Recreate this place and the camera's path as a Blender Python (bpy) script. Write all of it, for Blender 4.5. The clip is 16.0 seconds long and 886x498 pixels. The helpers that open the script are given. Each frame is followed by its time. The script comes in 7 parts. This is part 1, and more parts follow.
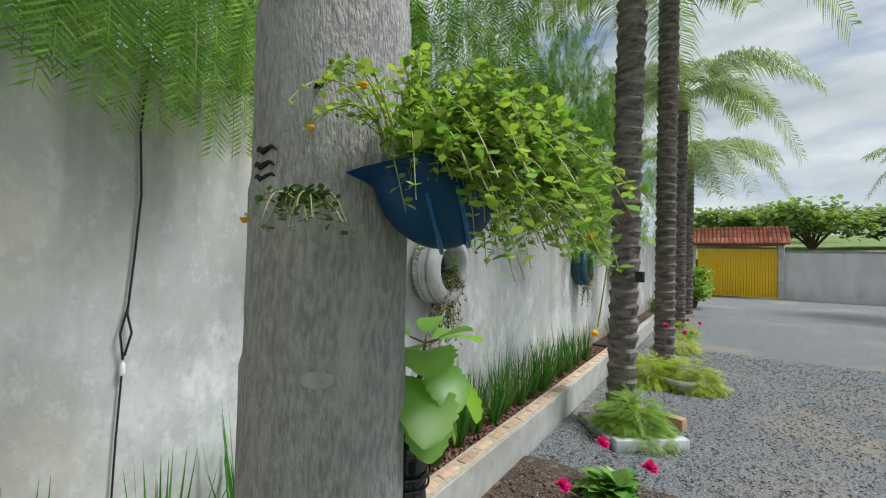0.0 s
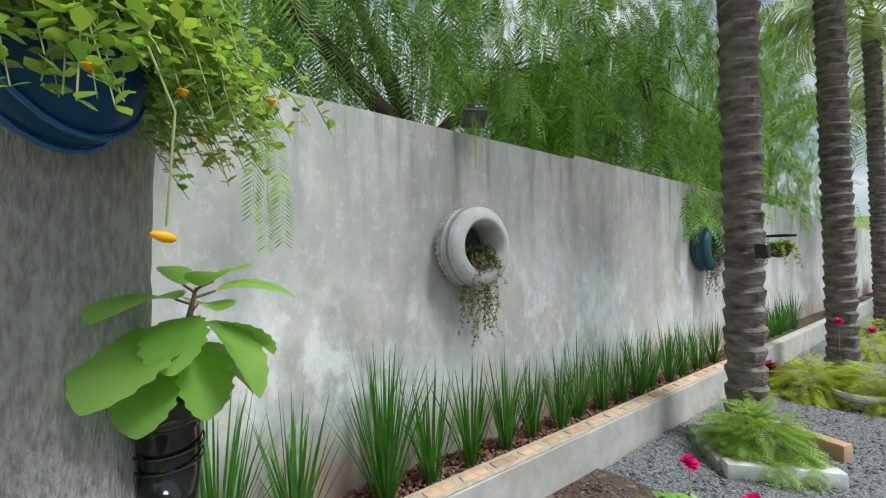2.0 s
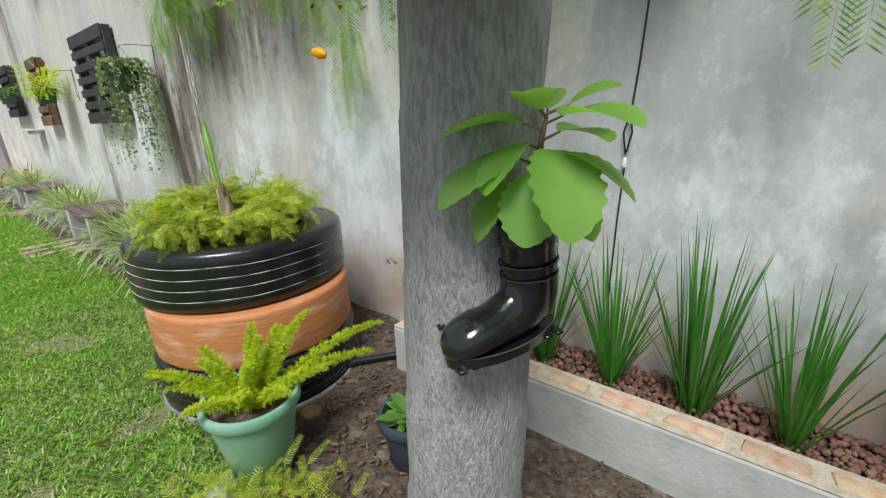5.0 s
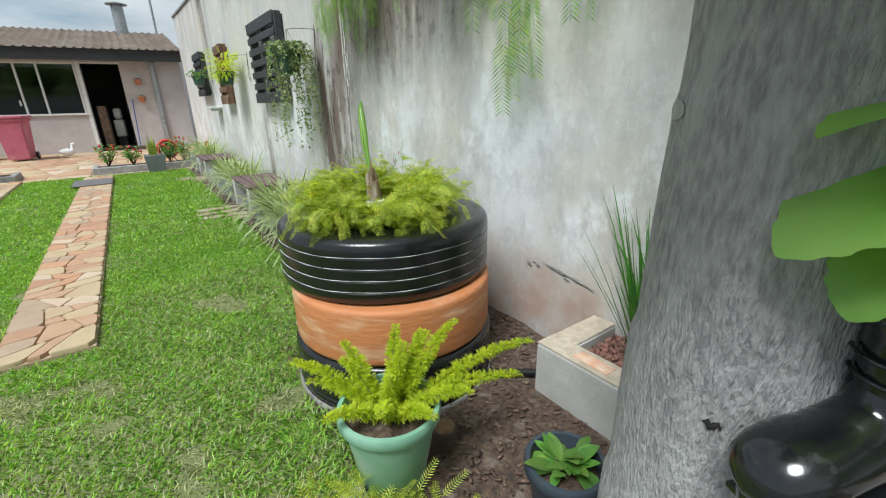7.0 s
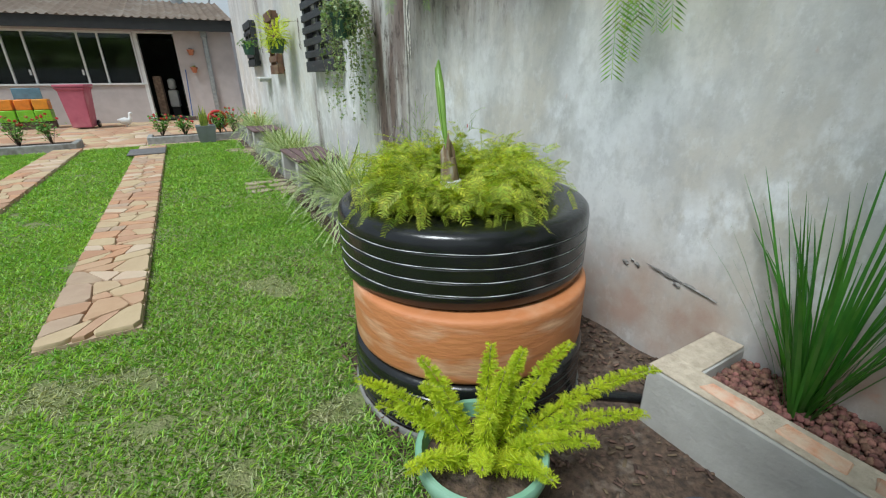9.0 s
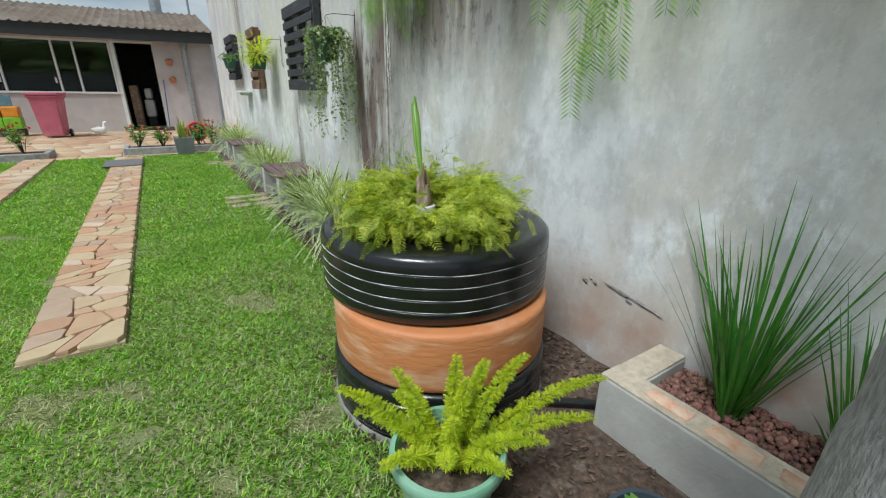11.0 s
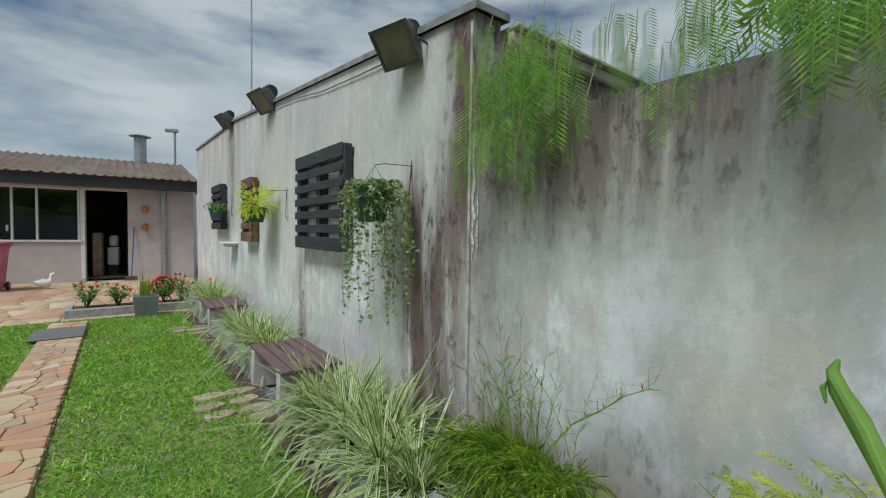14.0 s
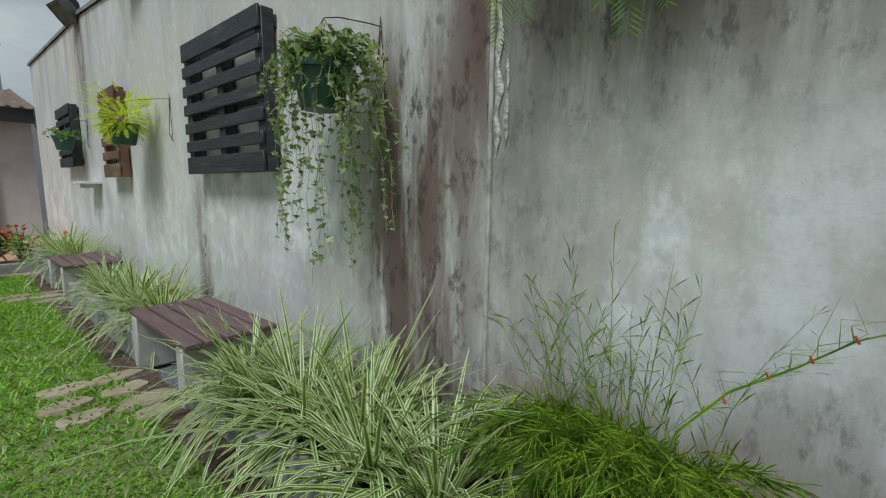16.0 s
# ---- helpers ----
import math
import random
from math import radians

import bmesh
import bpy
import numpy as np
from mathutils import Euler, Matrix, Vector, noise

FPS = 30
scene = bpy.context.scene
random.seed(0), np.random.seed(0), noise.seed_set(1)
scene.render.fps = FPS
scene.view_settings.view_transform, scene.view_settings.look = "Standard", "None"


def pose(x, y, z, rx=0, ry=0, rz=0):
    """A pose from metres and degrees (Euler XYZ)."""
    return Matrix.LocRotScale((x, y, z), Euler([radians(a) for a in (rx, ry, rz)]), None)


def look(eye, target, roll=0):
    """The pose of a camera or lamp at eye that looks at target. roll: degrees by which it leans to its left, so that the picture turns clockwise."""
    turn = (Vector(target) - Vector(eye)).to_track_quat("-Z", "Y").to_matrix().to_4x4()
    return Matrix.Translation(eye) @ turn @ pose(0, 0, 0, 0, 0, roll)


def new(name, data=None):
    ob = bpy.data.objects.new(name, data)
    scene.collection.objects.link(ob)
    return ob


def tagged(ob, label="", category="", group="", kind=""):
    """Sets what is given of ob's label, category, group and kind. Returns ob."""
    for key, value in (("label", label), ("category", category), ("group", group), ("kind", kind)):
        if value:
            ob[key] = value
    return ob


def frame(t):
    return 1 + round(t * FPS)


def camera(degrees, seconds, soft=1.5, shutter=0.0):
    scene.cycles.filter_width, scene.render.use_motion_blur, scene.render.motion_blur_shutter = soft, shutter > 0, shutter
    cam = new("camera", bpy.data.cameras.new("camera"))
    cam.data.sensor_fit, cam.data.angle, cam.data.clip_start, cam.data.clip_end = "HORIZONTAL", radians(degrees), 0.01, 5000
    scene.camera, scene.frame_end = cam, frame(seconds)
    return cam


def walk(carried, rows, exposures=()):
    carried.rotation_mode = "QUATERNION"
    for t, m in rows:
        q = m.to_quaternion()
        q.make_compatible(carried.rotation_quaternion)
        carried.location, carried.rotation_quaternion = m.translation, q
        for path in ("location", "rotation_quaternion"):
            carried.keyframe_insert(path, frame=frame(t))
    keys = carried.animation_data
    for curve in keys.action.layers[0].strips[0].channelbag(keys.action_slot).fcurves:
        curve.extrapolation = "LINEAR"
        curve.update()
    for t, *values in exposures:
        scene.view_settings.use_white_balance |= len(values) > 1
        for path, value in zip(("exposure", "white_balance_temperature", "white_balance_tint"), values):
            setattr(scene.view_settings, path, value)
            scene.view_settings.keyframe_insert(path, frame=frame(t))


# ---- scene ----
cam = camera(93.0, 16.0, soft=1.15)
EXPO = [(0.0, 0.24, 6180, 5), (1.5, 0.28, 6180, 5), (2.5, 0.36, 6180, 5), (3.0, 0.14, 6180, 5), (4.0, 0.14, 6180, 5), (6.5, 0.18, 6040, 4), (7.0, 0.22, 6000, 4), (8.5, 0.0, 5900, 3), (11.0, 0.0, 5900, 3), (12.5, -0.24, 5900, 3), (14.5, -0.36, 5900, 3), (16.0, -0.48, 5900, 3)]
PATH = [
    (0, (1.531, 0.452, 1.37), (0.444, 2.13, 1.427), 1.7),
    (0.5, (1.634, 0.511, 1.344), (0.558, 2.196, 1.412), 1.5),
    (1, (1.807, 0.733, 1.317), (0.676, 2.381, 1.392), 0.5),
    (1.5, (1.831, 0.905, 1.283), (0.575, 2.46, 1.344), 0.3),
    (2, (1.831, 1.055, 1.246), (0.268, 2.301, 1.305), -0.7),
    (2.5, (1.893, 1.235, 1.264), (-0.03, 1.784, 1.268), -1.3),
    (3, (1.794, 1.329, 1.262), (-0.197, 1.197, 1.14), -1.8),
    (3.5, (1.72, 1.393, 1.234), (-0.164, 0.801, 0.914), -2.3),
    (4, (1.657, 1.472, 1.223), (-0.075, 0.592, 0.745), -2.5),
    (6.5, (1.669, 1.296, 1.202), (0.45, -0.152, 0.555), -0.9),
    (7, (1.618, 1.151, 1.208), (0.519, -0.382, 0.544), -1.1),
    (7.5, (1.525, 1.003, 1.192), (0.527, -0.586, 0.501), -1.0),
    (8, (1.527, 0.873, 1.156), (0.583, -0.735, 0.436), -1.0),
    (8.5, (1.57, 0.778, 1.147), (0.639, -0.823, 0.391), -0.5),
    (11, (1.646, 0.907, 1.238), (0.617, -0.658, 0.536), 1.0),
    (11.5, (1.718, 0.924, 1.288), (0.649, -0.661, 0.7), 0.8),
    (12, (1.785, 0.715, 1.349), (0.667, -0.885, 0.911), 1.0),
    (12.5, (1.756, 0.403, 1.348), (0.603, -1.204, 1.056), 1.1),
    (13, (1.703, 0.088, 1.394), (0.526, -1.518, 1.206), 1.1),
    (13.5, (1.724, -0.237, 1.412), (0.523, -1.833, 1.3), 1.1),
    (14, (1.606, -0.638, 1.408), (0.388, -2.222, 1.329), 0.9),
    (14.5, (1.556, -0.99, 1.401), (0.308, -2.551, 1.344), 0.9),
    (15, (1.476, -1.274, 1.354), (0.176, -2.793, 1.291), 0.8),
    (15.5, (1.367, -1.449, 1.267), (-0.004, -2.902, 1.168), 0.6),
    (16, (1.373, -1.554, 1.127), (-0.145, -2.827, 0.85), 0.7),
]
walk(cam, [(t, look(eye, target, roll)) for t, eye, target, roll in PATH],
     exposures=EXPO)


# ---- sky and sun: thin overcast ----
world = bpy.data.worlds.new("sky")
scene.world = world
world.use_nodes = True
wn, wl = world.node_tree.nodes, world.node_tree.links
wn.clear()
w_out = wn.new("ShaderNodeOutputWorld")
w_bg = wn.new("ShaderNodeBackground")
w_sky = wn.new("ShaderNodeTexSky")
w_sky.sky_type, w_sky.sun_disc = "NISHITA", False
w_sky.sun_elevation, w_sky.sun_rotation = radians(59), radians(65)
w_gain = wn.new("ShaderNodeVectorMath")
w_gain.operation = "SCALE"
w_gain.inputs["Scale"].default_value = 0.10
w_co = wn.new("ShaderNodeTexCoord")
w_map = wn.new("ShaderNodeMapping")
w_map.inputs["Scale"].default_value = (1.6, 1.6, 5.5)
w_map.inputs["Rotation"].default_value = (0.15, 0.1, 0.9)
w_noise = wn.new("ShaderNodeTexNoise")
w_noise.inputs["Scale"].default_value, w_noise.inputs["Detail"].default_value = 1.5, 7.0
w_noise.inputs["Roughness"].default_value = 0.55
w_ramp = wn.new("ShaderNodeValToRGB")
w_ramp.color_ramp.elements[0].position, w_ramp.color_ramp.elements[1].position = 0.30, 0.50
w_shade = wn.new("ShaderNodeTexNoise")
w_shade.inputs["Scale"].default_value, w_shade.inputs["Detail"].default_value = 2.6, 4.0
w_tone = wn.new("ShaderNodeValToRGB")
w_tone.color_ramp.elements[0].position, w_tone.color_ramp.elements[1].position = 0.3, 0.7
w_tone.color_ramp.elements[0].color = (0.50, 0.54, 0.58, 1)
w_tone.color_ramp.elements[1].color = (0.84, 0.855, 0.86, 1)
w_mix = wn.new("ShaderNodeMix")
w_mix.data_type = "RGBA"
wl.new(w_co.outputs["Generated"], w_map.inputs["Vector"])
wl.new(w_map.outputs["Vector"], w_noise.inputs["Vector"])
wl.new(w_map.outputs["Vector"], w_shade.inputs["Vector"])
wl.new(w_noise.outputs["Fac"], w_ramp.inputs["Fac"])
wl.new(w_shade.outputs["Fac"], w_tone.inputs["Fac"])
wl.new(w_sky.outputs["Color"], w_gain.inputs[0])
wl.new(w_ramp.outputs["Color"], w_mix.inputs["Factor"])
wl.new(w_gain.outputs["Vector"], w_mix.inputs["A"])
wl.new(w_tone.outputs["Color"], w_mix.inputs["B"])
wl.new(w_mix.outputs["Result"], w_bg.inputs["Color"])
w_bg.inputs["Strength"].default_value = 0.82
wl.new(w_bg.outputs["Background"], w_out.inputs["Surface"])

sun_data = bpy.data.lights.new("sun", "SUN")
sun_data.energy, sun_data.angle, sun_data.color = 3.55, radians(20), (1.0, 0.975, 0.94)
sun = new("sun", sun_data)
sun.matrix_world = look((6.6, 3.0, 12), (0, 0, 0))


# ---- materials ----
def mat(name, base, other=None, scale=8.0, rough=0.7, bump=0.2, bscale=60.0, metal=0.0, spread=(0.35, 0.65),
        third=None, tscale=1.5, tspread=(0.55, 0.75), stretch=(1, 1, 1), hue=0.0, sss=0.0, coat=0.0, bdist=0.01, two=False):
    """A procedural surface: two colours by fine noise, a third in broad patches, a bump, and a value that varies from piece to piece."""
    m = bpy.data.materials.new(name)
    m.use_nodes = True
    n, l = m.node_tree.nodes, m.node_tree.links
    b = n["Principled BSDF"]
    co = n.new("ShaderNodeTexCoord")
    mp = n.new("ShaderNodeMapping")
    mp.inputs["Scale"].default_value = stretch
    l.new(co.outputs["Object"], mp.inputs["Vector"])
    other = other or tuple(c * 0.75 for c in base)

    def noise_mix(a, bcol, sc, sp, detail=6.0):
        t = n.new("ShaderNodeTexNoise")
        t.inputs["Scale"].default_value, t.inputs["Detail"].default_value = sc, detail
        l.new(mp.outputs["Vector"], t.inputs["Vector"])
        r = n.new("ShaderNodeMapRange")
        r.inputs["From Min"].default_value, r.inputs["From Max"].default_value = sp
        l.new(t.outputs["Fac"], r.inputs["Value"])
        x = n.new("ShaderNodeMix")
        x.data_type = "RGBA"
        l.new(r.outputs["Result"], x.inputs["Factor"])
        for sock, v in (("A", a), ("B", bcol)):
            if isinstance(v, tuple):
                x.inputs[sock].default_value = (*v, 1)
            else:
                l.new(v, x.inputs[sock])
        return x.outputs["Result"]

    colour = noise_mix(base, other, scale, spread)
    if third:
        colour = noise_mix(colour, third, tscale, tspread, 5.0)
    if hue:
        info = n.new("ShaderNodeNewGeometry" if two else "ShaderNodeObjectInfo")
        rnd = info.outputs["Random Per Island" if two else "Random"]
        r = n.new("ShaderNodeMapRange")
        r.inputs["To Min"].default_value, r.inputs["To Max"].default_value = 1 - hue, 1 + hue
        l.new(rnd, r.inputs["Value"])
        h = n.new("ShaderNodeHueSaturation")
        l.new(r.outputs["Result"], h.inputs["Value"])
        l.new(colour, h.inputs["Color"])
        r2 = n.new("ShaderNodeMapRange")
        r2.inputs["To Min"].default_value, r2.inputs["To Max"].default_value = 0.5 - hue * 0.06, 0.5 + hue * 0.06
        fr = n.new("ShaderNodeMath")
        fr.operation = "PINGPONG"
        fr.inputs[1].default_value = 0.23
        l.new(rnd, fr.inputs[0])
        l.new(fr.outputs[0], r2.inputs["Value"])
        r2.inputs["From Max"].default_value = 0.23
        l.new(r2.outputs["Result"], h.inputs["Hue"])
        colour = h.outputs["Color"]
    l.new(colour, b.inputs["Base Color"])
    b.inputs["Roughness"].default_value, b.inputs["Metallic"].default_value = rough, metal
    b.inputs["Coat Weight"].default_value = coat
    if sss:
        b.inputs["Transmission Weight"].default_value = 0.0
        b.inputs["Subsurface Weight"].default_value = sss
        b.inputs["Subsurface Radius"].default_value = (0.004, 0.006, 0.002)
    if bump:
        t = n.new("ShaderNodeTexNoise")
        t.inputs["Scale"].default_value, t.inputs["Detail"].default_value = bscale, 5.0
        l.new(mp.outputs["Vector"], t.inputs["Vector"])
        bp = n.new("ShaderNodeBump")
        bp.inputs["Strength"].default_value, bp.inputs["Distance"].default_value = bump, bdist
        l.new(t.outputs["Fac"], bp.inputs["Height"])
        l.new(bp.outputs["Normal"], b.inputs["Normal"])
    return m


def leaf_mat(name, base, other, hue=0.25, rough=0.45, through_light=0.35, scale=14.0, stripe=None):
    """A leaf: light passes through it, and each leaf has its own tone."""
    m = mat(name, base, other, scale=scale, rough=rough, bump=0.0, hue=hue, two=True)
    n, l = m.node_tree.nodes, m.node_tree.links
    b = n["Principled BSDF"]
    src = b.inputs["Base Color"].links[0].from_socket
    if stripe:
        uv = n.new("ShaderNodeUVMap")
        sep = n.new("ShaderNodeSeparateXYZ")
        l.new(uv.outputs["UV"], sep.inputs["Vector"])
        lo = n.new("ShaderNodeMath")
        lo.operation = "COMPARE"
        lo.inputs[1].default_value, lo.inputs[2].default_value = 0.5, stripe[1]
        l.new(sep.outputs["X"], lo.inputs[0])
        x = n.new("ShaderNodeMix")
        x.data_type = "RGBA"
        l.new(lo.outputs[0], x.inputs["Factor"])
        x.inputs["A"].default_value = (*stripe[0], 1)
        l.new(src, x.inputs["B"])
        src = x.outputs["Result"]
        l.new(src, b.inputs["Base Color"])
    tr = n.new("ShaderNodeBsdfTranslucent")
    g = n.new("ShaderNodeVectorMath")
    g.operation = "MULTIPLY"
    g.inputs[1].default_value = (1.25, 1.3, 0.6)
    l.new(src, g.inputs[0])
    l.new(g.outputs["Vector"], tr.inputs["Color"])
    ms = n.new("ShaderNodeMixShader")
    ms.inputs["Fac"].default_value = through_light
    l.new(b.outputs["BSDF"], ms.inputs[1])
    l.new(tr.outputs["BSDF"], ms.inputs[2])
    l.new(ms.outputs["Shader"], n["Material Output"].inputs["Surface"])
    return m


def wall_mat(name, base, light, grime, streak=0.5, top=2.0, y_dark=None, reddish=None, warm=(0.60, 0.555, 0.485)):
    """Old limewashed render: chalky patches, runs of black mould that start under the coping, damp red at the foot."""
    m = bpy.data.materials.new(name)
    m.use_nodes = True
    n, l = m.node_tree.nodes, m.node_tree.links
    b = n["Principled BSDF"]
    b.inputs["Roughness"].default_value = 0.9
    co = n.new("ShaderNodeTexCoord")

    def tex(scale, stretch=(1, 1, 1), detail=7.0, lo=0.4, hi=0.6, rough=0.55, shift=0.0):
        mp = n.new("ShaderNodeMapping")
        mp.inputs["Scale"].default_value = stretch
        mp.inputs["Location"].default_value = (shift, shift * 2, shift)
        l.new(co.outputs["Object"], mp.inputs["Vector"])
        t = n.new("ShaderNodeTexNoise")
        t.inputs["Scale"].default_value, t.inputs["Detail"].default_value = scale, detail
        t.inputs["Roughness"].default_value = rough
        l.new(mp.outputs["Vector"], t.inputs["Vector"])
        r = n.new("ShaderNodeMapRange")
        r.inputs["From Min"].default_value, r.inputs["From Max"].default_value = lo, hi
        l.new(t.outputs["Fac"], r.inputs["Value"])
        return r.outputs["Result"]

    def mul(a, c):
        x = n.new("ShaderNodeMath")
        x.operation = "MULTIPLY"
        x.use_clamp = True
        for k, v in enumerate((a, c)):
            if isinstance(v, float):
                x.inputs[k].default_value = v
            else:
                l.new(v, x.inputs[k])
        return x.outputs[0]

    def over(a, col, fac):
        x = n.new("ShaderNodeMix")
        x.data_type = "RGBA"
        l.new(fac, x.inputs["Factor"])
        if isinstance(a, tuple):
            x.inputs["A"].default_value = (*a, 1)
        else:
            l.new(a, x.inputs["A"])
        x.inputs["B"].default_value = (*col, 1)
        return x.outputs["Result"]

    sep = n.new("ShaderNodeSeparateXYZ")
    l.new(co.outputs["Object"], sep.inputs["Vector"])

    def band(axis, a, c):
        r = n.new("ShaderNodeMapRange")
        r.interpolation_type = "SMOOTHSTEP"
        r.inputs["From Min"].default_value, r.inputs["From Max"].default_value = a, c
        l.new(sep.outputs[axis], r.inputs["Value"])
        return r.outputs["Result"]

    col = over(base, tuple(v * 0.84 for v in base), tex(0.9, lo=0.40, hi=0.62, rough=0.5))
    col = over(col, warm, mul(tex(1.5, (1, 1, 0.8), lo=0.46, hi=0.60, rough=0.6, shift=21.0), 0.75))
    # limewash left in blotches at breast height, feathered and torn
    belt = mul(band("Z", 1.55, 1.0), band("Z", 0.28, 0.62))
    col = over(col, light, mul(mul(tex(1.7, (1, 1, 0.75), lo=0.45, hi=0.62, rough=0.62, shift=3.0), belt), 0.75))
    torn = mul(tex(5.5, (1, 1, 0.6), lo=0.48, hi=0.60, rough=0.68, shift=5.0), tex(1.2, lo=0.48, hi=0.58, shift=14.0))
    col = over(col, tuple(min(0.88, v * 1.08) for v in light), mul(mul(torn, belt), 0.8))
    col = over(col, light, mul(tex(3.4, (1, 1, 0.35), lo=0.52, hi=0.66, rough=0.6, shift=17.0), 0.30))
    col = over(col, tuple(v * 0.78 for v in base), mul(tex(10.0, (1, 1, 0.7), lo=0.49, hi=0.60, rough=0.72, shift=31.0), 0.34))
    col = over(col, light, mul(tex(15.0, (1, 1, 0.7), lo=0.53, hi=0.62, rough=0.72, shift=37.0), 0.30))
    col = over(col, tuple(v * 0.82 for v in base), mul(tex(26.0, lo=0.5, hi=0.72), 0.22))
    col = over(col, tuple(v * 0.5 for v in base), mul(tex(75.0, lo=0.66, hi=0.71, rough=0.6, shift=2.0), 0.45))
    # runs of mould, long and narrow, strongest under the top
    runs = mul(tex(3.2, (1, 1, 0.14), lo=0.50, hi=0.66, shift=1.0), band("Z", top - 1.5, top - 0.02))
    col = over(col, grime, mul(runs, streak))
    fine = mul(tex(12.0, (1, 1, 0.10), lo=0.52, hi=0.68, shift=8.0), band("Z", top - 0.8, top))
    col = over(col, tuple(v * 0.7 for v in grime), mul(fine, streak))
    if y_dark:
        for y0, y1, y2, z0, z1, amount in y_dark:
            here = mul(mul(band("Y", y0, y1), band("Y", y2, y1)), band("Z", z0, z1))
            col = over(col, tuple(v * w for v, w in zip(grime, (0.80, 0.68, 0.62))), mul(mul(here, tex(4.0, (1, 1.6, 0.2), lo=0.33, hi=0.54, rough=0.65, shift=4.0)), amount))
            col = over(col, tuple(v * 0.4 for v in grime), mul(mul(here, tex(14.0, (1, 1, 0.45), lo=0.52, hi=0.62, rough=0.75, shift=6.0)), amount))
    if reddish:
        foot = mul(band("Z", reddish[0], reddish[1]), tex(3.0, lo=0.36, hi=0.62, shift=9.0))
        col = over(col, (0.42, 0.26, 0.19), mul(foot, 0.75))
        col = over(col, (0.55, 0.27, 0.17), mul(tex(4.5, lo=0.70, hi=0.74, shift=12.0), 0.5))
    l.new(col, b.inputs["Base Color"])
    bp = n.new("ShaderNodeBump")
    bp.inputs["Strength"].default_value, bp.inputs["Distance"].default_value = 0.22, 0.006
    add = n.new("ShaderNodeMath")
    l.new(mul(tex(9.0, lo=0.2, hi=0.8), 0.5), add.inputs[0])
    l.new(mul(tex(70.0, lo=0.2, hi=0.8), 0.35), add.inputs[1])
    l.new(add.outputs[0], bp.inputs["Height"])
    l.new(bp.outputs["Normal"], b.inputs["Normal"])
    return m


M_WALL = wall_mat("limewashed render", (0.50, 0.495, 0.485), (0.76, 0.765, 0.775), (0.17, 0.15, 0.14), 0.45, 2.0,
                  [(-2.75, -2.1, -0.4, 1.15, 1.75, 0.85), (-2.75, -2.2, -1.0, 1.5, 2.0, 0.85), (-2.5, -1.3, 0.1, 1.35, 1.98, 0.75), (-2.9, -2.45, -1.8, 2.0, 0.9, 0.4), (-2.0, -1.45, -0.9, 0.85, 0.45, 0.5)], (0.55, 0.25))
M_HIGH = wall_mat("old high wall", (0.57, 0.56, 0.545), (0.78, 0.78, 0.78), (0.17, 0.13, 0.12), 0.30, 3.3,
                  [(-3.3, -3.02, -2.3, 2.2, 1.4, 0.95), (-3.25, -2.8, -2.3, 1.9, 1.2, 0.8), (-2.85, -2.52, -2.3, 0.9, 1.7, 1.0), (-2.75, -2.55, -2.4, 1.5, 2.5, 1.0), (-9.6, -8.9, -8.6, 0.4, 3.2, 0.8), (-5.5, -5.25, -5.1, 1.5, 0.8, 0.8)], None)
M_COPING = mat("weathered cement", (0.30, 0.295, 0.28), (0.16, 0.155, 0.15), scale=9, rough=0.92, bump=0.5, bscale=40)
M_CEMENT = mat("cement block", (0.36, 0.355, 0.345), (0.24, 0.235, 0.225), scale=12, rough=0.92, bump=0.5, bscale=70, third=(0.13, 0.125, 0.11), tscale=3, tspread=(0.55, 0.8))
M_KERB = mat("painted kerb", (0.52, 0.51, 0.48), (0.40, 0.385, 0.36), scale=6, rough=0.85, bump=0.3, bscale=50, third=(0.33, 0.27, 0.21), tscale=4, tspread=(0.58, 0.85))
M_MORTAR = mat("pale mortar", (0.56, 0.48, 0.38), (0.42, 0.35, 0.27), scale=25, rough=0.95, bump=0.7, bscale=90)
M_BRICK = mat("worn brick", (0.55, 0.30, 0.18), (0.58, 0.44, 0.32), scale=22, rough=0.92, bump=0.6, bscale=80, hue=0.2)
M_GRAVEL = mat("crushed basalt", (0.27, 0.275, 0.29), (0.09, 0.093, 0.10), scale=70, rough=0.95, bump=1.0, bscale=75, spread=(0.38, 0.62), third=(0.29, 0.245, 0.20), tscale=0.6, tspread=(0.52, 0.72), bdist=0.02)
M_SOIL = mat("dry brown soil with bark", (0.13, 0.085, 0.06), (0.05, 0.035, 0.027), scale=40, rough=0.97, bump=1.0, bscale=45, third=(0.19, 0.15, 0.12), tscale=14, tspread=(0.55, 0.7), bdist=0.02)
M_LAWN = mat("turf", (0.17, 0.21, 0.065), (0.24, 0.25, 0.11), scale=25, rough=0.95, bump=1.0, bscale=90, third=(0.24, 0.20, 0.13), tscale=1.3, tspread=(0.60, 0.75), bdist=0.02)
M_PEBBLE = mat("fired clay pebble", (0.27, 0.135, 0.10), (0.16, 0.08, 0.065), scale=30, rough=0.9, bump=0.3, bscale=120, hue=0.35, two=True)
M_FLAG = mat("flagstone", (0.40, 0.265, 0.165), (0.32, 0.195, 0.115), scale=9, rough=0.85, bump=0.45, bscale=25, third=(0.36, 0.17, 0.10), tscale=3.5, tspread=(0.52, 0.75), hue=0.2)
fn_, fl_ = M_FLAG.node_tree.nodes, M_FLAG.node_tree.links
f_bsdf = fn_["Principled BSDF"]
f_src = f_bsdf.inputs["Base Color"].links[0].from_socket
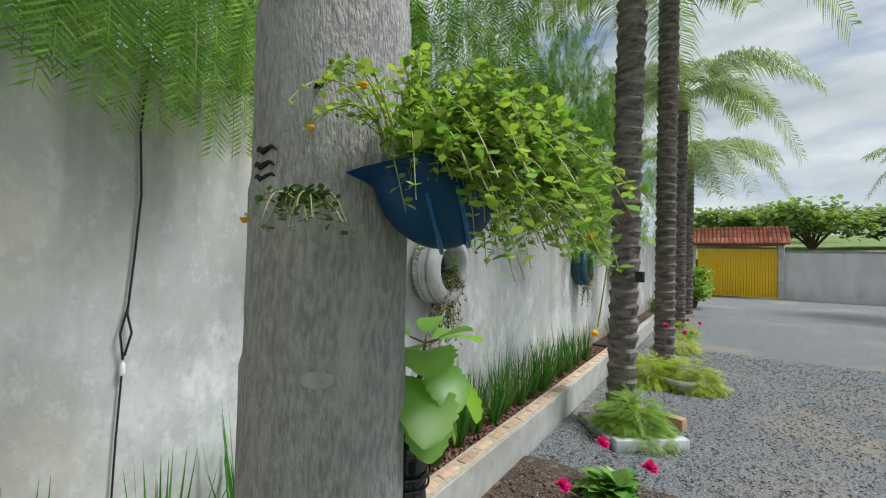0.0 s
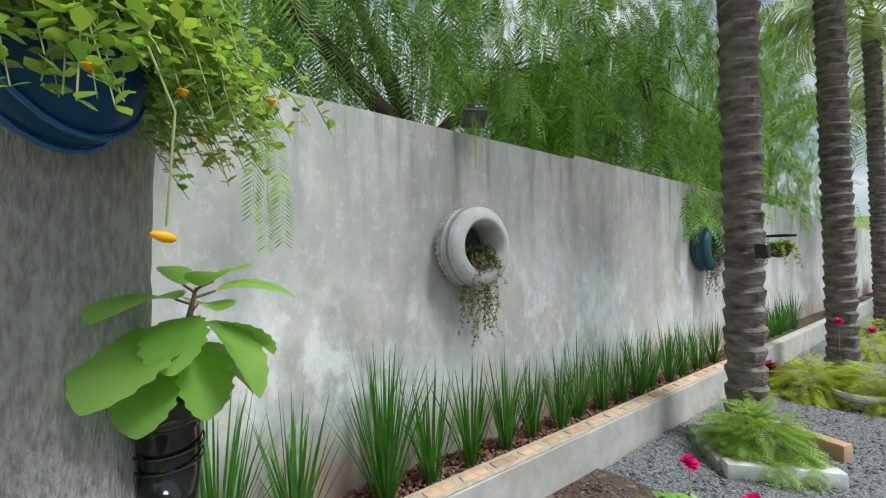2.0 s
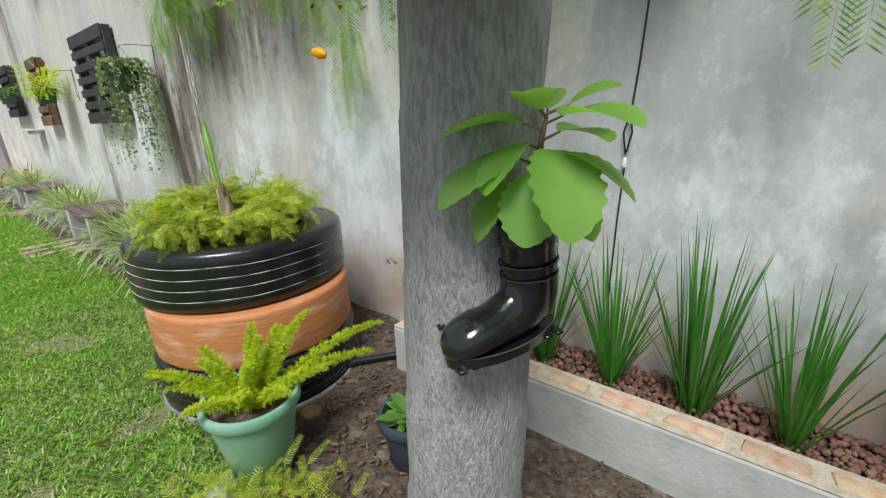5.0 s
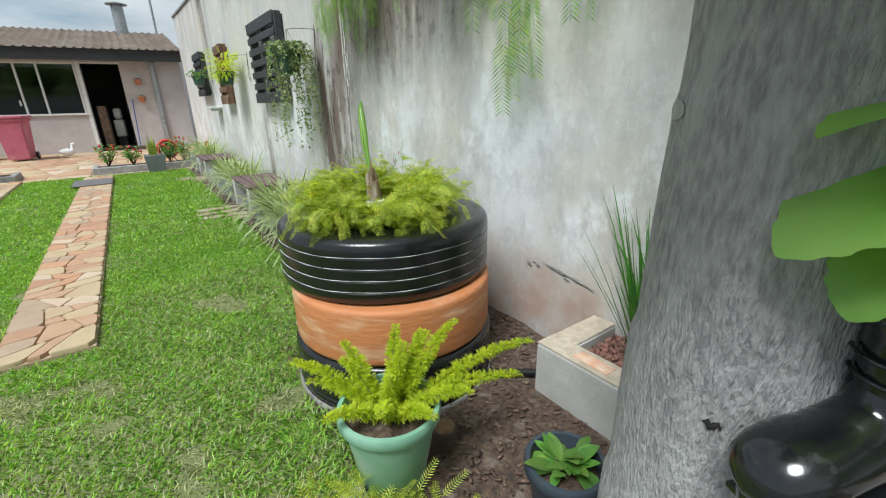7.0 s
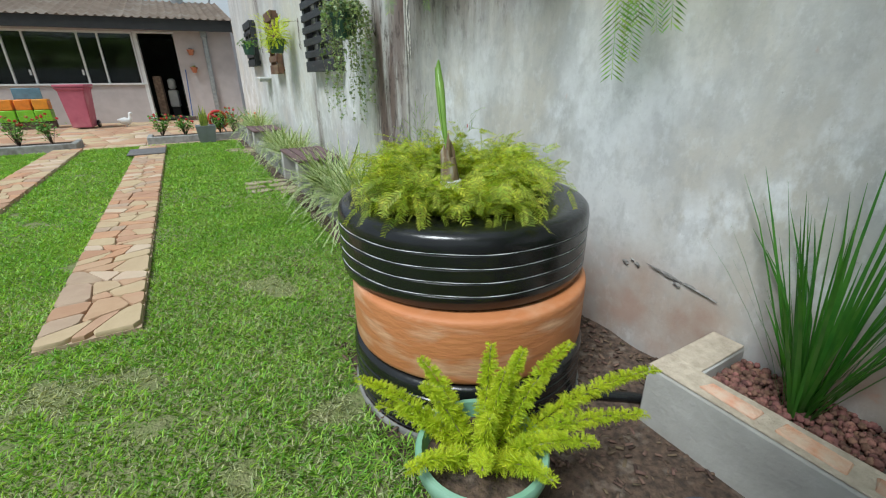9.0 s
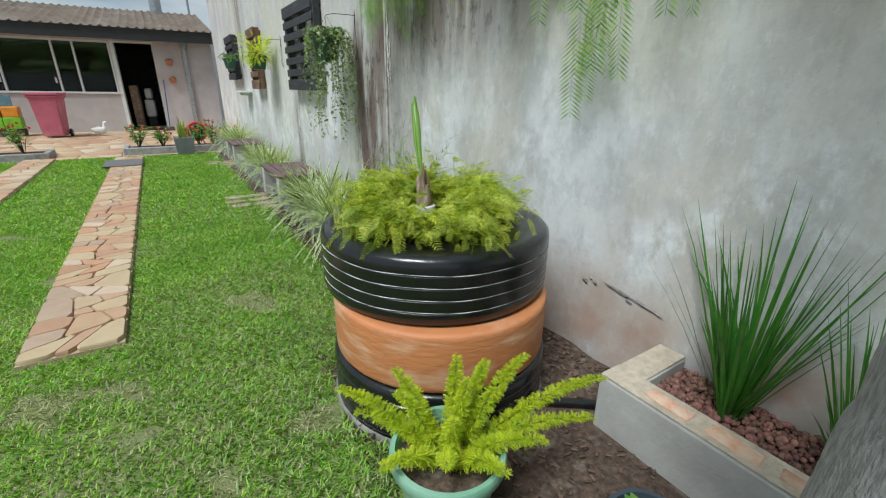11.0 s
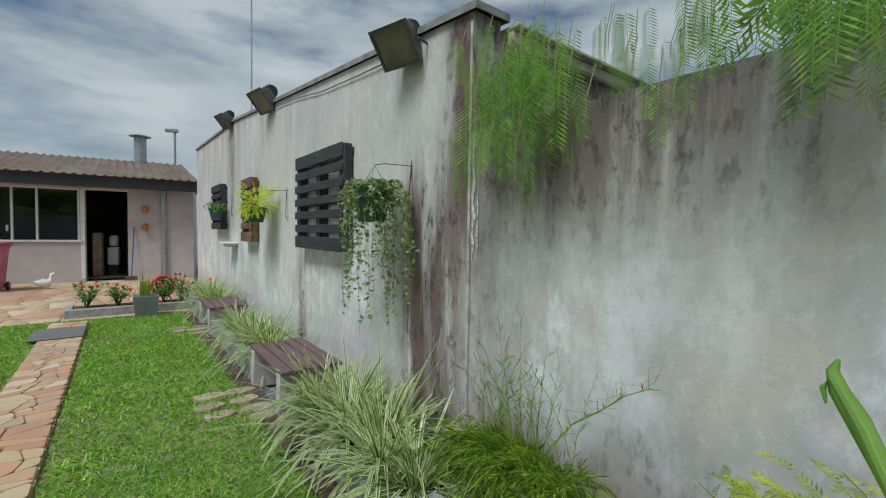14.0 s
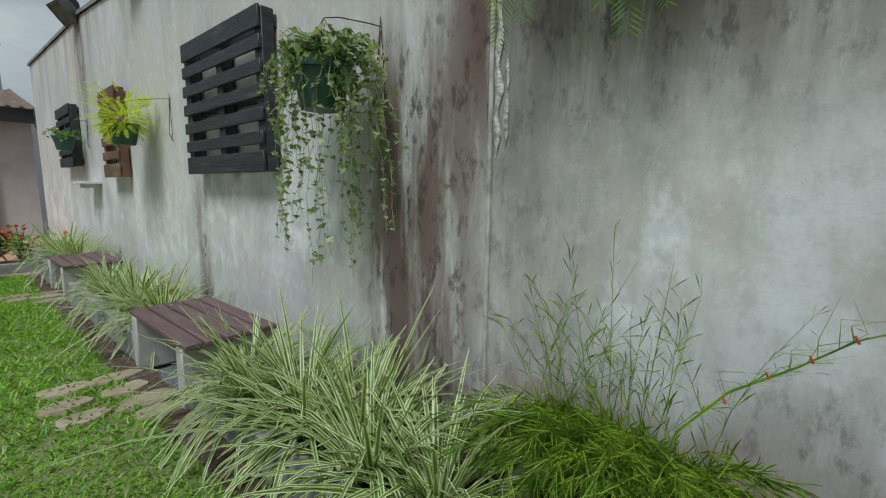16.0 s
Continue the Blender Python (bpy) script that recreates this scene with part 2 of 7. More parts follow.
f_info, f_ramp, f_mix = fn_.new("ShaderNodeObjectInfo"), fn_.new("ShaderNodeValToRGB"), fn_.new("ShaderNodeMix")
f_ramp.color_ramp.interpolation = "CONSTANT"
f_ramp.color_ramp.elements[0].color, f_ramp.color_ramp.elements[1].color = (0.62, 0.50, 0.31, 1), (0.47, 0.26, 0.16, 1)
f_ramp.color_ramp.elements[1].position = 0.3
for at_, tone in ((0.45, (0.52, 0.33, 0.21, 1)), (0.66, (0.40, 0.31, 0.25, 1)), (0.78, (0.54, 0.28, 0.15, 1)), (0.9, (0.62, 0.55, 0.42, 1))):
    f_ramp.color_ramp.elements.new(at_).color = tone
f_mix.data_type = "RGBA"
f_mix.inputs["Factor"].default_value = 0.5
fl_.new(f_info.outputs["Random"], f_ramp.inputs["Fac"])
fl_.new(f_src, f_mix.inputs["A"])
fl_.new(f_ramp.outputs["Color"], f_mix.inputs["B"])
fl_.new(f_mix.outputs["Result"], f_bsdf.inputs["Base Color"])
M_JOINT = mat("flagstone mortar", (0.46, 0.34, 0.24), (0.40, 0.29, 0.20), scale=20, rough=0.95, bump=0.5)
M_PALM = mat("palm bark", (0.46, 0.434, 0.434), (0.285, 0.266, 0.27), scale=62, rough=0.93, bump=0.9, bscale=120, stretch=(2.0, 2.0, 0.62), third=(0.48, 0.465, 0.455), tscale=10, tspread=(0.52, 0.72), bdist=0.012)
M_PALM2 = mat("ringed palm bark", (0.21, 0.175, 0.155), (0.085, 0.068, 0.06), scale=9, rough=0.95, bump=0.8, bscale=30, stretch=(1, 1, 2.5), third=(0.27, 0.24, 0.21), tscale=6, tspread=(0.5, 0.7), bdist=0.02)
M_RUBBER = mat("black painted tyre rubber", (0.006, 0.0065, 0.007), (0.012, 0.0125, 0.013), scale=6, rough=0.26, bump=0.12, bscale=40, coat=0.15)
M_TERRA = mat("orange painted tyre", (0.56, 0.22, 0.085), (0.46, 0.165, 0.06), scale=5, rough=0.6, bump=0.35, bscale=18, third=(0.64, 0.36, 0.21), tscale=5, tspread=(0.48, 0.66), stretch=(1, 1, 3.5))
M_HOUSE = mat("pale rose house paint", (0.52, 0.465, 0.455), (0.46, 0.41, 0.40), scale=4, rough=0.85, bump=0.15, bscale=60)
M_FASCIA = mat("black fascia", (0.012, 0.012, 0.013), (0.02, 0.02, 0.021), scale=5, rough=0.5, bump=0.1)
M_ROOF = mat("corrugated roof sheet", (0.36, 0.285, 0.225), (0.27, 0.205, 0.16), scale=3, rough=0.8, bump=0.2, bscale=30, third=(0.43, 0.37, 0.32), tscale=1.6)
M_WHITE = mat("white painted metal", (0.74, 0.74, 0.73), (0.66, 0.66, 0.65), scale=10, rough=0.45, bump=0.05)
# near-black that puts the gloom of unlit recesses into the colour
M_DARK = mat("dark unlit-recess tone", (0.05, 0.048, 0.045), (0.035, 0.033, 0.03), scale=4, rough=0.8)
M_YELLOW = mat("yellow painted steel", (0.80, 0.50, 0.0), (0.74, 0.45, 0.0), scale=3, rough=0.45, bump=0.08, bscale=30)
M_CLAY = mat("clay roof tile", (0.46, 0.17, 0.09), (0.33, 0.115, 0.065), scale=8, rough=0.85, bump=0.3, bscale=50, hue=0.25)
M_GLASS = bpy.data.materials.new("window glass")
M_GLASS.use_nodes = True
gb = M_GLASS.node_tree.nodes["Principled BSDF"]
gb.inputs["Base Color"].default_value, gb.inputs["Roughness"].default_value = (0.70, 0.78, 0.74, 1), 0.02
gb.inputs["Specular IOR Level"].default_value = 0.5
gb.inputs["Transmission Weight"].default_value, gb.inputs["IOR"].default_value = 1.0, 1.45


# ---- builders ----
def empty(name, label="", category="", group="", kind="", at=(0, 0, 0)):
    ob = new(name)
    ob.location = at
    ob.empty_display_size = 0.05
    return tagged(ob, label, category, group, kind)


def finish(bm, material, name, smooth=True, angle=40):
    me = bpy.data.meshes.new(name)
    bmesh.ops.recalc_face_normals(bm, faces=bm.faces)
    bm.to_mesh(me)
    bm.free()
    for m in (material if isinstance(material, (list, tuple)) else [material]):
        me.materials.append(m)
    if smooth:
        me.polygons.foreach_set("use_smooth", [True] * len(me.polygons))
        me.set_sharp_from_angle(angle=radians(angle))
    return me


def part(name, bm, material, parent=None, label="", smooth=True):
    """One mesh object under a thing or a part."""
    me = bm if isinstance(bm, bpy.types.Mesh) else finish(bm, material, name, smooth)
    ob = new(name, me)
    if parent is not None:
        ob.parent = parent
        if parent.parent is None:
            ob.matrix_parent_inverse = Matrix.Translation(-parent.location)
    return tagged(ob, label)


def box(bm, x0, x1, y0, y1, z0, z1, bevel=0.0, m=None, segs=1):
    r = bmesh.ops.create_cube(bm, size=1.0)
    vs = r["verts"]
    bmesh.ops.scale(bm, vec=(x1 - x0, y1 - y0, z1 - z0), verts=vs)
    bmesh.ops.translate(bm, vec=((x0 + x1) / 2, (y0 + y1) / 2, (z0 + z1) / 2), verts=vs)
    if m is not None:
        bmesh.ops.transform(bm, matrix=m, verts=vs)
    if bevel:
        es = list({e for v in vs for e in v.link_edges})
        bmesh.ops.bevel(bm, geom=es, offset=bevel, segments=segs, affect="EDGES", profile=0.6)
    return bm


def boxed(x0, x1, y0, y1, z0, z1, bevel=0.0, m=None, segs=1):
    return box(bmesh.new(), x0, x1, y0, y1, z0, z1, bevel, m, segs)


def lathe(bm, profile, centre=(0, 0, 0), segs=48, m=None, closed=False, wob=0.0):
    """Turn a profile of (radius, height) round the upright axis."""
    rings = []
    for k, (r, z) in enumerate(profile):
        ring = []
        for i in range(segs):
            a = 2 * math.pi * i / segs
            rr = r * (1 + wob * noise.noise(Vector((math.cos(a) * 1.5, math.sin(a) * 1.5, z * 4))))
            p = Vector((rr * math.cos(a), rr * math.sin(a), z))
            if m is not None:
                p = m @ p
            ring.append(bm.verts.new(p + Vector(centre)))
        rings.append(ring)
    n = len(rings)
    for k in range(n if closed else n - 1):
        a, b = rings[k], rings[(k + 1) % n]
        for i in range(segs):
            j = (i + 1) % segs
            bm.faces.new((a[i], a[j], b[j], b[i]))
    if not closed:
        for ring in (rings[0], rings[-1]):
            if (ring[0].co - ring[segs // 2].co).length > 1e-3:
                bm.faces.new(ring)
    return bm


def tube(bm, pts, radius, segs=8, cap=True):
    """A round bar through points; radius a number or one for each point."""
    pts = [Vector(p) for p in pts]
    rad = radius if isinstance(radius, (list, tuple)) else [radius] * len(pts)
    rings, up = [], Vector((0.3, 0.2, 1)).normalized()
    for k, p in enumerate(pts):
        d = (pts[min(k + 1, len(pts) - 1)] - pts[max(k - 1, 0)]).normalized()
        side = d.cross(up)
        if side.length < 1e-3:
            side = d.cross(Vector((1, 0, 0)))
        side.normalize()
        top = side.cross(d)
        up = top
        rings.append([bm.verts.new(p + rad[k] * (math.cos(2 * math.pi * i / segs) * side + math.sin(2 * math.pi * i / segs) * top)) for i in range(segs)])
    for a, b in zip(rings, rings[1:]):
        for i in range(segs):
            j = (i + 1) % segs
            bm.faces.new((a[i], a[j], b[j], b[i]))
    if cap and segs > 2:
        bm.faces.new(rings[0])
        bm.faces.new(list(reversed(rings[-1])))
    return bm


class Leaves:
    """Gathers many small leaves into one mesh."""

    def __init__(self):
        self.v, self.f, self.uv = [], [], []

    def blade(self, pts, widths, side, fold=0.0):
        """A ribbon through points, with a width at each; side: the way across."""
        base = len(self.v)
        for p, w in zip(pts, widths):
            self.v += [p - side * (w / 2), p + side * (w / 2)]
        for k in range(len(pts) - 1):
            i = base + 2 * k
            self.f.append((i, i + 1, i + 3, i + 2))
            self.uv += [(0, k), (1, k), (1, k + 1), (0, k + 1)]

    def shape(self, m, outline, bend=0.0):
        """A flat leaf: outline of (along, half width), folded along its rib and bent down by bend."""
        base = len(self.v)
        for x, w in outline:
            drop = -bend * x * x
            self.v += [m @ Vector((-w, x, drop + 0.25 * w)), m @ Vector((0, x, drop)), m @ Vector((w, x, drop + 0.25 * w))]
        for k in range(len(outline) - 1):
            i = base + 3 * k
            self.f += [(i, i + 1, i + 4, i + 3), (i + 1, i + 2, i + 5, i + 4)]
            self.uv += [(0, k), (0.5, k), (0.5, k + 1), (0, k + 1), (0.5, k), (1, k), (1, k + 1), (0.5, k + 1)]

    def mesh(self, material, name):
        me = bpy.data.meshes.new(name)
        me.from_pydata([tuple(p) for p in self.v], [], self.f)
        layer = me.uv_layers.new(name="UVMap")
        layer.data.foreach_set("uv", [c for p in self.uv for c in p])
        me.materials.append(material)
        me.polygons.foreach_set("use_smooth", [True] * len(me.polygons))
        return me


R = random.Random(7)


def polygon_split(poly, size, rng):
    """Cuts a convex polygon by random lines into pieces of about that area."""
    area = abs(sum(a[0] * b[1] - b[0] * a[1] for a, b in zip(poly, poly[1:] + poly[:1]))) / 2
    if area < size * rng.uniform(0.6, 1.7):
        return [poly]
    cx, cy = sum(p[0] for p in poly) / len(poly), sum(p[1] for p in poly) / len(poly)
    w, h = max(p[0] for p in poly) - min(p[0] for p in poly), max(p[1] for p in poly) - min(p[1] for p in poly)
    ang = (0 if w < h else math.pi / 2) + rng.uniform(-0.55, 0.55)
    nx, ny = -math.sin(ang), math.cos(ang)
    cx, cy = cx + rng.uniform(-0.15, 0.15) * w, cy + rng.uniform(-0.15, 0.15) * h
    one, two = [], []
    for a, b in zip(poly, poly[1:] + poly[:1]):
        da, db = (a[0] - cx) * nx + (a[1] - cy) * ny, (b[0] - cx) * nx + (b[1] - cy) * ny
        (one if da >= 0 else two).append(a)
        if da * db < 0:
            k = da / (da - db)
            c = (a[0] + k * (b[0] - a[0]), a[1] + k * (b[1] - a[1]))
            one.append(c)
            two.append(c)
    if len(one) < 3 or len(two) < 3:
        return [poly]
    return polygon_split(one, size, rng) + polygon_split(two, size, rng)


def flagstone(poly, z, thick, gap, rng):
    """One paving stone: the polygon drawn in by the joint, with worn corners."""
    cx, cy = sum(p[0] for p in poly) / len(poly), sum(p[1] for p in poly) / len(poly)
    rad = max(0.03, sum(math.hypot(p[0] - cx, p[1] - cy) for p in poly) / len(poly))
    k = max(0.5, 1 - gap / rad)
    pts = []
    for a, b in zip(poly, poly[1:] + poly[:1]):
        for t in (0.14, 0.86):
            pts.append((cx + k * (a[0] + t * (b[0] - a[0]) - cx), cy + k * (a[1] + t * (b[1] - a[1]) - cy)))
    bm = bmesh.new()
    tilt = (rng.uniform(-0.01, 0.01), rng.uniform(-0.01, 0.01))
    low = [bm.verts.new((x, y, z)) for x, y in pts]
    mid = [bm.verts.new((x, y, z + thick * 0.7)) for x, y in pts]
    top = [bm.verts.new((cx + (x - cx) * 0.95, cy + (y - cy) * 0.95, z + thick + tilt[0] * (x - cx) + tilt[1] * (y - cy))) for x, y in pts]
    n = len(pts)
    for a, b in ((low, mid), (mid, top)):
        for i in range(n):
            bm.faces.new((a[i], a[(i + 1) % n], b[(i + 1) % n], b[i]))
    bm.faces.new(top)
    return bm


# ---- ground ----
def sheet(name, x0, x1, y0, y1, z, material, label, step=0.25, amp=0.01, cat="ground", wavy=0.0):
    bm = bmesh.new()
    nx, ny = max(1, int((x1 - x0) / step)), max(1, int((y1 - y0) / step))
    grid = []
    for i in range(nx + 1):
        row = []
        for j in range(ny + 1):
            x, y = x0 + (x1 - x0) * i / nx, y0 + (y1 - y0) * j / ny
            if wavy and (i in (0, nx) or j in (0, ny)):
                x += wavy * noise.noise(Vector((y * 3, x, 2)))
                y += wavy * noise.noise(Vector((x * 3, y, 7)))
            row.append(bm.verts.new((x, y, z + amp * noise.noise(Vector((x * 1.3, y * 1.3, 0))))))
        grid.append(row)
    for i in range(nx):
        for j in range(ny):
            bm.faces.new((grid[i][j], grid[i + 1][j], grid[i + 1][j + 1], grid[i][j + 1]))
    ob = new(name, finish(bm, material, name))
    return tagged(ob, label, cat, kind="structure")


gb_ = bmesh.new()
gv = [gb_.verts.new(p) for p in ((-900, -900, -0.03), (900, -900, -0.03), (900, 900, -0.03), (-900, 900, -0.03))]
gb_.faces.new(gv)
ground = tagged(new("ground", finish(gb_, M_GRAVEL, "ground")), "dark grey crushed basalt gravel yard", "ground", kind="structure")
drive = sheet("road", 0.42, 16, 1.0, 26.5, -0.012, M_GRAVEL, "dark grey gravel driveway with worn brown patches", 0.3, 0.012, "gravel drive")
soil = sheet("ground", 0.0, 1.35, -2.4, 3.4, -0.003, M_SOIL, "dry brown soil with bark chips along the wall", 0.08, 0.012, "soil", 0.08)
lawn = sheet("ground", 0.66, 14, -8.9, -0.85, 0.004, M_LAWN, "short green lawn with thin worn patches", 0.15, 0.012, "lawn", 0.10)
lawn_near = sheet("ground", 1.20, 14, -0.85, 0.95, 0.004, M_LAWN, "thin worn lawn beside the planters", 0.12, 0.012, "lawn", 0.10)
bed_edge = sheet("ground", 0.655, 0.80, -8.85, -2.0, 0.014, M_SOIL, "strip of bare reddish soil along the block beds", 0.07, 0.012, "soil", 0.05)
patio_bed = sheet("pavement", -0.05, 12, -16.0, -8.9, 0.0, M_JOINT, "mortar bed under the patio flagstones", 1.0, 0.0, "paving")


# ---- walls ----
def wall_prism(name, pts_top, x0, x1, material, label):
    """A wall along y whose top follows (y, z) points."""
    bm = bmesh.new()
    for (ya, za), (yb, zb) in zip(pts_top, pts_top[1:]):
        n = max(1, int(abs(yb - ya) / 0.5))
        for k in range(n):
            a, b = ya + (yb - ya) * k / n, ya + (yb - ya) * (k + 1) / n
            ha, hb = za + (zb - za) * k / n, za + (zb - za) * (k + 1) / n
            v = [bm.verts.new(p) for p in ((x0, a, -0.1), (x1, a, -0.1), (x1, a, ha), (x0, a, ha), (x0, b, -0.1), (x1, b, -0.1), (x1, b, hb), (x0, b, hb))]
            for q in ((1, 5, 6, 2), (4, 0, 3, 7), (3, 2, 6, 7)):
                bm.faces.new([v[i] for i in q])
            if k == 0:
                bm.faces.new([v[i] for i in (0, 1, 2, 3)])
            if k == n - 1:
                bm.faces.new([v[i] for i in (5, 4, 7, 6)])
    bmesh.ops.remove_doubles(bm, verts=bm.verts, dist=1e-4)
    return tagged(new(name, finish(bm, material, name, True, 20)), label, "wall", kind="structure")


wall_low = wall_prism("wall_west", [(-2.46, 1.98), (3.78, 2.0), (3.79, 2.03), (9.0, 2.03), (27.0, 2.02)], -0.18, 0.0, M_WALL,
                      "long garden wall in stained grey limewash with mould runs")
wall_high = wall_prism("wall_south_west", [(-13.2, 3.42), (-8.86, 3.26), (-8.85, 3.28), (-2.46, 2.66)], -0.2, 0.004, M_HIGH,
                       "tall rendered wall, grey-white, with black mould streaks")
coping = wall_prism("trim", [(-13.25, 3.46), (-8.86, 3.30)], -0.24, 0.03, M_COPING, "thin grey cement coping on the tall wall")
coping2 = wall_prism("trim", [(-8.84, 3.325), (-2.42, 2.70)], -0.24, 0.03, M_COPING, "thin grey cement coping on the tall wall")
for ob, lift in ((coping, 0.045), (coping2, 0.045)):
    for v in ob.data.vertices:
        if v.co.z < 1:
            k = (v.co.y + 13.25) / 4.39 if ob is coping else (v.co.y + 8.84) / 6.42
            z0, z1 = (3.46, 3.30) if ob is coping else (3.325, 2.70)
            v.co.z = z0 + (z1 - z0) * k - lift
wall_side = tagged(new("wall_north_west", finish(boxed(-6, -0.2, -2.66, -2.46, -0.1, 2.6), M_HIGH, "w")), "rendered side wall of the tall building behind the garden wall", "wall", kind="structure")


M_EAVE = mat("cream painted eave", (0.50, 0.45, 0.38), (0.42, 0.37, 0.31), scale=5, rough=0.8, bump=0.15, third=(0.33, 0.28, 0.23), tscale=3)
tagged(new("trim", finish(boxed(-6, -0.245, -2.455, -2.40, 2.53, 2.61, 0.012), M_EAVE, "trim")), "cream boxed eave of the building behind the wall", "eave", kind="structure")
tagged(new("trim", finish(boxed(-6, -0.245, -2.66, -2.36, 2.615, 2.64, 0.006), M_EAVE, "trim")), "thin cream roof edge over the eave", "roof edge", kind="structure")


# ---- the house at the end of the lawn ----
HOUSE = Matrix.Translation((0, -14.4, 0)) @ Matrix.Rotation(math.atan2(-0.14, 0.99), 4, "Z")
house = empty("house", "single-storey house in pale rose paint with black fascia", "house", at=(0, -14.4, 0))


def hbox(u0, u1, d0, d1, z0, z1, bevel=0.0):
    """A box in the house's own axes: u along the front, d towards the garden."""
    return boxed(u0, u1, d0, d1, z0, z1, bevel, HOUSE)


for b in ((-0.05, 1.45, -0.15, 0, -0.05, 2.6), (2.33, 2.44, -0.15, 0, -0.05, 2.6), (2.44, 9.5, -0.15, 0, -0.05, 1.05), (1.45, 2.33, -0.15, 0, 2.36, 2.6),
          (2.44, 9.5, -0.15, 0, 2.38, 2.6), (-0.05, 0.1, -5, -0.15, -0.05, 2.6), (9.35, 9.5, -5, -0.15, -0.05, 2.6)):
    part("wall", hbox(*b), M_HOUSE, house)
# inner shell coloured near-black so that the openings read as unlit
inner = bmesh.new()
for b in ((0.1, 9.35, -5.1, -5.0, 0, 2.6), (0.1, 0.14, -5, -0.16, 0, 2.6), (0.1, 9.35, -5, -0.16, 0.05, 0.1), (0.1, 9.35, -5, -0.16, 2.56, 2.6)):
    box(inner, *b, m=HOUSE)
part("interior", inner, M_DARK, house, "room inside, coloured dark as if unlit")
fascia = hbox(-0.12, 9.7, 0.42, 0.5, 2.40, 2.68)
part("fascia", fascia, M_FASCIA, house, "black fascia board")
soffit = hbox(-0.12, 9.7, 0.0, 0.42, 2.56, 2.60)
part("soffit", soffit, M_FASCIA, house, "black soffit")
roof = bmesh.new()
n_u = 150
rows = []
for k, (d, z) in enumerate(((0.56, 2.69), (-2.6, 3.50), (-5.6, 2.75))):
    row = []
    for i in range(n_u + 1):
        u = -0.16 + 9.9 * i / n_u
        if k == 1:
            u = 0.35 + 9.4 * i / n_u
        row.append(roof.verts.new(HOUSE @ Vector((u, d, z + 0.028 * math.cos(i * math.pi / 1.5)))))
    rows.append(row)
for a, b in zip(rows, rows[1:]):
    for i in range(n_u):
        roof.faces.new((a[i], a[i + 1], b[i + 1], b[i]))
hip = [roof.verts.new(HOUSE @ Vector(p)) for p in ((-0.16, 0.56, 2.69), (0.35, -2.6, 3.50), (-0.16, -5.6, 2.75))]
roof.faces.new(hip)
bmesh.ops.solidify(roof, geom=roof.faces, thickness=0.03)
part("roof", roof, M_ROOF, house, "brown corrugated roof sheets")
win = part("window", hbox(2.44, 9.3, -0.08, -0.02, 2.33, 2.39), M_WHITE, house, "wide sliding window in white frame")
part("window_sill", hbox(2.38, 9.3, -0.1, 0.05, 1.02, 1.07, 0.006), M_WHITE, win)
for u in (2.46, 3.25, 3.70, 4.85, 5.3, 6.6, 7.9, 9.25):
    part("mullion", hbox(u - 0.022, u + 0.022, -0.085, -0.015, 1.07, 2.33, 0.004), M_WHITE, win)
for u0, u1 in ((2.49, 3.22), (3.28, 3.67), (3.73, 4.82), (4.88, 5.27), (5.33, 6.57), (6.63, 7.87), (7.93, 9.22)):
    g = part("pane", hbox(u0, u1, -0.055, -0.049, 1.08, 2.325), M_GLASS, win)
    g.visible_shadow = False
for u in (3.76, 4.9):
    part("latch", hbox(u, u + 0.04, -0.03, 0.005, 1.28, 1.42, 0.005), M_WHITE, win, "small white latch")
dframe = part("door", hbox(2.33, 2.42, -0.1, 0.012, 0.08, 2.40, 0.004), M_WHITE, house, "open doorway with white frame")
part("lintel", hbox(1.42, 2.33, -0.1, 0.012, 2.35, 2.40, 0.004), M_WHITE, dframe)
part("door_leaf", hbox(1.46, 1.50, -0.9, -0.1, 0.1, 2.33, 0.004), M_GLASS, dframe, "glass door leaf standing open")
M_GALV = mat("galvanised sheet", (0.40, 0.41, 0.42), (0.30, 0.31, 0.32), scale=12, rough=0.45, metal=0.6, bump=0.1)
dp = bmesh.new()
box(dp, 0.60, 0.72, 0.005, 0.10, 0.1, 2.30, 0.012, HOUSE)
box(dp, 0.58, 0.74, 0.0, 0.16, 2.26, 2.46, 0.012, HOUSE)
part("downpipe", dp, M_GALV, house, "grey square rainwater pipe")
ch = bmesh.new()
lathe(ch, [(0.165, 2.9), (0.165, 4.18), (0.15, 4.18), (0.15, 2.9)], (0, 0, 0), 24, HOUSE @ Matrix.Translation((1.42, -2.4, 0)))
lathe(ch, [(0.001, 4.34), (0.29, 4.26), (0.29, 4.24), (0.001, 4.28)], (0, 0, 0), 24, HOUSE @ Matrix.Translation((1.42, -2.4, 0)))
for a in range(3):
    box(ch, -0.01, 0.01, 0.14, 0.16, 4.1, 4.27, m=HOUSE @ Matrix.Translation((1.42, -2.4, 0)) @ Matrix.Rotation(a * 2.1, 4, "Z"))
part("chimney", ch, M_GALV, house, "galvanised flue with a flat cap")
M_STONE = mat("rough stone cladding", (0.30, 0.21, 0.15), (0.16, 0.11, 0.085), scale=16, rough=0.9, bump=0.9, bscale=22, third=(0.40, 0.31, 0.23), tscale=9)
part("pillar", hbox(2.08, 2.28, -0.75, -0.45, 0.1, 1.25, 0.015), M_STONE, house, "stone-clad pillar inside the doorway")

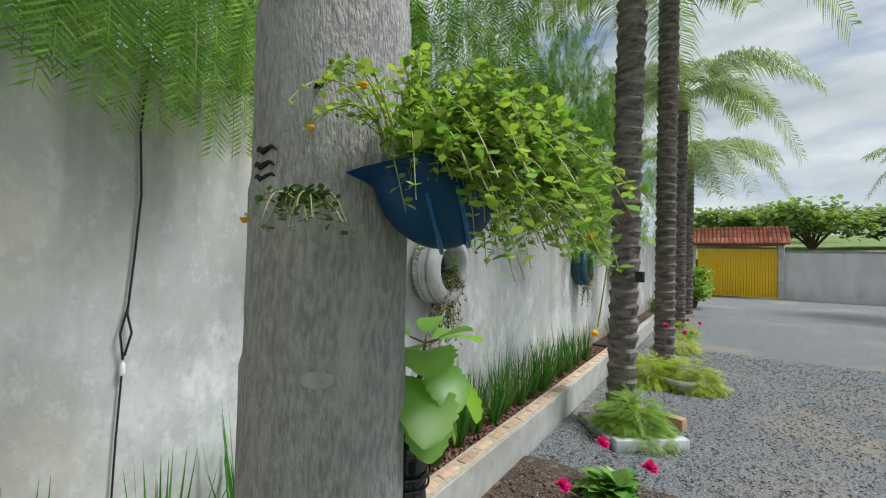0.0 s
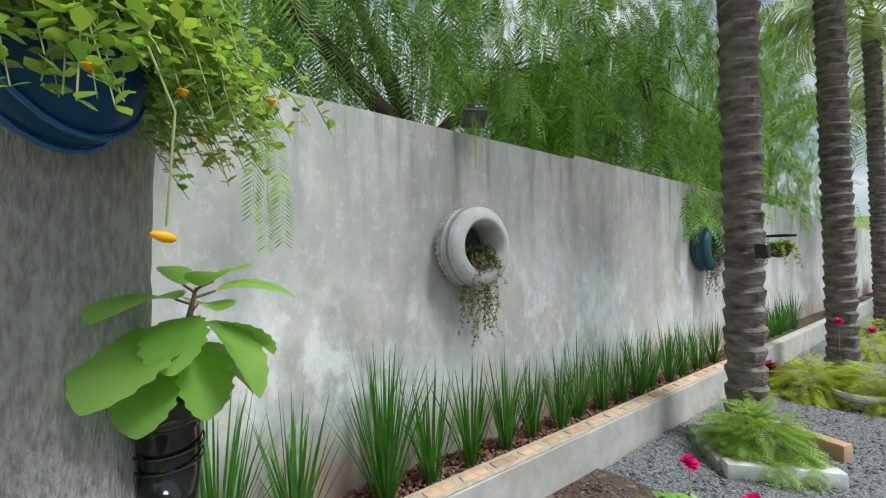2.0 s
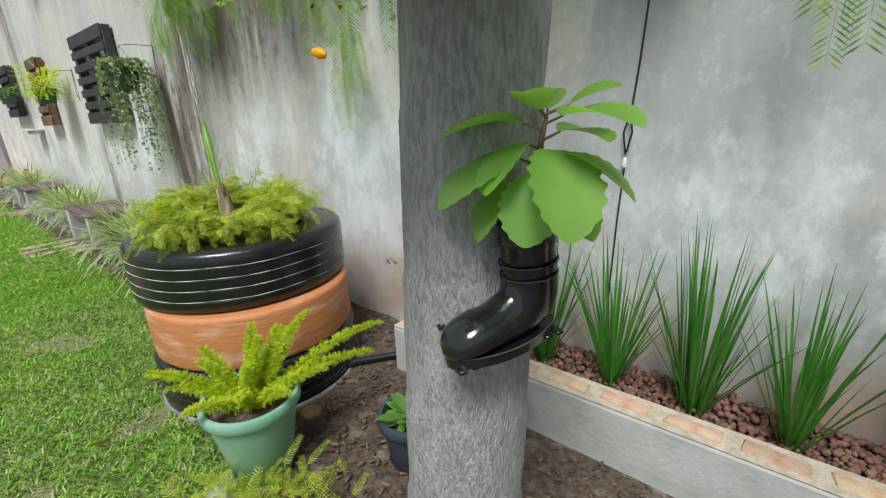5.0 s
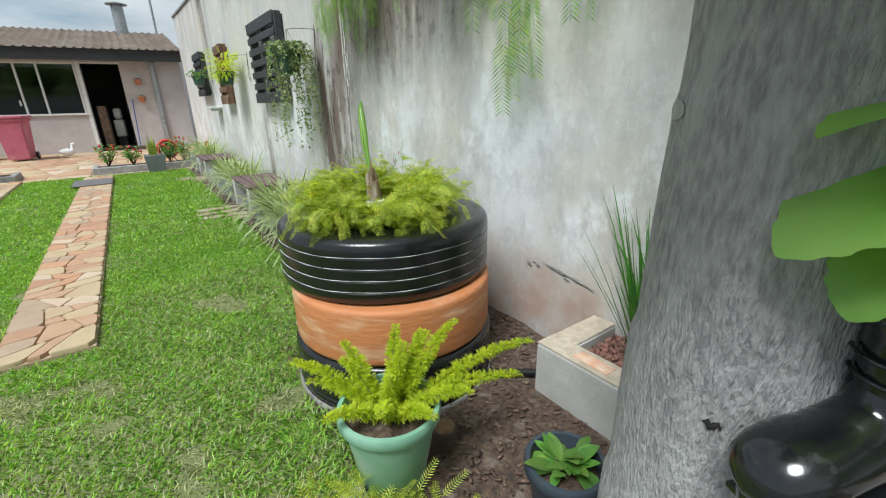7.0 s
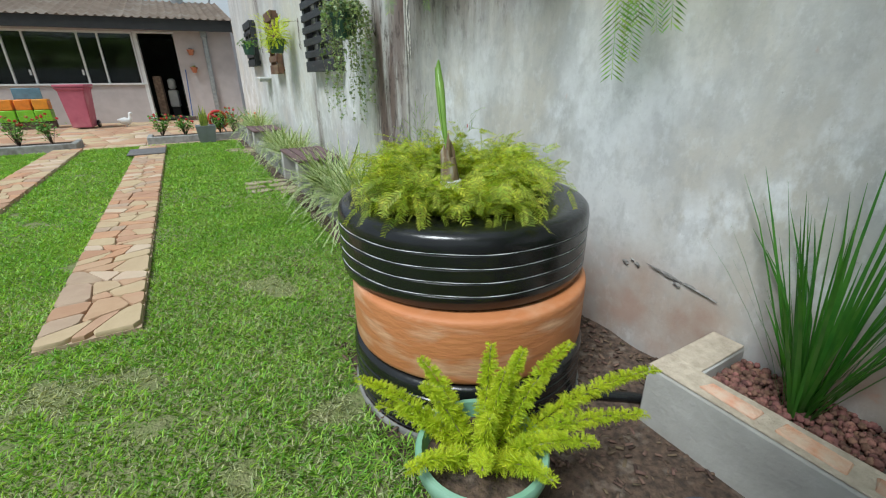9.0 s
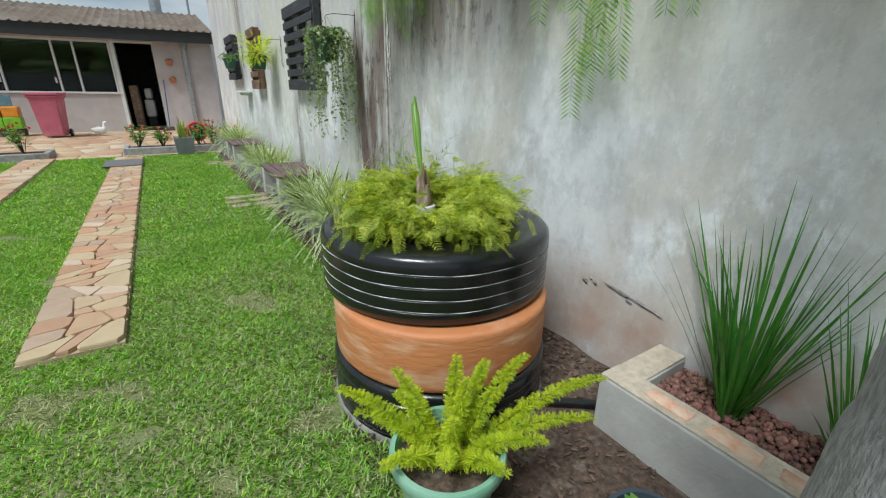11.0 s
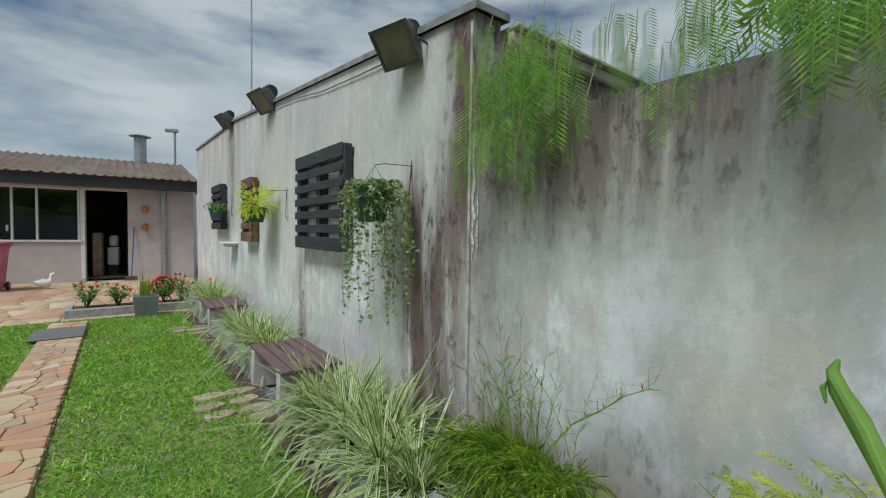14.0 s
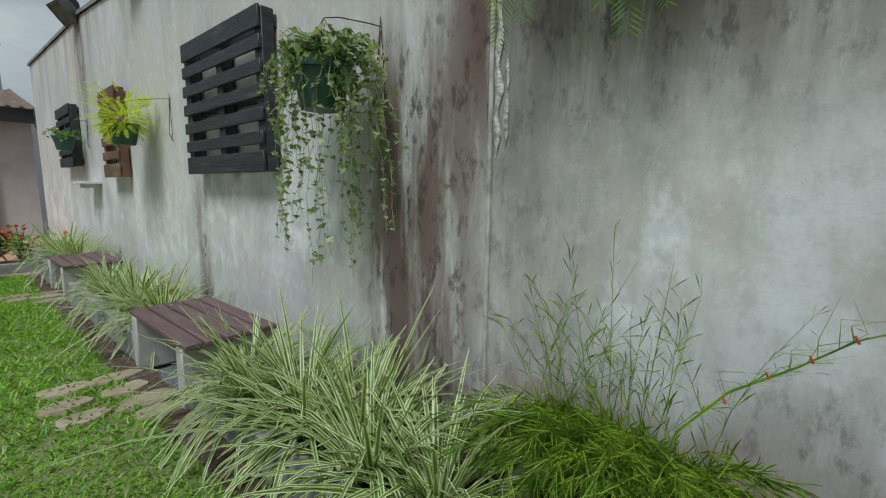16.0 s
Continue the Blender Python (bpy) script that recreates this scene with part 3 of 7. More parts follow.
# ---- gate house ----
gate_wall = tagged(new("wall_north", finish(boxed(4.28, 30, 26.55, 26.75, -0.1, 2.28), mat("grey yard wall", (0.62, 0.61, 0.60), (0.52, 0.51, 0.50), scale=2, rough=0.9, bump=0.3, third=(0.36, 0.33, 0.31), tscale=1.0, tspread=(0.6, 0.85), stretch=(1, 1, 0.4)), "wall_north")),
                   "long grey rendered yard wall beside the gate", "wall", kind="structure")
gate_cope = tagged(new("trim", finish(boxed(4.28, 30, 26.5, 26.8, 2.28, 2.36, 0.01), M_COPING, "trim")), "dark cement coping of the yard wall", "coping", kind="structure")
gate = empty("gate", "tall yellow sheet-steel vehicle gate under a tiled roof", "gate", at=(2.5, 26.6, 0))
slat_me = finish(boxed(0, 0.105, 26.50, 26.56, 0.10, 2.34, 0.012), M_YELLOW, "gate_slat")
for k in range(31):
    gs = part("gate_slat", slat_me, None, gate)
    gs.location.x = 0.76 + 0.1105 * k
part("top_rail", boxed(0.74, 4.20, 26.46, 26.58, 2.34, 2.42, 0.008), M_YELLOW, gate)
part("bottom_rail", boxed(0.74, 4.20, 26.46, 26.58, 0.02, 0.10, 0.008), M_YELLOW, gate)
gate_roof = empty("gate_roof", "small clay-tiled canopy roof over the gate", "roof", at=(2.5, 26.6, 0))
for x in (0.55, 4.22):
    part("pillar", boxed(x - 0.12, x + 0.12, 26.4, 26.75, -0.05, 2.62, 0.01), M_KERB, gate_roof)
part("beam", boxed(0.35, 4.35, 26.30, 26.42, 2.60, 2.72, 0.01), mat("dark beam", (0.10, 0.06, 0.04), rough=0.8), gate_roof)
tile = bmesh.new()
for i in range(7):
    a0 = math.pi * i / 6
    for y, r, z in ((0, 0.085, 0), (0.42, 0.07, 0.035)):
        tile.verts.new((r * math.cos(a0), y, r * math.sin(a0) * 0.75 + z))
tile.verts.ensure_lookup_table()
for i in range(6):
    tile.faces.new([tile.verts[k] for k in (2 * i, 2 * i + 1, 2 * i + 3, 2 * i + 2)])
bmesh.ops.solidify(tile, geom=tile.faces, thickness=0.012)
tile_me = finish(tile, M_CLAY, "tile")
slope = math.atan2(0.85, 1.15)
part("roof_deck", boxed(0.2, 4.5, 0, 1.45, -0.04, 0.0, 0, Matrix.Translation((0, 25.85, 2.66)) @ Matrix.Rotation(slope, 4, "X")), M_CLAY, gate_roof)
part("roof_deck", boxed(0.2, 4.5, -1.45, 0, -0.04, 0.0, 0, Matrix.Translation((0, 28.1, 2.66)) @ Matrix.Rotation(-slope, 4, "X")), M_CLAY, gate_roof)
for i in range(25):
    for j in range(4):
        t_ob = part("tile", tile_me, None, gate_roof)
        t_ob.matrix_parent_inverse = Matrix.Identity(4)
        t_ob.matrix_basis = Matrix.Translation((-2.5, -26.6, 0)) @ Matrix.Translation((0.26 + 0.175 * i, 25.82, 2.67)) @ Matrix.Rotation(slope, 4, "X") @ Matrix.Translation((0, 0.34 * j, 0))

# ---- planting bed with brick-topped kerb ----
bed = empty("planter_bed", "long low planting bed edged by a painted brick kerb", "garden bed", kind="structure", at=(0.2, 0.12, 0))
kf = bmesh.new()
box(kf, 0.28, 0.40, 0.12, 7.0, -0.05, 0.232, 0.008)
box(kf, 0.002, 0.28, 0.12, 0.24, -0.05, 0.232, 0.008)
part("kerb", kf, M_KERB, bed)
fillm = boxed(0.002, 0.28, 0.24, 7.0, -0.05, 0.17)
part("fill", fillm, M_SOIL, bed)
kf2 = boxed(0.29, 0.40, 7.0, 24.0, -0.05, 0.232, 0.008)
part("kerb", kf2, M_KERB, bed)
part("fill", boxed(0.002, 0.29, 7.0, 24.0, -0.05, 0.2), M_SOIL, bed)
part("mortar_cap", boxed(0.284, 0.396, 0.12, 7.0, 0.232, 0.240, 0.003), M_MORTAR, bed)
part("mortar_cap", boxed(0.006, 0.284, 0.124, 0.236, 0.232, 0.240, 0.003), M_MORTAR, bed)
brick_me = []
for k in range(5):
    bb = boxed(-0.026, 0.030, -0.078, 0.078, 0.0, 0.010, 0.004)
    for v in bb.verts:
        v.co += Vector((noise.noise(v.co * 31 + Vector((k, 0, 0))) * 0.006, noise.noise(v.co * 27 + Vector((0, k, 0))) * 0.012, noise.noise(v.co * 40 + Vector((0, 0, k))) * 0.003))
    brick_me.append(finish(bb, M_BRICK, "brick"))
yb = 0.36
k = 0
while yb < 6.9:
    o = part("brick", brick_me[k % 5], None, bed)
    o.matrix_parent_inverse = Matrix.Translation((-0.2, -0.12, 0))
    o.matrix_basis = pose(0.34, yb, 0.236, 0, 0, R.uniform(-3, 3))
    yb += 0.205
    k += 1

# ---- paths of flagstones ----
def paved(name, quads, size, z, thick, label, seed):
    rng = random.Random(seed)
    thing = empty(name, label, "paving", kind="structure", at=(quads[0][0][0], quads[0][0][1], 0))
    for quad in quads:
        for poly in polygon_split(quad, size, rng):
            part("flagstone", flagstone(poly, z, thick, 0.004, rng), M_FLAG, thing)
    return thing


path_1 = tagged(new("pavement", finish(boxed(1.985, 2.40, -8.6, -1.5, -0.02, 0.022), M_JOINT, "pavement")), "mortar bed of the stepping path", "paving", kind="structure")
path_2 = tagged(new("pavement", finish(boxed(3.24, 3.66, -8.9, -1.5, -0.02, 0.022), M_JOINT, "pavement")), "mortar bed of the second path", "paving", kind="structure")


# ---- the near palm ----
def palm_trunk(name, x, y, r, height, lean, material, label, ring=0.11, rough_r=0.006, segs=40, step=0.02, bulge=0.0):
    bm = bmesh.new()
    prof = []
    z = -0.05
    rings = []
    while z < height:
        k = (z / ring) % 1.0
        rr = r * (1 + bulge * math.sin(z * 2.1 + 1.2)) * (1.18 - 0.18 * min(1, (z + 0.05) / 0.35)) + rough_r * (k - 0.5)
        row = []
        for i in range(segs):
            a = 2 * math.pi * i / segs
            c = Vector((math.cos(a), math.sin(a), 0))
            q = rr + 0.35 * rough_r * noise.noise(Vector((c.x * 3, c.y * 3, z * 6))) + 0.5 * rough_r * noise.noise(Vector((c.x * 9, c.y * 9, z * 14)))
            wav = 0.25 * ring * noise.noise(Vector((c.x * 1.5, c.y * 1.5, 3 + z)))
            row.append(bm.verts.new((x + lean[0] * (z - 0.8) + q * c.x, y + lean[1] * (z - 0.8) + q * c.y, z + wav * 0.5)))
        rings.append(row)
        z += step
    for a, b in zip(rings, rings[1:]):
        for i in range(segs):
            bm.faces.new((a[i], a[(i + 1) % segs], b[(i + 1) % segs], b[i]))
    bm.faces.new(rings[-1])
    return bm


near_palm = empty("palm_tree", "grey smooth-barked palm trunk holding a planted helmet and boot", "palm tree", at=(0.967, 0.968, 0))
part("trunk", palm_trunk("trunk", 0.965, 0.967, 0.1405, 6.2, (-0.03, 0.02), M_PALM, "", 0.30, 0.005, 64, 0.025, 0.03), M_PALM, near_palm)

# ---- tyre stack planter ----
stack = empty("tyre_planter", "planter of three stacked tyres painted black and orange", "tyre planter", at=(0.74, -0.47, 0))


def tyre_profile(r_out, r_in, z0, z1, grooves=4, gd=0.008, round_=0.05):
    """Half section of a tyre lying flat: tread with grooves, shoulders of the given roundness, side walls."""
    h = z1 - z0
    q = round_
    pts = [(r_in, z0 + 0.15 * h), (r_in + 0.02, z0 + 0.03 * h), ((r_in + r_out) / 2, z0 + 0.004), (r_out - q, z0 + 0.004), (r_out - 0.4 * q, z0 + 0.14 * q), (r_out - 0.1 * q, z0 + 0.45 * q), (r_out, z0 + q)]
    for g in range(grooves):
        zc = z0 + h * (0.24 + 0.52 * g / max(1, grooves - 1))
        pts += [(r_out, zc - 0.006), (r_out - gd, zc - 0.003), (r_out - gd, zc + 0.003), (r_out, zc + 0.006)]
    pts += [(r_out, z1 - q), (r_out - 0.1 * q, z1 - 0.45 * q), (r_out - 0.4 * q, z1 - 0.14 * q), (r_out - q, z1), ((r_in + r_out) / 2, z1 - 0.004), (r_in + 0.02, z1 - 0.02 * h), (r_in, z0 + 0.85 * h)]
    return pts


C = (0.745, -0.48, 0)
part("tyre", lathe(bmesh.new(), tyre_profile(0.462, 0.28, 0.0, 0.235, 4, 0.004, 0.035), C, 72, closed=True), M_RUBBER, stack, "black painted bottom tyre")
part("tyre", lathe(bmesh.new(), tyre_profile(0.45, 0.28, 0.235, 0.475, 0, 0.0, 0.022), C, 72, closed=True), M_TERRA, stack, "orange painted middle tyre")
part("tyre", lathe(bmesh.new(), tyre_profile(0.478, 0.28, 0.47, 0.735, 4, 0.004, 0.045), (0.725, -0.555, 0), 72, closed=True), M_RUBBER, stack, "glossy black top tyre with fine white grooves")
for g in range(4):
    zc = 0.47 + 0.265 * (0.24 + 0.52 * g / 3)
    part("groove_line", tube(bmesh.new(), [(0.725 + 0.4755 * math.cos(a), -0.555 + 0.4755 * math.sin(a), zc + 0.0015 * math.sin(9 * a)) for a in [i * math.pi / 40 for i in range(81)]], [0.0011 + 0.0006 * math.sin(i * 1.7) for i in range(81)], 4, False), M_WHITE, stack, "thin chalky groove line")
part("base_ring", lathe(bmesh.new(), [(0.463, -0.01), (0.472, -0.01), (0.473, 0.008), (0.470, 0.012), (0.463, 0.012)], C, 48, closed=True, wob=0.012), M_COPING, stack, "low cement ring round the foot")
part("soil_fill", lathe(bmesh.new(), [(0.001, 0.60), (0.29, 0.60), (0.29, 0.68), (0.2, 0.70), (0.001, 0.71)], (0.725, -0.555, 0), 32), M_SOIL, stack)


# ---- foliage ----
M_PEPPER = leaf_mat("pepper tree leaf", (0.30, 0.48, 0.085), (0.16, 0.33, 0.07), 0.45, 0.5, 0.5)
# same leaf in a darker colour, standing in for shade within the crown
M_PEPPER_SHADE = leaf_mat("pepper tree leaf shade tone", (0.21, 0.35, 0.085), (0.12, 0.24, 0.06), 0.4, 0.5, 0.5)
M_PALMLEAF = leaf_mat("palm leaf", (0.30, 0.38, 0.17), (0.21, 0.30, 0.12), 0.35, 0.45, 0.35)
M_IRIS = leaf_mat("dark strap leaf", (0.045, 0.165, 0.022), (0.085, 0.235, 0.03), 0.35, 0.34, 0.3)
M_STRIPE = leaf_mat("variegated strap leaf", (0.17, 0.28, 0.05), (0.11, 0.20, 0.04), 0.3, 0.42, 0.3, stripe=((0.70, 0.72, 0.45), 0.27))
M_FERN = leaf_mat("feathery fern", (0.50, 0.54, 0.06), (0.32, 0.41, 0.045), 0.4, 0.55, 0.45)
M_FOX = leaf_mat("foxtail fern", (0.60, 0.66, 0.035), (0.48, 0.58, 0.03), 0.25, 0.55, 0.45)
M_PURS = leaf_mat("purslane leaf", (0.33, 0.46, 0.10), (0.21, 0.35, 0.08), 0.4, 0.4, 0.4)
M_KAL = leaf_mat("kalanchoe leaf", (0.30, 0.49, 0.115), (0.21, 0.41, 0.075), 0.22, 0.33, 0.45, scale=9)
M_IVY = leaf_mat("variegated ivy leaf", (0.16, 0.24, 0.08), (0.34, 0.42, 0.24), 0.35, 0.45, 0.35, scale=60)
M_IVYDARK = leaf_mat("dark ivy leaf", (0.09, 0.16, 0.08), (0.18, 0.25, 0.14), 0.35, 0.45, 0.3, scale=60)
M_TURFBLADE = leaf_mat("grass blade", (0.35, 0.55, 0.10), (0.25, 0.46, 0.06), 0.38, 0.40, 0.4, scale=3.0)
M_DRY = leaf_mat("dry grass blade", (0.50, 0.50, 0.30), (0.40, 0.46, 0.23), 0.35, 0.7, 0.3)
M_BROADLEAF = leaf_mat("broad green leaf", (0.19, 0.37, 0.065), (0.12, 0.27, 0.05), 0.3, 0.4, 0.35)
M_TRAIL = leaf_mat("small trailing leaf", (0.16, 0.17, 0.075), (0.26, 0.19, 0.11), 0.45, 0.5, 0.3, scale=40)
M_DARKTRAIL = leaf_mat("dark trailing leaf", (0.05, 0.10, 0.035), (0.08, 0.13, 0.04), 0.4, 0.5, 0.3)
M_STEM = mat("green stem", (0.24, 0.31, 0.09), (0.33, 0.27, 0.14), scale=30, rough=0.6, bump=0.1)
M_TWIG = mat("brown twig", (0.12, 0.085, 0.06), (0.07, 0.05, 0.04), scale=20, rough=0.9, bump=0.4)
M_PETAL_Y = leaf_mat("yellow petal", (0.85, 0.48, 0.01), (0.80, 0.38, 0.01), 0.1, 0.5, 0.3)
M_PETAL_P = leaf_mat("magenta petal", (0.78, 0.015, 0.30), (0.65, 0.01, 0.22), 0.15, 0.5, 0.3)
M_PETAL_R = leaf_mat("red petal", (0.65, 0.05, 0.05), (0.55, 0.09, 0.06), 0.2, 0.5, 0.3)


def mats_from(pos, yaw, pitch, roll, scale):
    """Arrays of places, turns in radians and sizes to an array of 4x4 poses: roll about the shape's own length (y), then pitch, then yaw."""
    n = len(pos)
    cy, sy, cp, sp, cr, sr = np.cos(yaw), np.sin(yaw), np.cos(pitch), np.sin(pitch), np.cos(roll), np.sin(roll)
    z, o = np.zeros(n), np.ones(n)
    rz = np.array([[cy, -sy, z], [sy, cy, z], [z, z, o]]).transpose(2, 0, 1)
    rx = np.array([[o, z, z], [z, cp, -sp], [z, sp, cp]]).transpose(2, 0, 1)
    ry = np.array([[cr, z, sr], [z, o, z], [-sr, z, cr]]).transpose(2, 0, 1)
    m = np.zeros((n, 4, 4))
    m[:, :3, :3] = (rz @ rx @ ry) * np.asarray(scale)[:, None, None]
    m[:, :3, 3] = pos
    m[:, 3, 3] = 1
    return m


def scatter(template, pos, yaw, pitch, roll, scale, material, name):
    v, f = template
    m = mats_from(np.asarray(pos), np.asarray(yaw), np.asarray(pitch), np.asarray(roll), np.asarray(scale))
    tv = np.c_[np.array(v, float), np.ones(len(v))]
    allv = np.einsum("nij,kj->nki", m, tv)[:, :, :3].reshape(-1, 3)
    f = np.array(f)
    ff = (f[None] + (np.arange(len(pos)) * len(v))[:, None, None]).reshape(-1, f.shape[1])
    me = bpy.data.meshes.new(name)
    me.vertices.add(len(allv))
    me.vertices.foreach_set("co", allv.ravel())
    me.loops.add(ff.size)
    me.loops.foreach_set("vertex_index", ff.ravel().astype(np.int32))
    me.polygons.add(len(ff))
    me.polygons.foreach_set("loop_start", np.arange(0, ff.size, f.shape[1], dtype=np.int32))
    me.update(calc_edges=True)
    me.materials.append(material)
    return me


def frond_shape(pairs=13, length=0.30, leaf=0.062, width=0.006, sweep=0.9, droop=0.35):
    """A pinnate leaf along +y: rib and pairs of narrow leaflets."""
    v, f = [], []

    def quad(a, b, w, nrm):
        side = (b - a).cross(nrm).normalized() * (w / 2)
        mid = a.lerp(b, 0.45)
        k = len(v)
        v.extend([tuple(a), tuple(mid - side), tuple(b), tuple(mid + side)])
        f.append((k, k + 1, k + 2, k + 3))

    up = Vector((0, 0, 1))
    pts = [Vector((0, length * t / 4, -0.02 * (t / 4) ** 2)) for t in range(5)]
    for a, b in zip(pts, pts[1:]):
        s = Vector((0.0012, 0, 0))
        k = len(v)
        v.extend([tuple(a - s), tuple(a + s), tuple(b + s), tuple(b - s)])
        f.append((k, k + 1, k + 2, k + 3))
    for i in range(pairs):
        y = length * (0.08 + 0.9 * i / pairs)
        ll = leaf * (1 - 0.45 * abs(i / pairs - 0.35))
        for s in (-1, 1):
            a = Vector((0, y, -0.02 * (y / length) ** 2))
            b = a + ll * Vector((s * math.sin(sweep), math.cos(sweep), -droop)).normalized()
            quad(a, b, width, up)
    return v, f


FROND_FAR = frond_shape(12, 0.42, 0.098, 0.0125)
SPRIG = frond_shape(11, 0.13, 0.026, 0.0045, 1.0, 0.1)
OVAL = ([(0, 0, 0), (-0.28, 0.35, 0.03), (-0.34, 0.65, 0.03), (0, 1, -0.04), (0.34, 0.65, 0.03), (0.28, 0.35, 0.03)], [(0, 1, 2, 3, 4, 5)])
BLADE = ([(-0.5, 0, 0), (0.5, 0, 0), (0.35, 0.6, 0.05), (0, 1, -0.15), (-0.35, 0.6, 0.05)], [(0, 1, 2, 3, 4)])
IVYLEAF = ([(0, 0, 0), (-0.45, 0.1, 0.03), (-0.5, 0.45, 0.03), (-0.22, 0.5, 0), (0, 1.05, -0.06), (0.22, 0.5, 0), (0.5, 0.45, 0.03), (0.45, 0.1, 0.03)], [(0, 1, 2, 3, 4, 5, 6, 7)])


LONGLEAF = frond_shape(17, 0.36, 0.088, 0.0068, 0.92, 0.10)


def strand(pos, length, rng):
    """One hanging twig: long pinnate leaves that hang straight down, two or three to a spray, their leaflets in chevrons."""
    out = []
    p = np.array(pos, float)
    face = -math.pi / 2 + rng.normal(0, 0.35)
    step = 0.17
    for k in range(max(1, int(length / step))):
        for s in (-1, 1):
            q = p + np.array([rng.normal(0, 0.012), s * rng.uniform(0.015, 0.05), -k * step + rng.normal(0, 0.02)])
            size = (0.62 if length < 0.22 else 0.88) * rng.uniform(0.75, 1.1)
            out.append((q, face + rng.normal(0, 0.22), -math.pi / 2 + rng.normal(0, 0.09), s * rng.uniform(0.0, 0.28), size))
    return out


def fronds_mesh(items, template, material, name):
    p, yw, pt, rl, sc = zip(*items)
    return scatter(template, np.array(p), yw, pt, rl, sc, material, name)


def pepper_tree(base, limbs, crown_boxes, hangers, label, seed):
    """A weeping pepper tree: trunk, limbs, drooping feathery crown, and twigs that hang over the wall."""
    rng = np.random.RandomState(seed)
    tree = empty("pepper_tree", label, "tree", at=(base[0], base[1], 0))
    bx, by = base
    part("trunk", tube(bmesh.new(), [(bx, by, -0.05), (bx + 0.03, by - 0.05, 0.8), (bx + 0.1, by - 0.1, 1.6), (bx + 0.12, by - 0.2, 2.1)], [0.22, 0.17, 0.15, 0.13], 14), M_TWIG, tree, "dark rough trunk")
    twigs = bmesh.new()
    for pts in limbs:
        n = len(pts)
        part("limb", tube(bmesh.new(), pts, [0.07 * (1 - 0.8 * k / n) for k in range(n)], 9), M_TWIG, tree)
        for k in range(10):
            a = Vector(pts[rng.randint(1, n)])
            mid = a + Vector((rng.normal(0, 0.35), rng.normal(0, 0.4), rng.uniform(0.0, 0.45)))
            end = mid + Vector((rng.normal(0, 0.3), rng.normal(0, 0.35), -rng.uniform(0.1, 0.7)))
            tube(twigs, [a, a.lerp(mid, 0.6) + Vector((0, 0, 0.08)), mid, end], [0.02, 0.014, 0.009, 0.004], 5)
    tagged(part("twig_growth", twigs, M_TWIG, tree, "thin bare twigs"), kind="stuff")
    light, dark = [], []
    for x0, x1, y0, y1, z0, z1, count in crown_boxes:
        k = 0
        while k < count:
            p = np.array([rng.uniform(x0, x1), rng.uniform(y0, y1), rng.uniform(z0, z1)])
            if noise.noise(Vector(p * 1.1)) < -0.22:
                k += 0.35
                continue
            k += 1
            # crown light and shade by leaf colour: noise clumps, brighter towards the yard
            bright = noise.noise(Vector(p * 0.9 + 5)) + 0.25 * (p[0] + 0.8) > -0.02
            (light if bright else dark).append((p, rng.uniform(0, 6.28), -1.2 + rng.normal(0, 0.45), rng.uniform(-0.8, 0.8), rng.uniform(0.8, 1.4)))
    part("crown", fronds_mesh(light, FROND_FAR, M_PEPPER, "crown"), None, tree, "feathery drooping leaves in the lit tone")
    part("crown", fronds_mesh(dark, FROND_FAR, M_PEPPER_SHADE, "crown"), None, tree, "feathery leaves in the painted shade tone")
    near, stems = [], bmesh.new()
    for x, y, z, length in hangers:
        near += strand((x, y, z), length, rng)
        tube(stems, [(x - 0.04, y + rng.normal(0, 0.01), z + 0.05), (x, y, z - length * 0.5), (x, y, z - length)], [0.002, 0.002, 0.001], 4)
    if near:
        part("hanging_foliage", fronds_mesh(near, LONGLEAF, M_PEPPER, "hanging"), None, tree, "hanging pinnate leaves over the wall")
        tagged(part("stem_growth", stems, M_STEM, tree), kind="stuff")
    return tree


hang_rng = random.Random(3)
# the loose twigs that hang clear of the rest
hang = [(0.14, -0.37, 1.82, 0.60), (0.13, -0.33, 1.52, 0.16), (0.08, -0.66, 2.0, 0.34), (0.10, -0.58, 1.95, 0.18), (0.14, 0.0, 1.95, 0.36), (0.15, 0.08, 1.98, 0.20),
        (0.20, 1.52, 1.92, 0.54), (0.18, 1.20, 2.05, 0.20), (0.12, 2.66, 2.06, 0.30), (0.22, -0.20, 1.80, 0.36), (0.12, -1.36, 2.02, 0.2), (0.14, -1.30, 1.98, 0.17)]
for k in range(26):
    y = hang_rng.uniform(-0.75, 0.35)
    hang.append((hang_rng.uniform(0.03, 0.20), y, hang_rng.uniform(2.16, 2.42), hang_rng.uniform(0.12, 0.3)))
for k in range(40):
    y = hang_rng.uniform(0.5, 1.3)
    hang.append((hang_rng.uniform(0.04, 0.32), y, hang_rng.uniform(1.98, 2.4), hang_rng.uniform(0.17, 0.36)))
for k in range(54):
    hang.append((hang_rng.uniform(0.05, 0.36), hang_rng.gauss(-1.95, 0.21), hang_rng.uniform(1.86, 2.36), hang_rng.uniform(0.12, 0.30)))
for k in range(14):
    hang.append((hang_rng.uniform(0.10, 0.34), hang_rng.uniform(-1.05, -0.6), hang_rng.uniform(1.95, 2.3), hang_rng.uniform(0.17, 0.36)))
for k in range(16):
    hang.append((hang_rng.uniform(0.0, 0.12), hang_rng.uniform(-1.7, -0.8), hang_rng.uniform(2.12, 2.3), hang_rng.uniform(0.1, 0.2)))
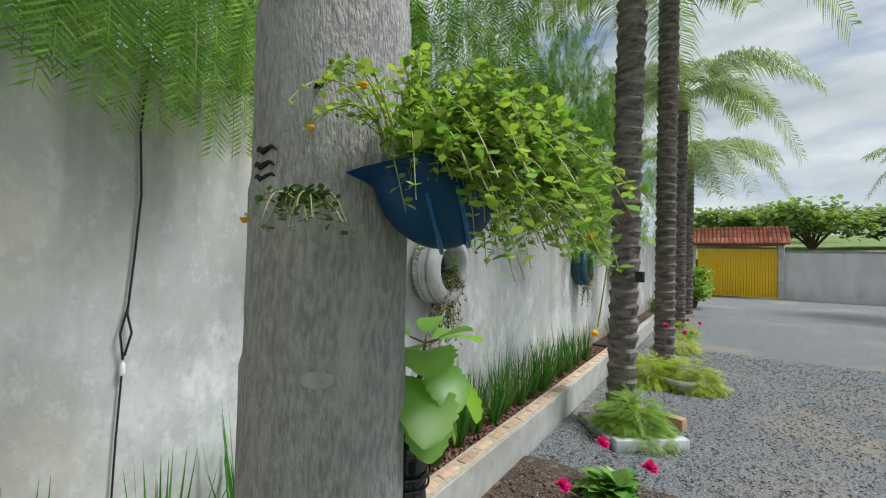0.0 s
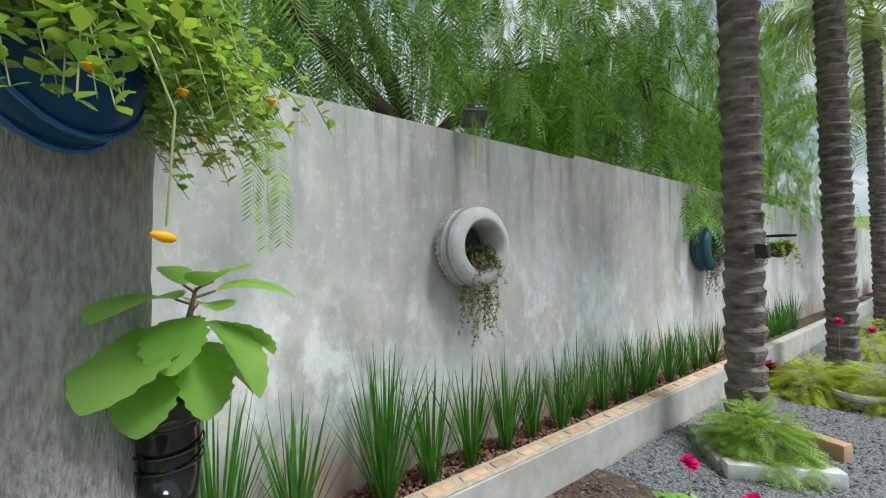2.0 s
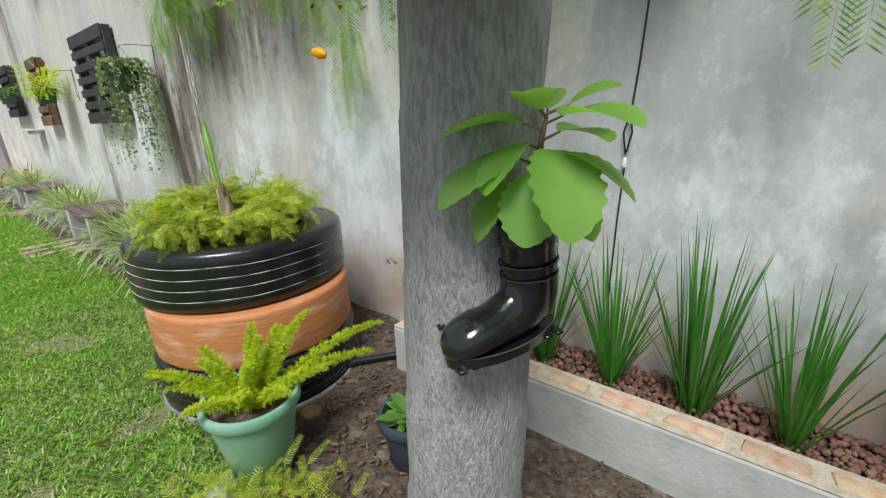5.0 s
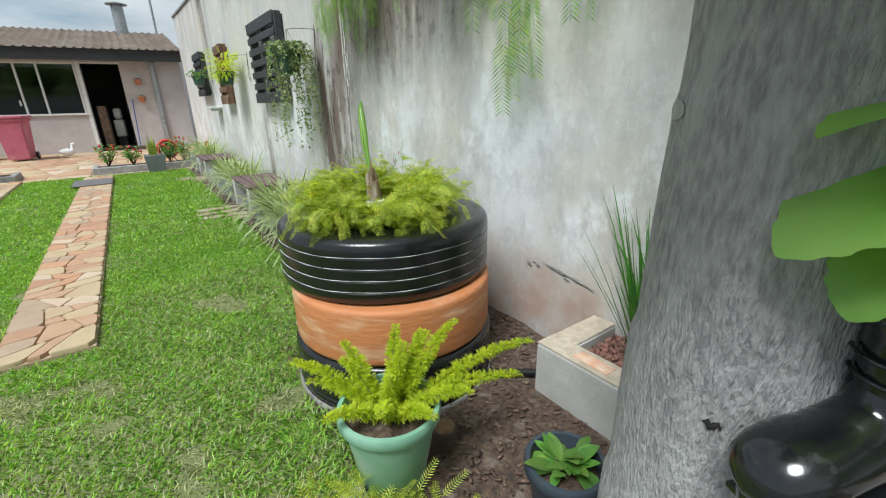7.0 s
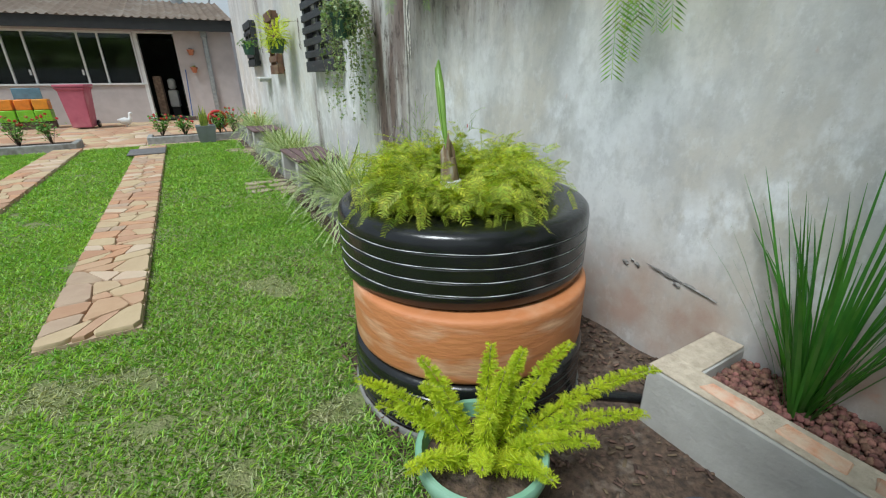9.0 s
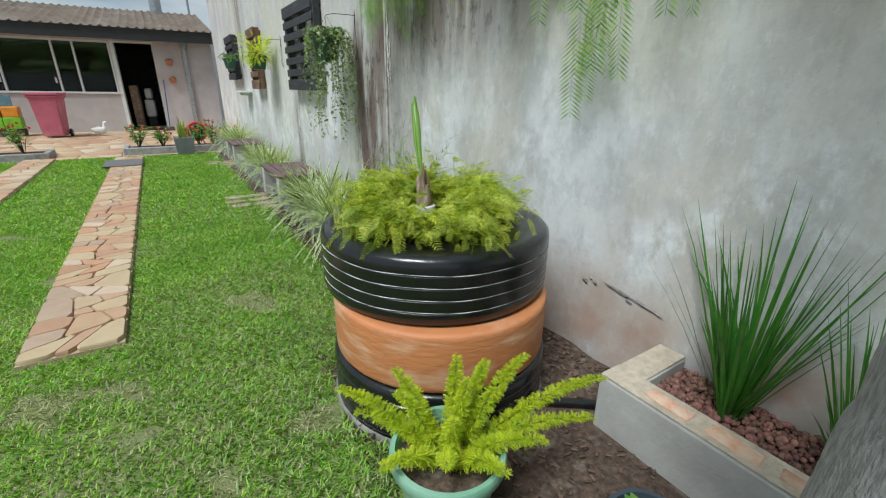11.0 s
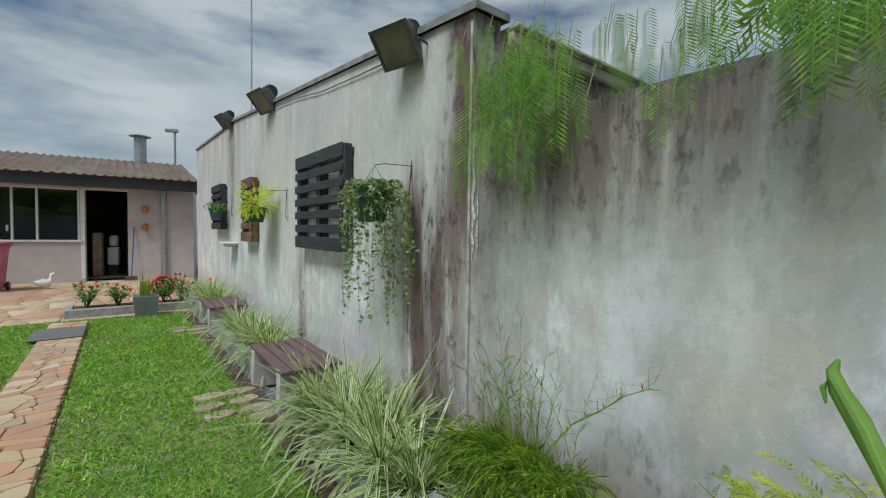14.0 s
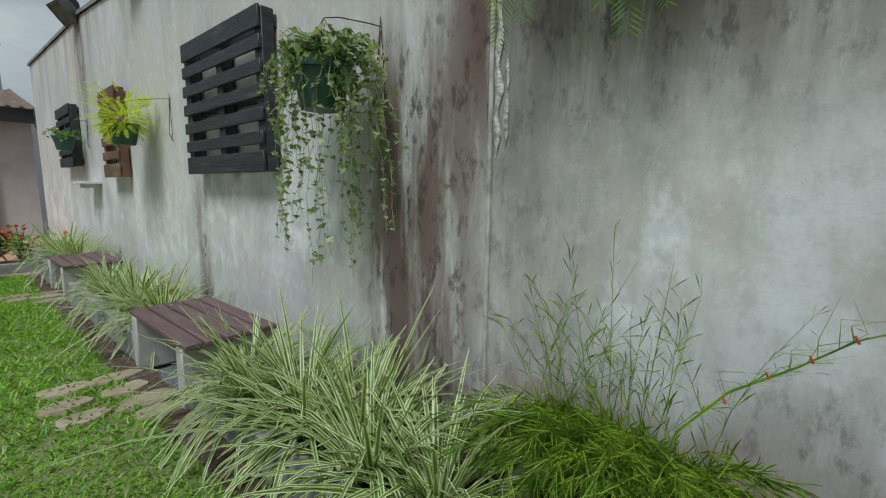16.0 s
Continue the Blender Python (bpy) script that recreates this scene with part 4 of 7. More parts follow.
for k in range(14):
    hang.append((hang_rng.uniform(-0.2, 0.06), hang_rng.uniform(3.0, 5.6), hang_rng.uniform(2.4, 2.8), hang_rng.uniform(0.2, 0.5)))
for k in range(22):
    hang.append((hang_rng.uniform(0.08, 0.5), hang_rng.uniform(0.7, 1.35), hang_rng.uniform(2.1, 2.5), hang_rng.uniform(0.2, 0.4)))
pepper_tree((-0.85, 3.1), [[(-0.73, 2.9, 2.05), (-0.7, 2.3, 2.5), (-0.7, 1.5, 3.1), (-0.6, 0.6, 3.6), (-0.4, -0.4, 3.8)], [(-0.73, 2.9, 2.05), (-0.9, 3.6, 2.7), (-0.9, 4.5, 3.2), (-0.7, 5.4, 3.5)],
                           [(-0.73, 2.9, 2.05), (-1.2, 2.8, 3.0), (-1.6, 2.6, 4.0), (-1.8, 2.2, 4.8)]],
            [(-2.2, -0.4, -0.4, 2.2, 2.6, 4.3, 800), (-2.2, -0.1, 2.0, 6.2, 2.45, 4.8, 1750), (-0.7, -0.15, 2.9, 5.8, 2.45, 2.95, 320), (-0.3, 0.4, 0.4, 1.5, 2.4, 3.0, 50), (-0.5, 0.1, -0.6, 0.5, 2.1, 2.5, 90), (-1.6, -0.15, -1.3, 0.6, 2.05, 3.0, 420)],
            hang, "weeping pepper tree hanging over the garden wall", 21)
pepper_tree((-1.1, 8.3), [[(-0.98, 8.1, 2.05), (-1.0, 7.4, 3.0), (-0.9, 6.6, 3.8)], [(-0.98, 8.1, 2.05), (-1.1, 9.0, 3.2), (-0.9, 9.9, 4.2)]],
            [(-2.2, 0.15, 6.0, 10.5, 2.0, 5.2, 2200), (-0.5, 0.2, 5.6, 7.4, 1.75, 2.3, 160)], [], "second weeping pepper tree behind the wall", 22)
pepper_tree((-1.3, 13.0), [[(-1.18, 12.8, 2.05), (-1.2, 12.0, 3.4), (-1.0, 11.2, 4.4)], [(-1.18, 12.8, 2.05), (-1.2, 14.0, 3.6), (-1.0, 15.0, 4.4)]],
            [(-3.0, 0.0, 10.5, 17.0, 2.0, 5.0, 1300)], [], "far weeping pepper tree behind the wall", 23)


# ---- palms of the drive ----
def palm_frond(length, droop, rng, leaflets=74, leaf=0.6):
    """One arching palm leaf along +y from the crown."""
    L = Leaves()
    pts = []
    for k in range(17):
        t = k / 16
        pts.append(Vector((0, length * t * (1 - 0.18 * t), length * (0.55 * t - droop * t * t))))
    for k in range(16):
        L.blade([pts[k], pts[k + 1]], [0.035 * (1 - k / 16) + 0.006] * 2, Vector((1, 0, 0)))
    for i in range(leaflets):
        t = 0.10 + 0.89 * i / leaflets
        q = t * 16
        k = min(15, int(q))
        p = pts[k].lerp(pts[k + 1], q - k)
        d = (pts[k + 1] - pts[k]).normalized()
        for s in (-1, 1):
            ll = leaf * (0.55 + 0.9 * t * (1 - t) * 2) * rng.uniform(0.8, 1.15)
            out = (Vector((s, 0, 0)) + 0.75 * d + Vector((0, 0, rng.uniform(-0.15, 0.35)))).normalized()
            a = p + out * ll * 0.5
            b = a + (out + Vector((0, 0, -1.3))).normalized() * ll * 0.5
            L.blade([p, a, b], [0.012, 0.024, 0.004], d)
    return L


def avenue_palm(x, y, r, height, lean, seed, label, crown_r=2.4, fronds=17, low=0.0):
    rng = random.Random(seed)
    palm = empty("palm_tree", label, "palm tree", "palms along the drive", at=(x, y, 0))
    part("trunk", palm_trunk("trunk", x, y, r, height, lean, M_PALM2, "", 0.13, 0.028, 28, 0.026), M_PALM2, palm, "ringed grey-brown trunk")
    tx, ty = x + lean[0] * (height - 0.8), y + lean[1] * (height - 0.8)
    part("crown_shaft", tube(bmesh.new(), [(tx, ty, height - 0.05), (tx, ty, height + 0.25), (tx, ty, height + 0.6)], [r * 1.25, r * 1.1, r * 0.4], 12), M_STEM, palm, "fibrous leaf bases")
    for k in range(fronds):
        droop = rng.uniform(0.45, 1.15)
        L = palm_frond(crown_r * rng.uniform(0.85, 1.15), droop, rng)
        m = pose(tx, ty, height + 0.35 - low, 0, 0, 360 * k / fronds + rng.uniform(-14, 14))
        L.v = [m @ p for p in L.v]
        part("frond", L.mesh(M_PALMLEAF, "frond"), None, palm)
    return palm


avenue_palm(0.85, 4.48, 0.118, 4.9, (0.012, -0.01), 1, "tall palm with ringed bark in a stone-edged fern bed")
avenue_palm(0.92, 7.40, 0.135, 5.6, (0.0, 0.0), 2, "tall slender grey palm beside the gravel drive")
avenue_palm(0.87, 11.4, 0.115, 5.0, (0.0, 0.0), 3, "grey palm with arching feather leaves", 2.7, 22)
avenue_palm(0.85, 15.2, 0.13, 4.4, (0.0, 0.0), 4, "shorter palm with drooping feather leaves", 2.8, 22)
avenue_palm(7.9, 19.0, 0.14, 4.7, (0.0, 0.0), 5, "palm across the drive with drooping leaves", 2.6, 14)


# ---- lawn blades ----
def turf(n, x0, x1, y0, y1, material, size, seed, keep=lambda x, y: True):
    r2 = np.random.RandomState(seed)
    x, y = r2.uniform(x0, x1, n), r2.uniform(y0, y1, n)
    ok = np.array([keep(a, b) for a, b in zip(x, y)])
    x, y = x[ok], y[ok]
    m = len(x)
    pos = np.c_[x, y, np.full(m, 0.002)]
    v = [(a * 0.12, b, c) for a, b, c in BLADE[0]]
    return scatter((v, BLADE[1]), pos, r2.uniform(0, 6.28, m), r2.uniform(0.15, 1.1, m), r2.uniform(-0.4, 0.4, m), r2.uniform(0.6, 1.3, m) * size, material, "grass")


def on_lawn(x, y):
    if 1.97 < x < 2.42 and -8.6 < y < -1.48 or 3.22 < x < 3.68 and -8.9 < y < -1.48:
        return False
    if (x - 0.745) ** 2 + (y + 0.48) ** 2 < 0.24 or (y > -0.1 and x < 1.15 + 0.1 * noise.noise(Vector((y * 4, 0, 0)))) or (y < -2.0 and x < 0.79 + 0.06 * noise.noise(Vector((y * 3, 4, 0)))):
        return False
    worn = noise.noise(Vector((x * 1.5, y * 1.5, 3))) + 0.5 * noise.noise(Vector((x * 5, y * 5, 9)))
    return worn < 0.58 - 0.45 * max(0, min(1, (y + 1.6) / 1.6))


tagged(new("grass", turf(150000, 0.72, 3.9, -3.6, 0.95, M_TURFBLADE, 0.034, 5, on_lawn)), "dense short green lawn grass", "grass", kind="stuff")
tagged(new("grass", turf(90000, 0.72, 5.5, -8.85, -3.6, M_TURFBLADE, 0.046, 6, on_lawn)), "short green lawn grass further off", "grass", kind="stuff")
tagged(new("grass", turf(42000, 0.8, 3.6, -2.2, 0.95, M_DRY, 0.032, 7, lambda x, y: (x - 0.745) ** 2 + (y + 0.48) ** 2 > 0.26 and not (x < 1.1 and y > 0) and on_lawn(x, y - 0.25))), "dry straw-coloured grass in worn patches", "grass", kind="stuff")


# ---- helmet planter on the near palm ----
M_BLUE = mat("blue enamel plastic", (0.012, 0.085, 0.30), (0.02, 0.12, 0.36), scale=6, rough=0.33, bump=0.06, bscale=40, third=(0.10, 0.16, 0.26), tscale=18, tspread=(0.66, 0.74))
HX, HY, HZ = 1.155, 1.003, 1.512
helmet = empty("helmet_planter", "upturned blue hard hat hung on the palm as a planter", "planter", at=(HX, HY, HZ))
H = Matrix.Translation((HX, HY, HZ)) @ Matrix.Rotation(radians(-57), 4, "Z") @ Matrix.Rotation(radians(16), 4, "X") @ Matrix.Scale(0.98, 4)
sh = bmesh.new()
rings = []
for k in range(15):
    a = radians(2 + 88 * k / 14)
    row = []
    for i in range(48):
        b = 2 * math.pi * i / 48
        crest = 1 + 0.05 * max(0, math.cos(2 * b)) ** 6 * math.sin(a)
        row.append(sh.verts.new(H @ Vector((0.092 * math.sin(a) * math.cos(b) * crest, 0.104 * math.sin(a) * math.sin(b), -0.128 * math.cos(a) * crest + 0.0))))
    rings.append(row)
rim = []
for i in range(48):
    b = 2 * math.pi * i / 48
    peak = 1.10 + 0.34 * max(0, -math.sin(b)) ** 2.5
    rim.append(sh.verts.new(H @ Vector((0.088 * math.cos(b) * min(peak, 1.16), 0.102 * math.sin(b) * peak, 0.008 + 0.02 * max(0, -math.sin(b)) ** 2))))
rings.append(rim)
for a, b in zip(rings, rings[1:]):
    for i in range(48):
        sh.faces.new((a[i], a[(i + 1) % 48], b[(i + 1) % 48], b[i]))
sh.faces.new(list(reversed(rings[0])))
bmesh.ops.solidify(sh, geom=sh.faces, thickness=0.004)
part("shell", sh, M_BLUE, helmet)
ridge = bmesh.new()
for off in (-0.022, 0.022):
    tube(ridge, [H @ Vector((0.093 * math.cos(t) * 1.0 + 0.0, off, -0.131 * math.sin(t))) for t in [0.35 + 0.25 * k for k in range(10)]], 0.004, 6)
part("ridge", ridge, M_BLUE, helmet, "moulded ridges over the crown")
part("soil_fill", lathe(bmesh.new(), [(0.001, -0.012), (0.08, -0.016), (0.075, -0.04)], (0, 0, 0), 24, H), M_SOIL, helmet)


def trailing(name, label, origin, mouth, n, reach, rng, leaf_m, leaf=0.02, up=0.6, sag=1.0, bias=(0, 0, 0), flowers=0, stem_m=None, gap=0.022, avoid=None):
    """A trailing plant: thin stems that rise, arch and hang, with paired leaves."""
    thing = empty(name, label, "plant", at=origin)
    stems, pos, yaw, pitch, roll, size, tips = bmesh.new(), [], [], [], [], [], []
    for k in range(n):
        a = rng.uniform(0, 6.283)
        d = Vector((math.cos(a) + bias[0], math.sin(a) + bias[1], 0))
        d = d * (1 / max(0.3, d.length))
        rr = reach * rng.uniform(0.35, 1.0)
        lift = up * rng.uniform(0.2, 1.0) * reach
        p0 = Vector(origin) + Vector((math.cos(a) * mouth * rng.random(), math.sin(a) * mouth * rng.random(), 0))
        pts = []
        wig = Vector((rng.uniform(-1, 1), rng.uniform(-1, 1), rng.uniform(-1, 1))) * 0.12 * reach
        for j in range(11):
            t = j / 10
            p = p0 + d * rr * t + Vector((0, 0, lift * 2.2 * t - (lift * 1.6 + sag * rr * rng.uniform(0.95, 1.05)) * t * t + bias[2] * t)) + wig * math.sin(t * 3.1)
            if avoid:
                q = Vector((p.x - avoid[0], p.y - avoid[1], 0))
                if q.length < avoid[2]:
                    q = q.normalized() * avoid[2]
                    p.x, p.y = avoid[0] + q.x, avoid[1] + q.y
            pts.append(p)
        tube(stems, pts, [0.0017 * (1 - 0.6 * j / 10) for j in range(11)], 4, False)
        tips.append(pts[-1])
        total = sum((q - p).length for p, q in zip(pts, pts[1:]))
        m = int(total / gap)
        for j in range(m):
            t = (j + rng.random()) / m
            q = t * 10
            i = min(9, int(q))
            p = pts[i].lerp(pts[i + 1], q - i)
            for s in range(2):
                pos.append(p)
                yaw.append(rng.uniform(0, 6.283))
                pitch.append(rng.uniform(-0.5, 0.9))
                roll.append(rng.uniform(-0.5, 0.5))
                size.append(leaf * rng.uniform(0.6, 1.25))
    part("stem_growth", stems, stem_m or M_STEM, thing)
    part("leaves", scatter(OVAL, np.array([tuple(p) for p in pos]), yaw, pitch, roll, size, leaf_m, "leaves"), None, thing)
    for k in range(flowers):
        p = tips[k * len(tips) // max(1, flowers)]
        fl = bmesh.new()
        for i in range(6):
            a = i * 1.047
            box(fl, -0.003, 0.003, 0.0, 0.008, -0.001, 0.0015, 0.001, Matrix.Translation(p) @ Matrix.Rotation(a, 4, "Z") @ Matrix.Rotation(0.9, 4, "X"))
        part("flower", fl, M_PETAL_Y, thing, "small yellow flower")
    return thing


trailing("purslane", "purslane with small oval leaves and yellow flowers in the helmet", (HX + 0.02, HY, HZ + 0.0), 0.08, 170, 0.25, random.Random(4), M_PURS, 0.0175, 0.62, 0.60, (0.55, 0.75, 0.0), 7, avoid=(0.955, 0.975, 0.15), gap=0.0125)
trailing("purslane", "hanging stems of purslane over the helmet front", (HX + 0.03, HY - 0.01, HZ + 0.01), 0.085, 120, 0.19, random.Random(14), M_PURS, 0.018, 0.5, 1.0, (0.8, 0.8, 0.0), 3, avoid=(0.955, 0.975, 0.15), gap=0.0125)
trailing("purslane", "low clump of small-leaved purslane against the bark", (1.10, 0.80, 1.44), 0.02, 26, 0.065, random.Random(5), M_DARKTRAIL, 0.013, 0.5, 0.9, (0.1, -0.3, 0.0), 1, avoid=(0.955, 0.975, 0.145), gap=0.012)
trailing("purslane", "long purslane stems arching along the bark", (HX - 0.02, HY - 0.05, HZ + 0.02), 0.05, 26, 0.16, random.Random(24), M_PURS, 0.014, 1.0, 0.45, (0.0, -0.4, 0.03), 2, avoid=(0.955, 0.975, 0.155), gap=0.016)
fl = empty("flower", "yellow purslane bud on a long hanging stem", "flower", at=(1.384, 1.094, 1.271))
part("stem", tube(bmesh.new(), [(1.30, 1.04, 1.47), (1.37, 1.08, 1.45), (1.40, 1.10, 1.38), (1.388, 1.095, 1.28)], 0.0011, 6), M_STEM, fl)
part("bud", lathe(bmesh.new(), [(0.001, -0.010), (0.004, -0.007), (0.0055, 0.0), (0.0035, 0.008), (0.001, 0.011)], (1.384, 1.094, 1.271), 12, Matrix.Rotation(1.3, 4, "X")), M_PETAL_Y, fl)
# scars and nail on the bark
M_SCAR = mat("dark bark scar", (0.02, 0.017, 0.015), rough=0.95)
for dz, w, a0 in ((1.635, 0.02, -52), (1.532, 0.055, -92), (1.508, 0.06, -94), (1.488, 0.065, -92), (0.817, 0.02, 14)):
    a = radians(a0)
    br_ = 0.1405 * (1 + 0.03 * math.sin(dz * 2.1 + 1.2)) + 0.001
    sc = bmesh.new()
    pts = []
    for k in range(6):
        b = a + (k / 5 - 0.5) * w / 0.14
        cx, cy = 0.967 - 0.03 * (dz - 0.8), 0.968 + 0.02 * (dz - 0.8)
        pts.append((cx + br_ * math.cos(b), cy + br_ * math.sin(b), dz + 0.004 * math.sin(k * 2.1) + (0.02 * (k / 5 - 0.5) if dz > 1.6 else 0.004)))
    tube(sc, pts, [0.001, 0.004, 0.005, 0.0045, 0.003, 0.001], 6)
    part("scar", sc, M_SCAR, near_palm, "dark split in the bark")
patch = bmesh.new()
for k in range(16):
    b = 2 * math.pi * k / 16
    t = radians(-47) + 0.020 / 0.14 * math.cos(b) * 1.2
    patch.verts.new((0.953 + 0.1422 * math.cos(t), 0.975 + 0.1422 * math.sin(t), 1.192 + 0.013 * math.sin(b)))
patch.faces.new(patch.verts)
part("lichen", patch, mat("pale lichen", (0.42, 0.42, 0.40), (0.34, 0.34, 0.32), scale=60, rough=0.95, bump=0.3), near_palm, "pale oval lichen spot")

# ---- boot planter ----
boot = empty("rubber_boot", "glossy black rubber boot fixed to the palm as a planter", "boot", at=(1.0, 1.13, 0.81))
B = Matrix.Translation((1.000, 1.142, 0.816)) @ Matrix.Rotation(math.atan2(-0.099, 0.208), 4, "Z") @ Matrix.Rotation(radians(5), 4, "Y") @ Matrix.Diagonal((0.94, 1.02, 1.0, 1))
M_BOOT = mat("glossy black rubber", (0.008, 0.008, 0.009), (0.013, 0.013, 0.014), scale=8, rough=0.17, bump=0.22, bscale=14, coat=0.3, third=(0.05, 0.05, 0.052), tscale=25, tspread=(0.62, 0.72))
rows = [(0.002, 0.222, 0, 0.047, 0.056), (0.002, 0.217, 0, 0.049, 0.058), (0.002, 0.200, 0, 0.046, 0.055), (0.002, 0.196, 0, 0.049, 0.058), (0.002, 0.176, 0, 0.048, 0.057), (0.002, 0.172, 0, 0.045, 0.054),
        (0.000, 0.14, 0, 0.044, 0.055), (-0.002, 0.105, 0, 0.042, 0.056), (0.004, 0.080, 12, 0.041, 0.062), (0.014, 0.062, 28, 0.040, 0.063), (0.034, 0.050, 46, 0.040, 0.057), (0.064, 0.043, 64, 0.042, 0.046),
        (0.096, 0.038, 78, 0.044, 0.039), (0.130, 0.037, 87, 0.047, 0.038), (0.158, 0.034, 91, 0.045, 0.034), (0.182, 0.030, 93, 0.037, 0.028), (0.196, 0.026, 95, 0.022, 0.018), (0.202, 0.022, 95, 0.004, 0.004)]
bb = bmesh.new()
rings = []
for cx, cz, ang, hw_, hh in rows:
    a = radians(ang)
    row = []
    for i in range(28):
        b = 2 * math.pi * i / 28
        u, w = hh * math.cos(b), hw_ * math.sin(b)
        px, pz = cx + u * math.cos(a), cz + u * math.sin(a)
        row.append(bb.verts.new(B @ Vector((px, w, max(pz, 0.002)))))
    rings.append(row)
for a, b in zip(rings, rings[1:]):
    for i in range(28):
        bb.faces.new((a[i], a[(i + 1) % 28], b[(i + 1) % 28], b[i]))
bb.faces.new(rings[-1])
part("upper", bb, M_BOOT, boot)


def sole_outline(grow=0.0):
    pts = []
    for k in range(36):
        t = 2 * math.pi * k / 36
        x = 0.073 + (0.121 + grow) * math.cos(t)
        w = (0.038 + grow) * math.sin(t) * (1 + 0.18 * math.cos(t) - 0.14 * math.cos(2 * t - 0.3))
        pts.append((x, w))
    return pts


so = bmesh.new()
low = [so.verts.new(B @ Vector((x, y, -0.012))) for x, y in sole_outline(0.002)]
top = [so.verts.new(B @ Vector((x, y, 0.008))) for x, y in sole_outline(0.005)]
for i in range(36):
    so.faces.new((low[i], low[(i + 1) % 36], top[(i + 1) % 36], top[i]))
so.faces.new(top)
so.faces.new(list(reversed(low)))
part("sole", so, M_BOOT, boot, "thick moulded sole")
for k in range(9):
    x = -0.045 + 0.028 * k
    if 0.02 < x < 0.05:
        continue
    part("tread_lug", boxed(x - 0.009, x + 0.009, -0.030, 0.030, -0.018, -0.010, 0.002, B), M_BOOT, boot)
piping = bmesh.new()
lo = sole_outline(0.0045)
tube(piping, [B @ Vector((x, y, 0.009)) for x, y in lo + lo[:1]], 0.0010, 5)
part("welt", piping, mat("worn grey edge", (0.05, 0.05, 0.05), (0.12, 0.12, 0.12), scale=60, rough=0.5), boot, "scuffed pale welt line")
for z_r, grow_r in ((0.222, 0.0012), (0.186, 0.0008), (0.142, 0.0018), (0.118, 0.0006)):
    loop = [B @ Vector((0.002 + (0.0555 + grow_r) * math.cos(k * math.pi / 14), (0.0465 + grow_r) * math.sin(k * math.pi / 14), z_r)) for k in range(29)]
    part("rib", tube(bmesh.new(), loop, 0.0024, 6), M_BOOT, boot, "moulded rib round the shaft")
part("soil_fill", lathe(bmesh.new(), [(0.001, 0.205), (0.045, 0.203), (0.04, 0.18)], (0, 0, 0), 20, B), M_SOIL, boot)

# ---- kalanchoe in the boot ----
kal = empty("kalanchoe", "kalanchoe with broad scalloped green leaves in the boot", "plant", at=(1.02, 1.14, 1.03))
ks = bmesh.new()
stem_pts = [Vector((1.012, 1.135, 1.02)), Vector((1.025, 1.15, 1.09)), Vector((1.03, 1.16, 1.16)), Vector((1.03, 1.168, 1.20))]
tube(ks, stem_pts, [0.0075, 0.0065, 0.005, 0.003], 8)
scallop = []
for k in range(41):
    t = 0.5 - 0.5 * math.cos(math.pi * k / 40)
    w = 0.60 * (t ** 0.48) * max(0.0, 1 - t ** 2.2) ** 0.6 * (1 + 0.075 * math.sin(k * 1.55))
    scallop.append((t, max(0.012, w)))
kr = random.Random(12)
for k, (hz, az, ln, tilt) in enumerate(((1.085, -46, 0.105, -34), (1.08, 66, 0.10, -26), (1.10, 130, 0.09, -20), (1.10, 8, 0.105, -44), (1.125, -56, 0.135, -8), (1.13, 88, 0.12, -10), (1.14, 38, 0.135, -30),
                                        (1.15, -30, 0.10, -22), (1.165, 140, 0.10, 5), (1.18, -62, 0.12, 12), (1.19, 62, 0.115, 12), (1.20, -5, 0.07, 30), (1.205, 105, 0.07, 30), (1.2, 190, 0.06, 40))):
    base = Vector((1.012 + 0.1 * (hz - 1.02), 1.135 + 0.18 * (hz - 1.02), hz))
    m = Matrix.Translation(base) @ Matrix.Rotation(radians(az - 90 + 12), 4, "Z")
    tipd = (m.to_3x3() @ Vector((0, 1, 0.35))).normalized() * 0.035
    tube(ks, [base, base + tipd], [0.0026, 0.002], 6)
    m2 = Matrix.Translation(base + tipd) @ Matrix.Rotation(radians(az - 90 + 12), 4, "Z") @ Matrix.Rotation(radians(tilt), 4, "X") @ Matrix.Rotation(kr.uniform(-0.25, 0.25), 4, "Y")
    L = Leaves()
    L.shape(m2, [(t * ln * 1.05, w * ln * 1.2) for t, w in scallop], 3.0)
    part("leaf", L.mesh(M_KAL, "leaf"), None, kal)
part("stem", ks, mat("woody red-brown stem", (0.22, 0.13, 0.09), (0.14, 0.09, 0.06), scale=40, rough=0.7), kal, "ringed brown stem")


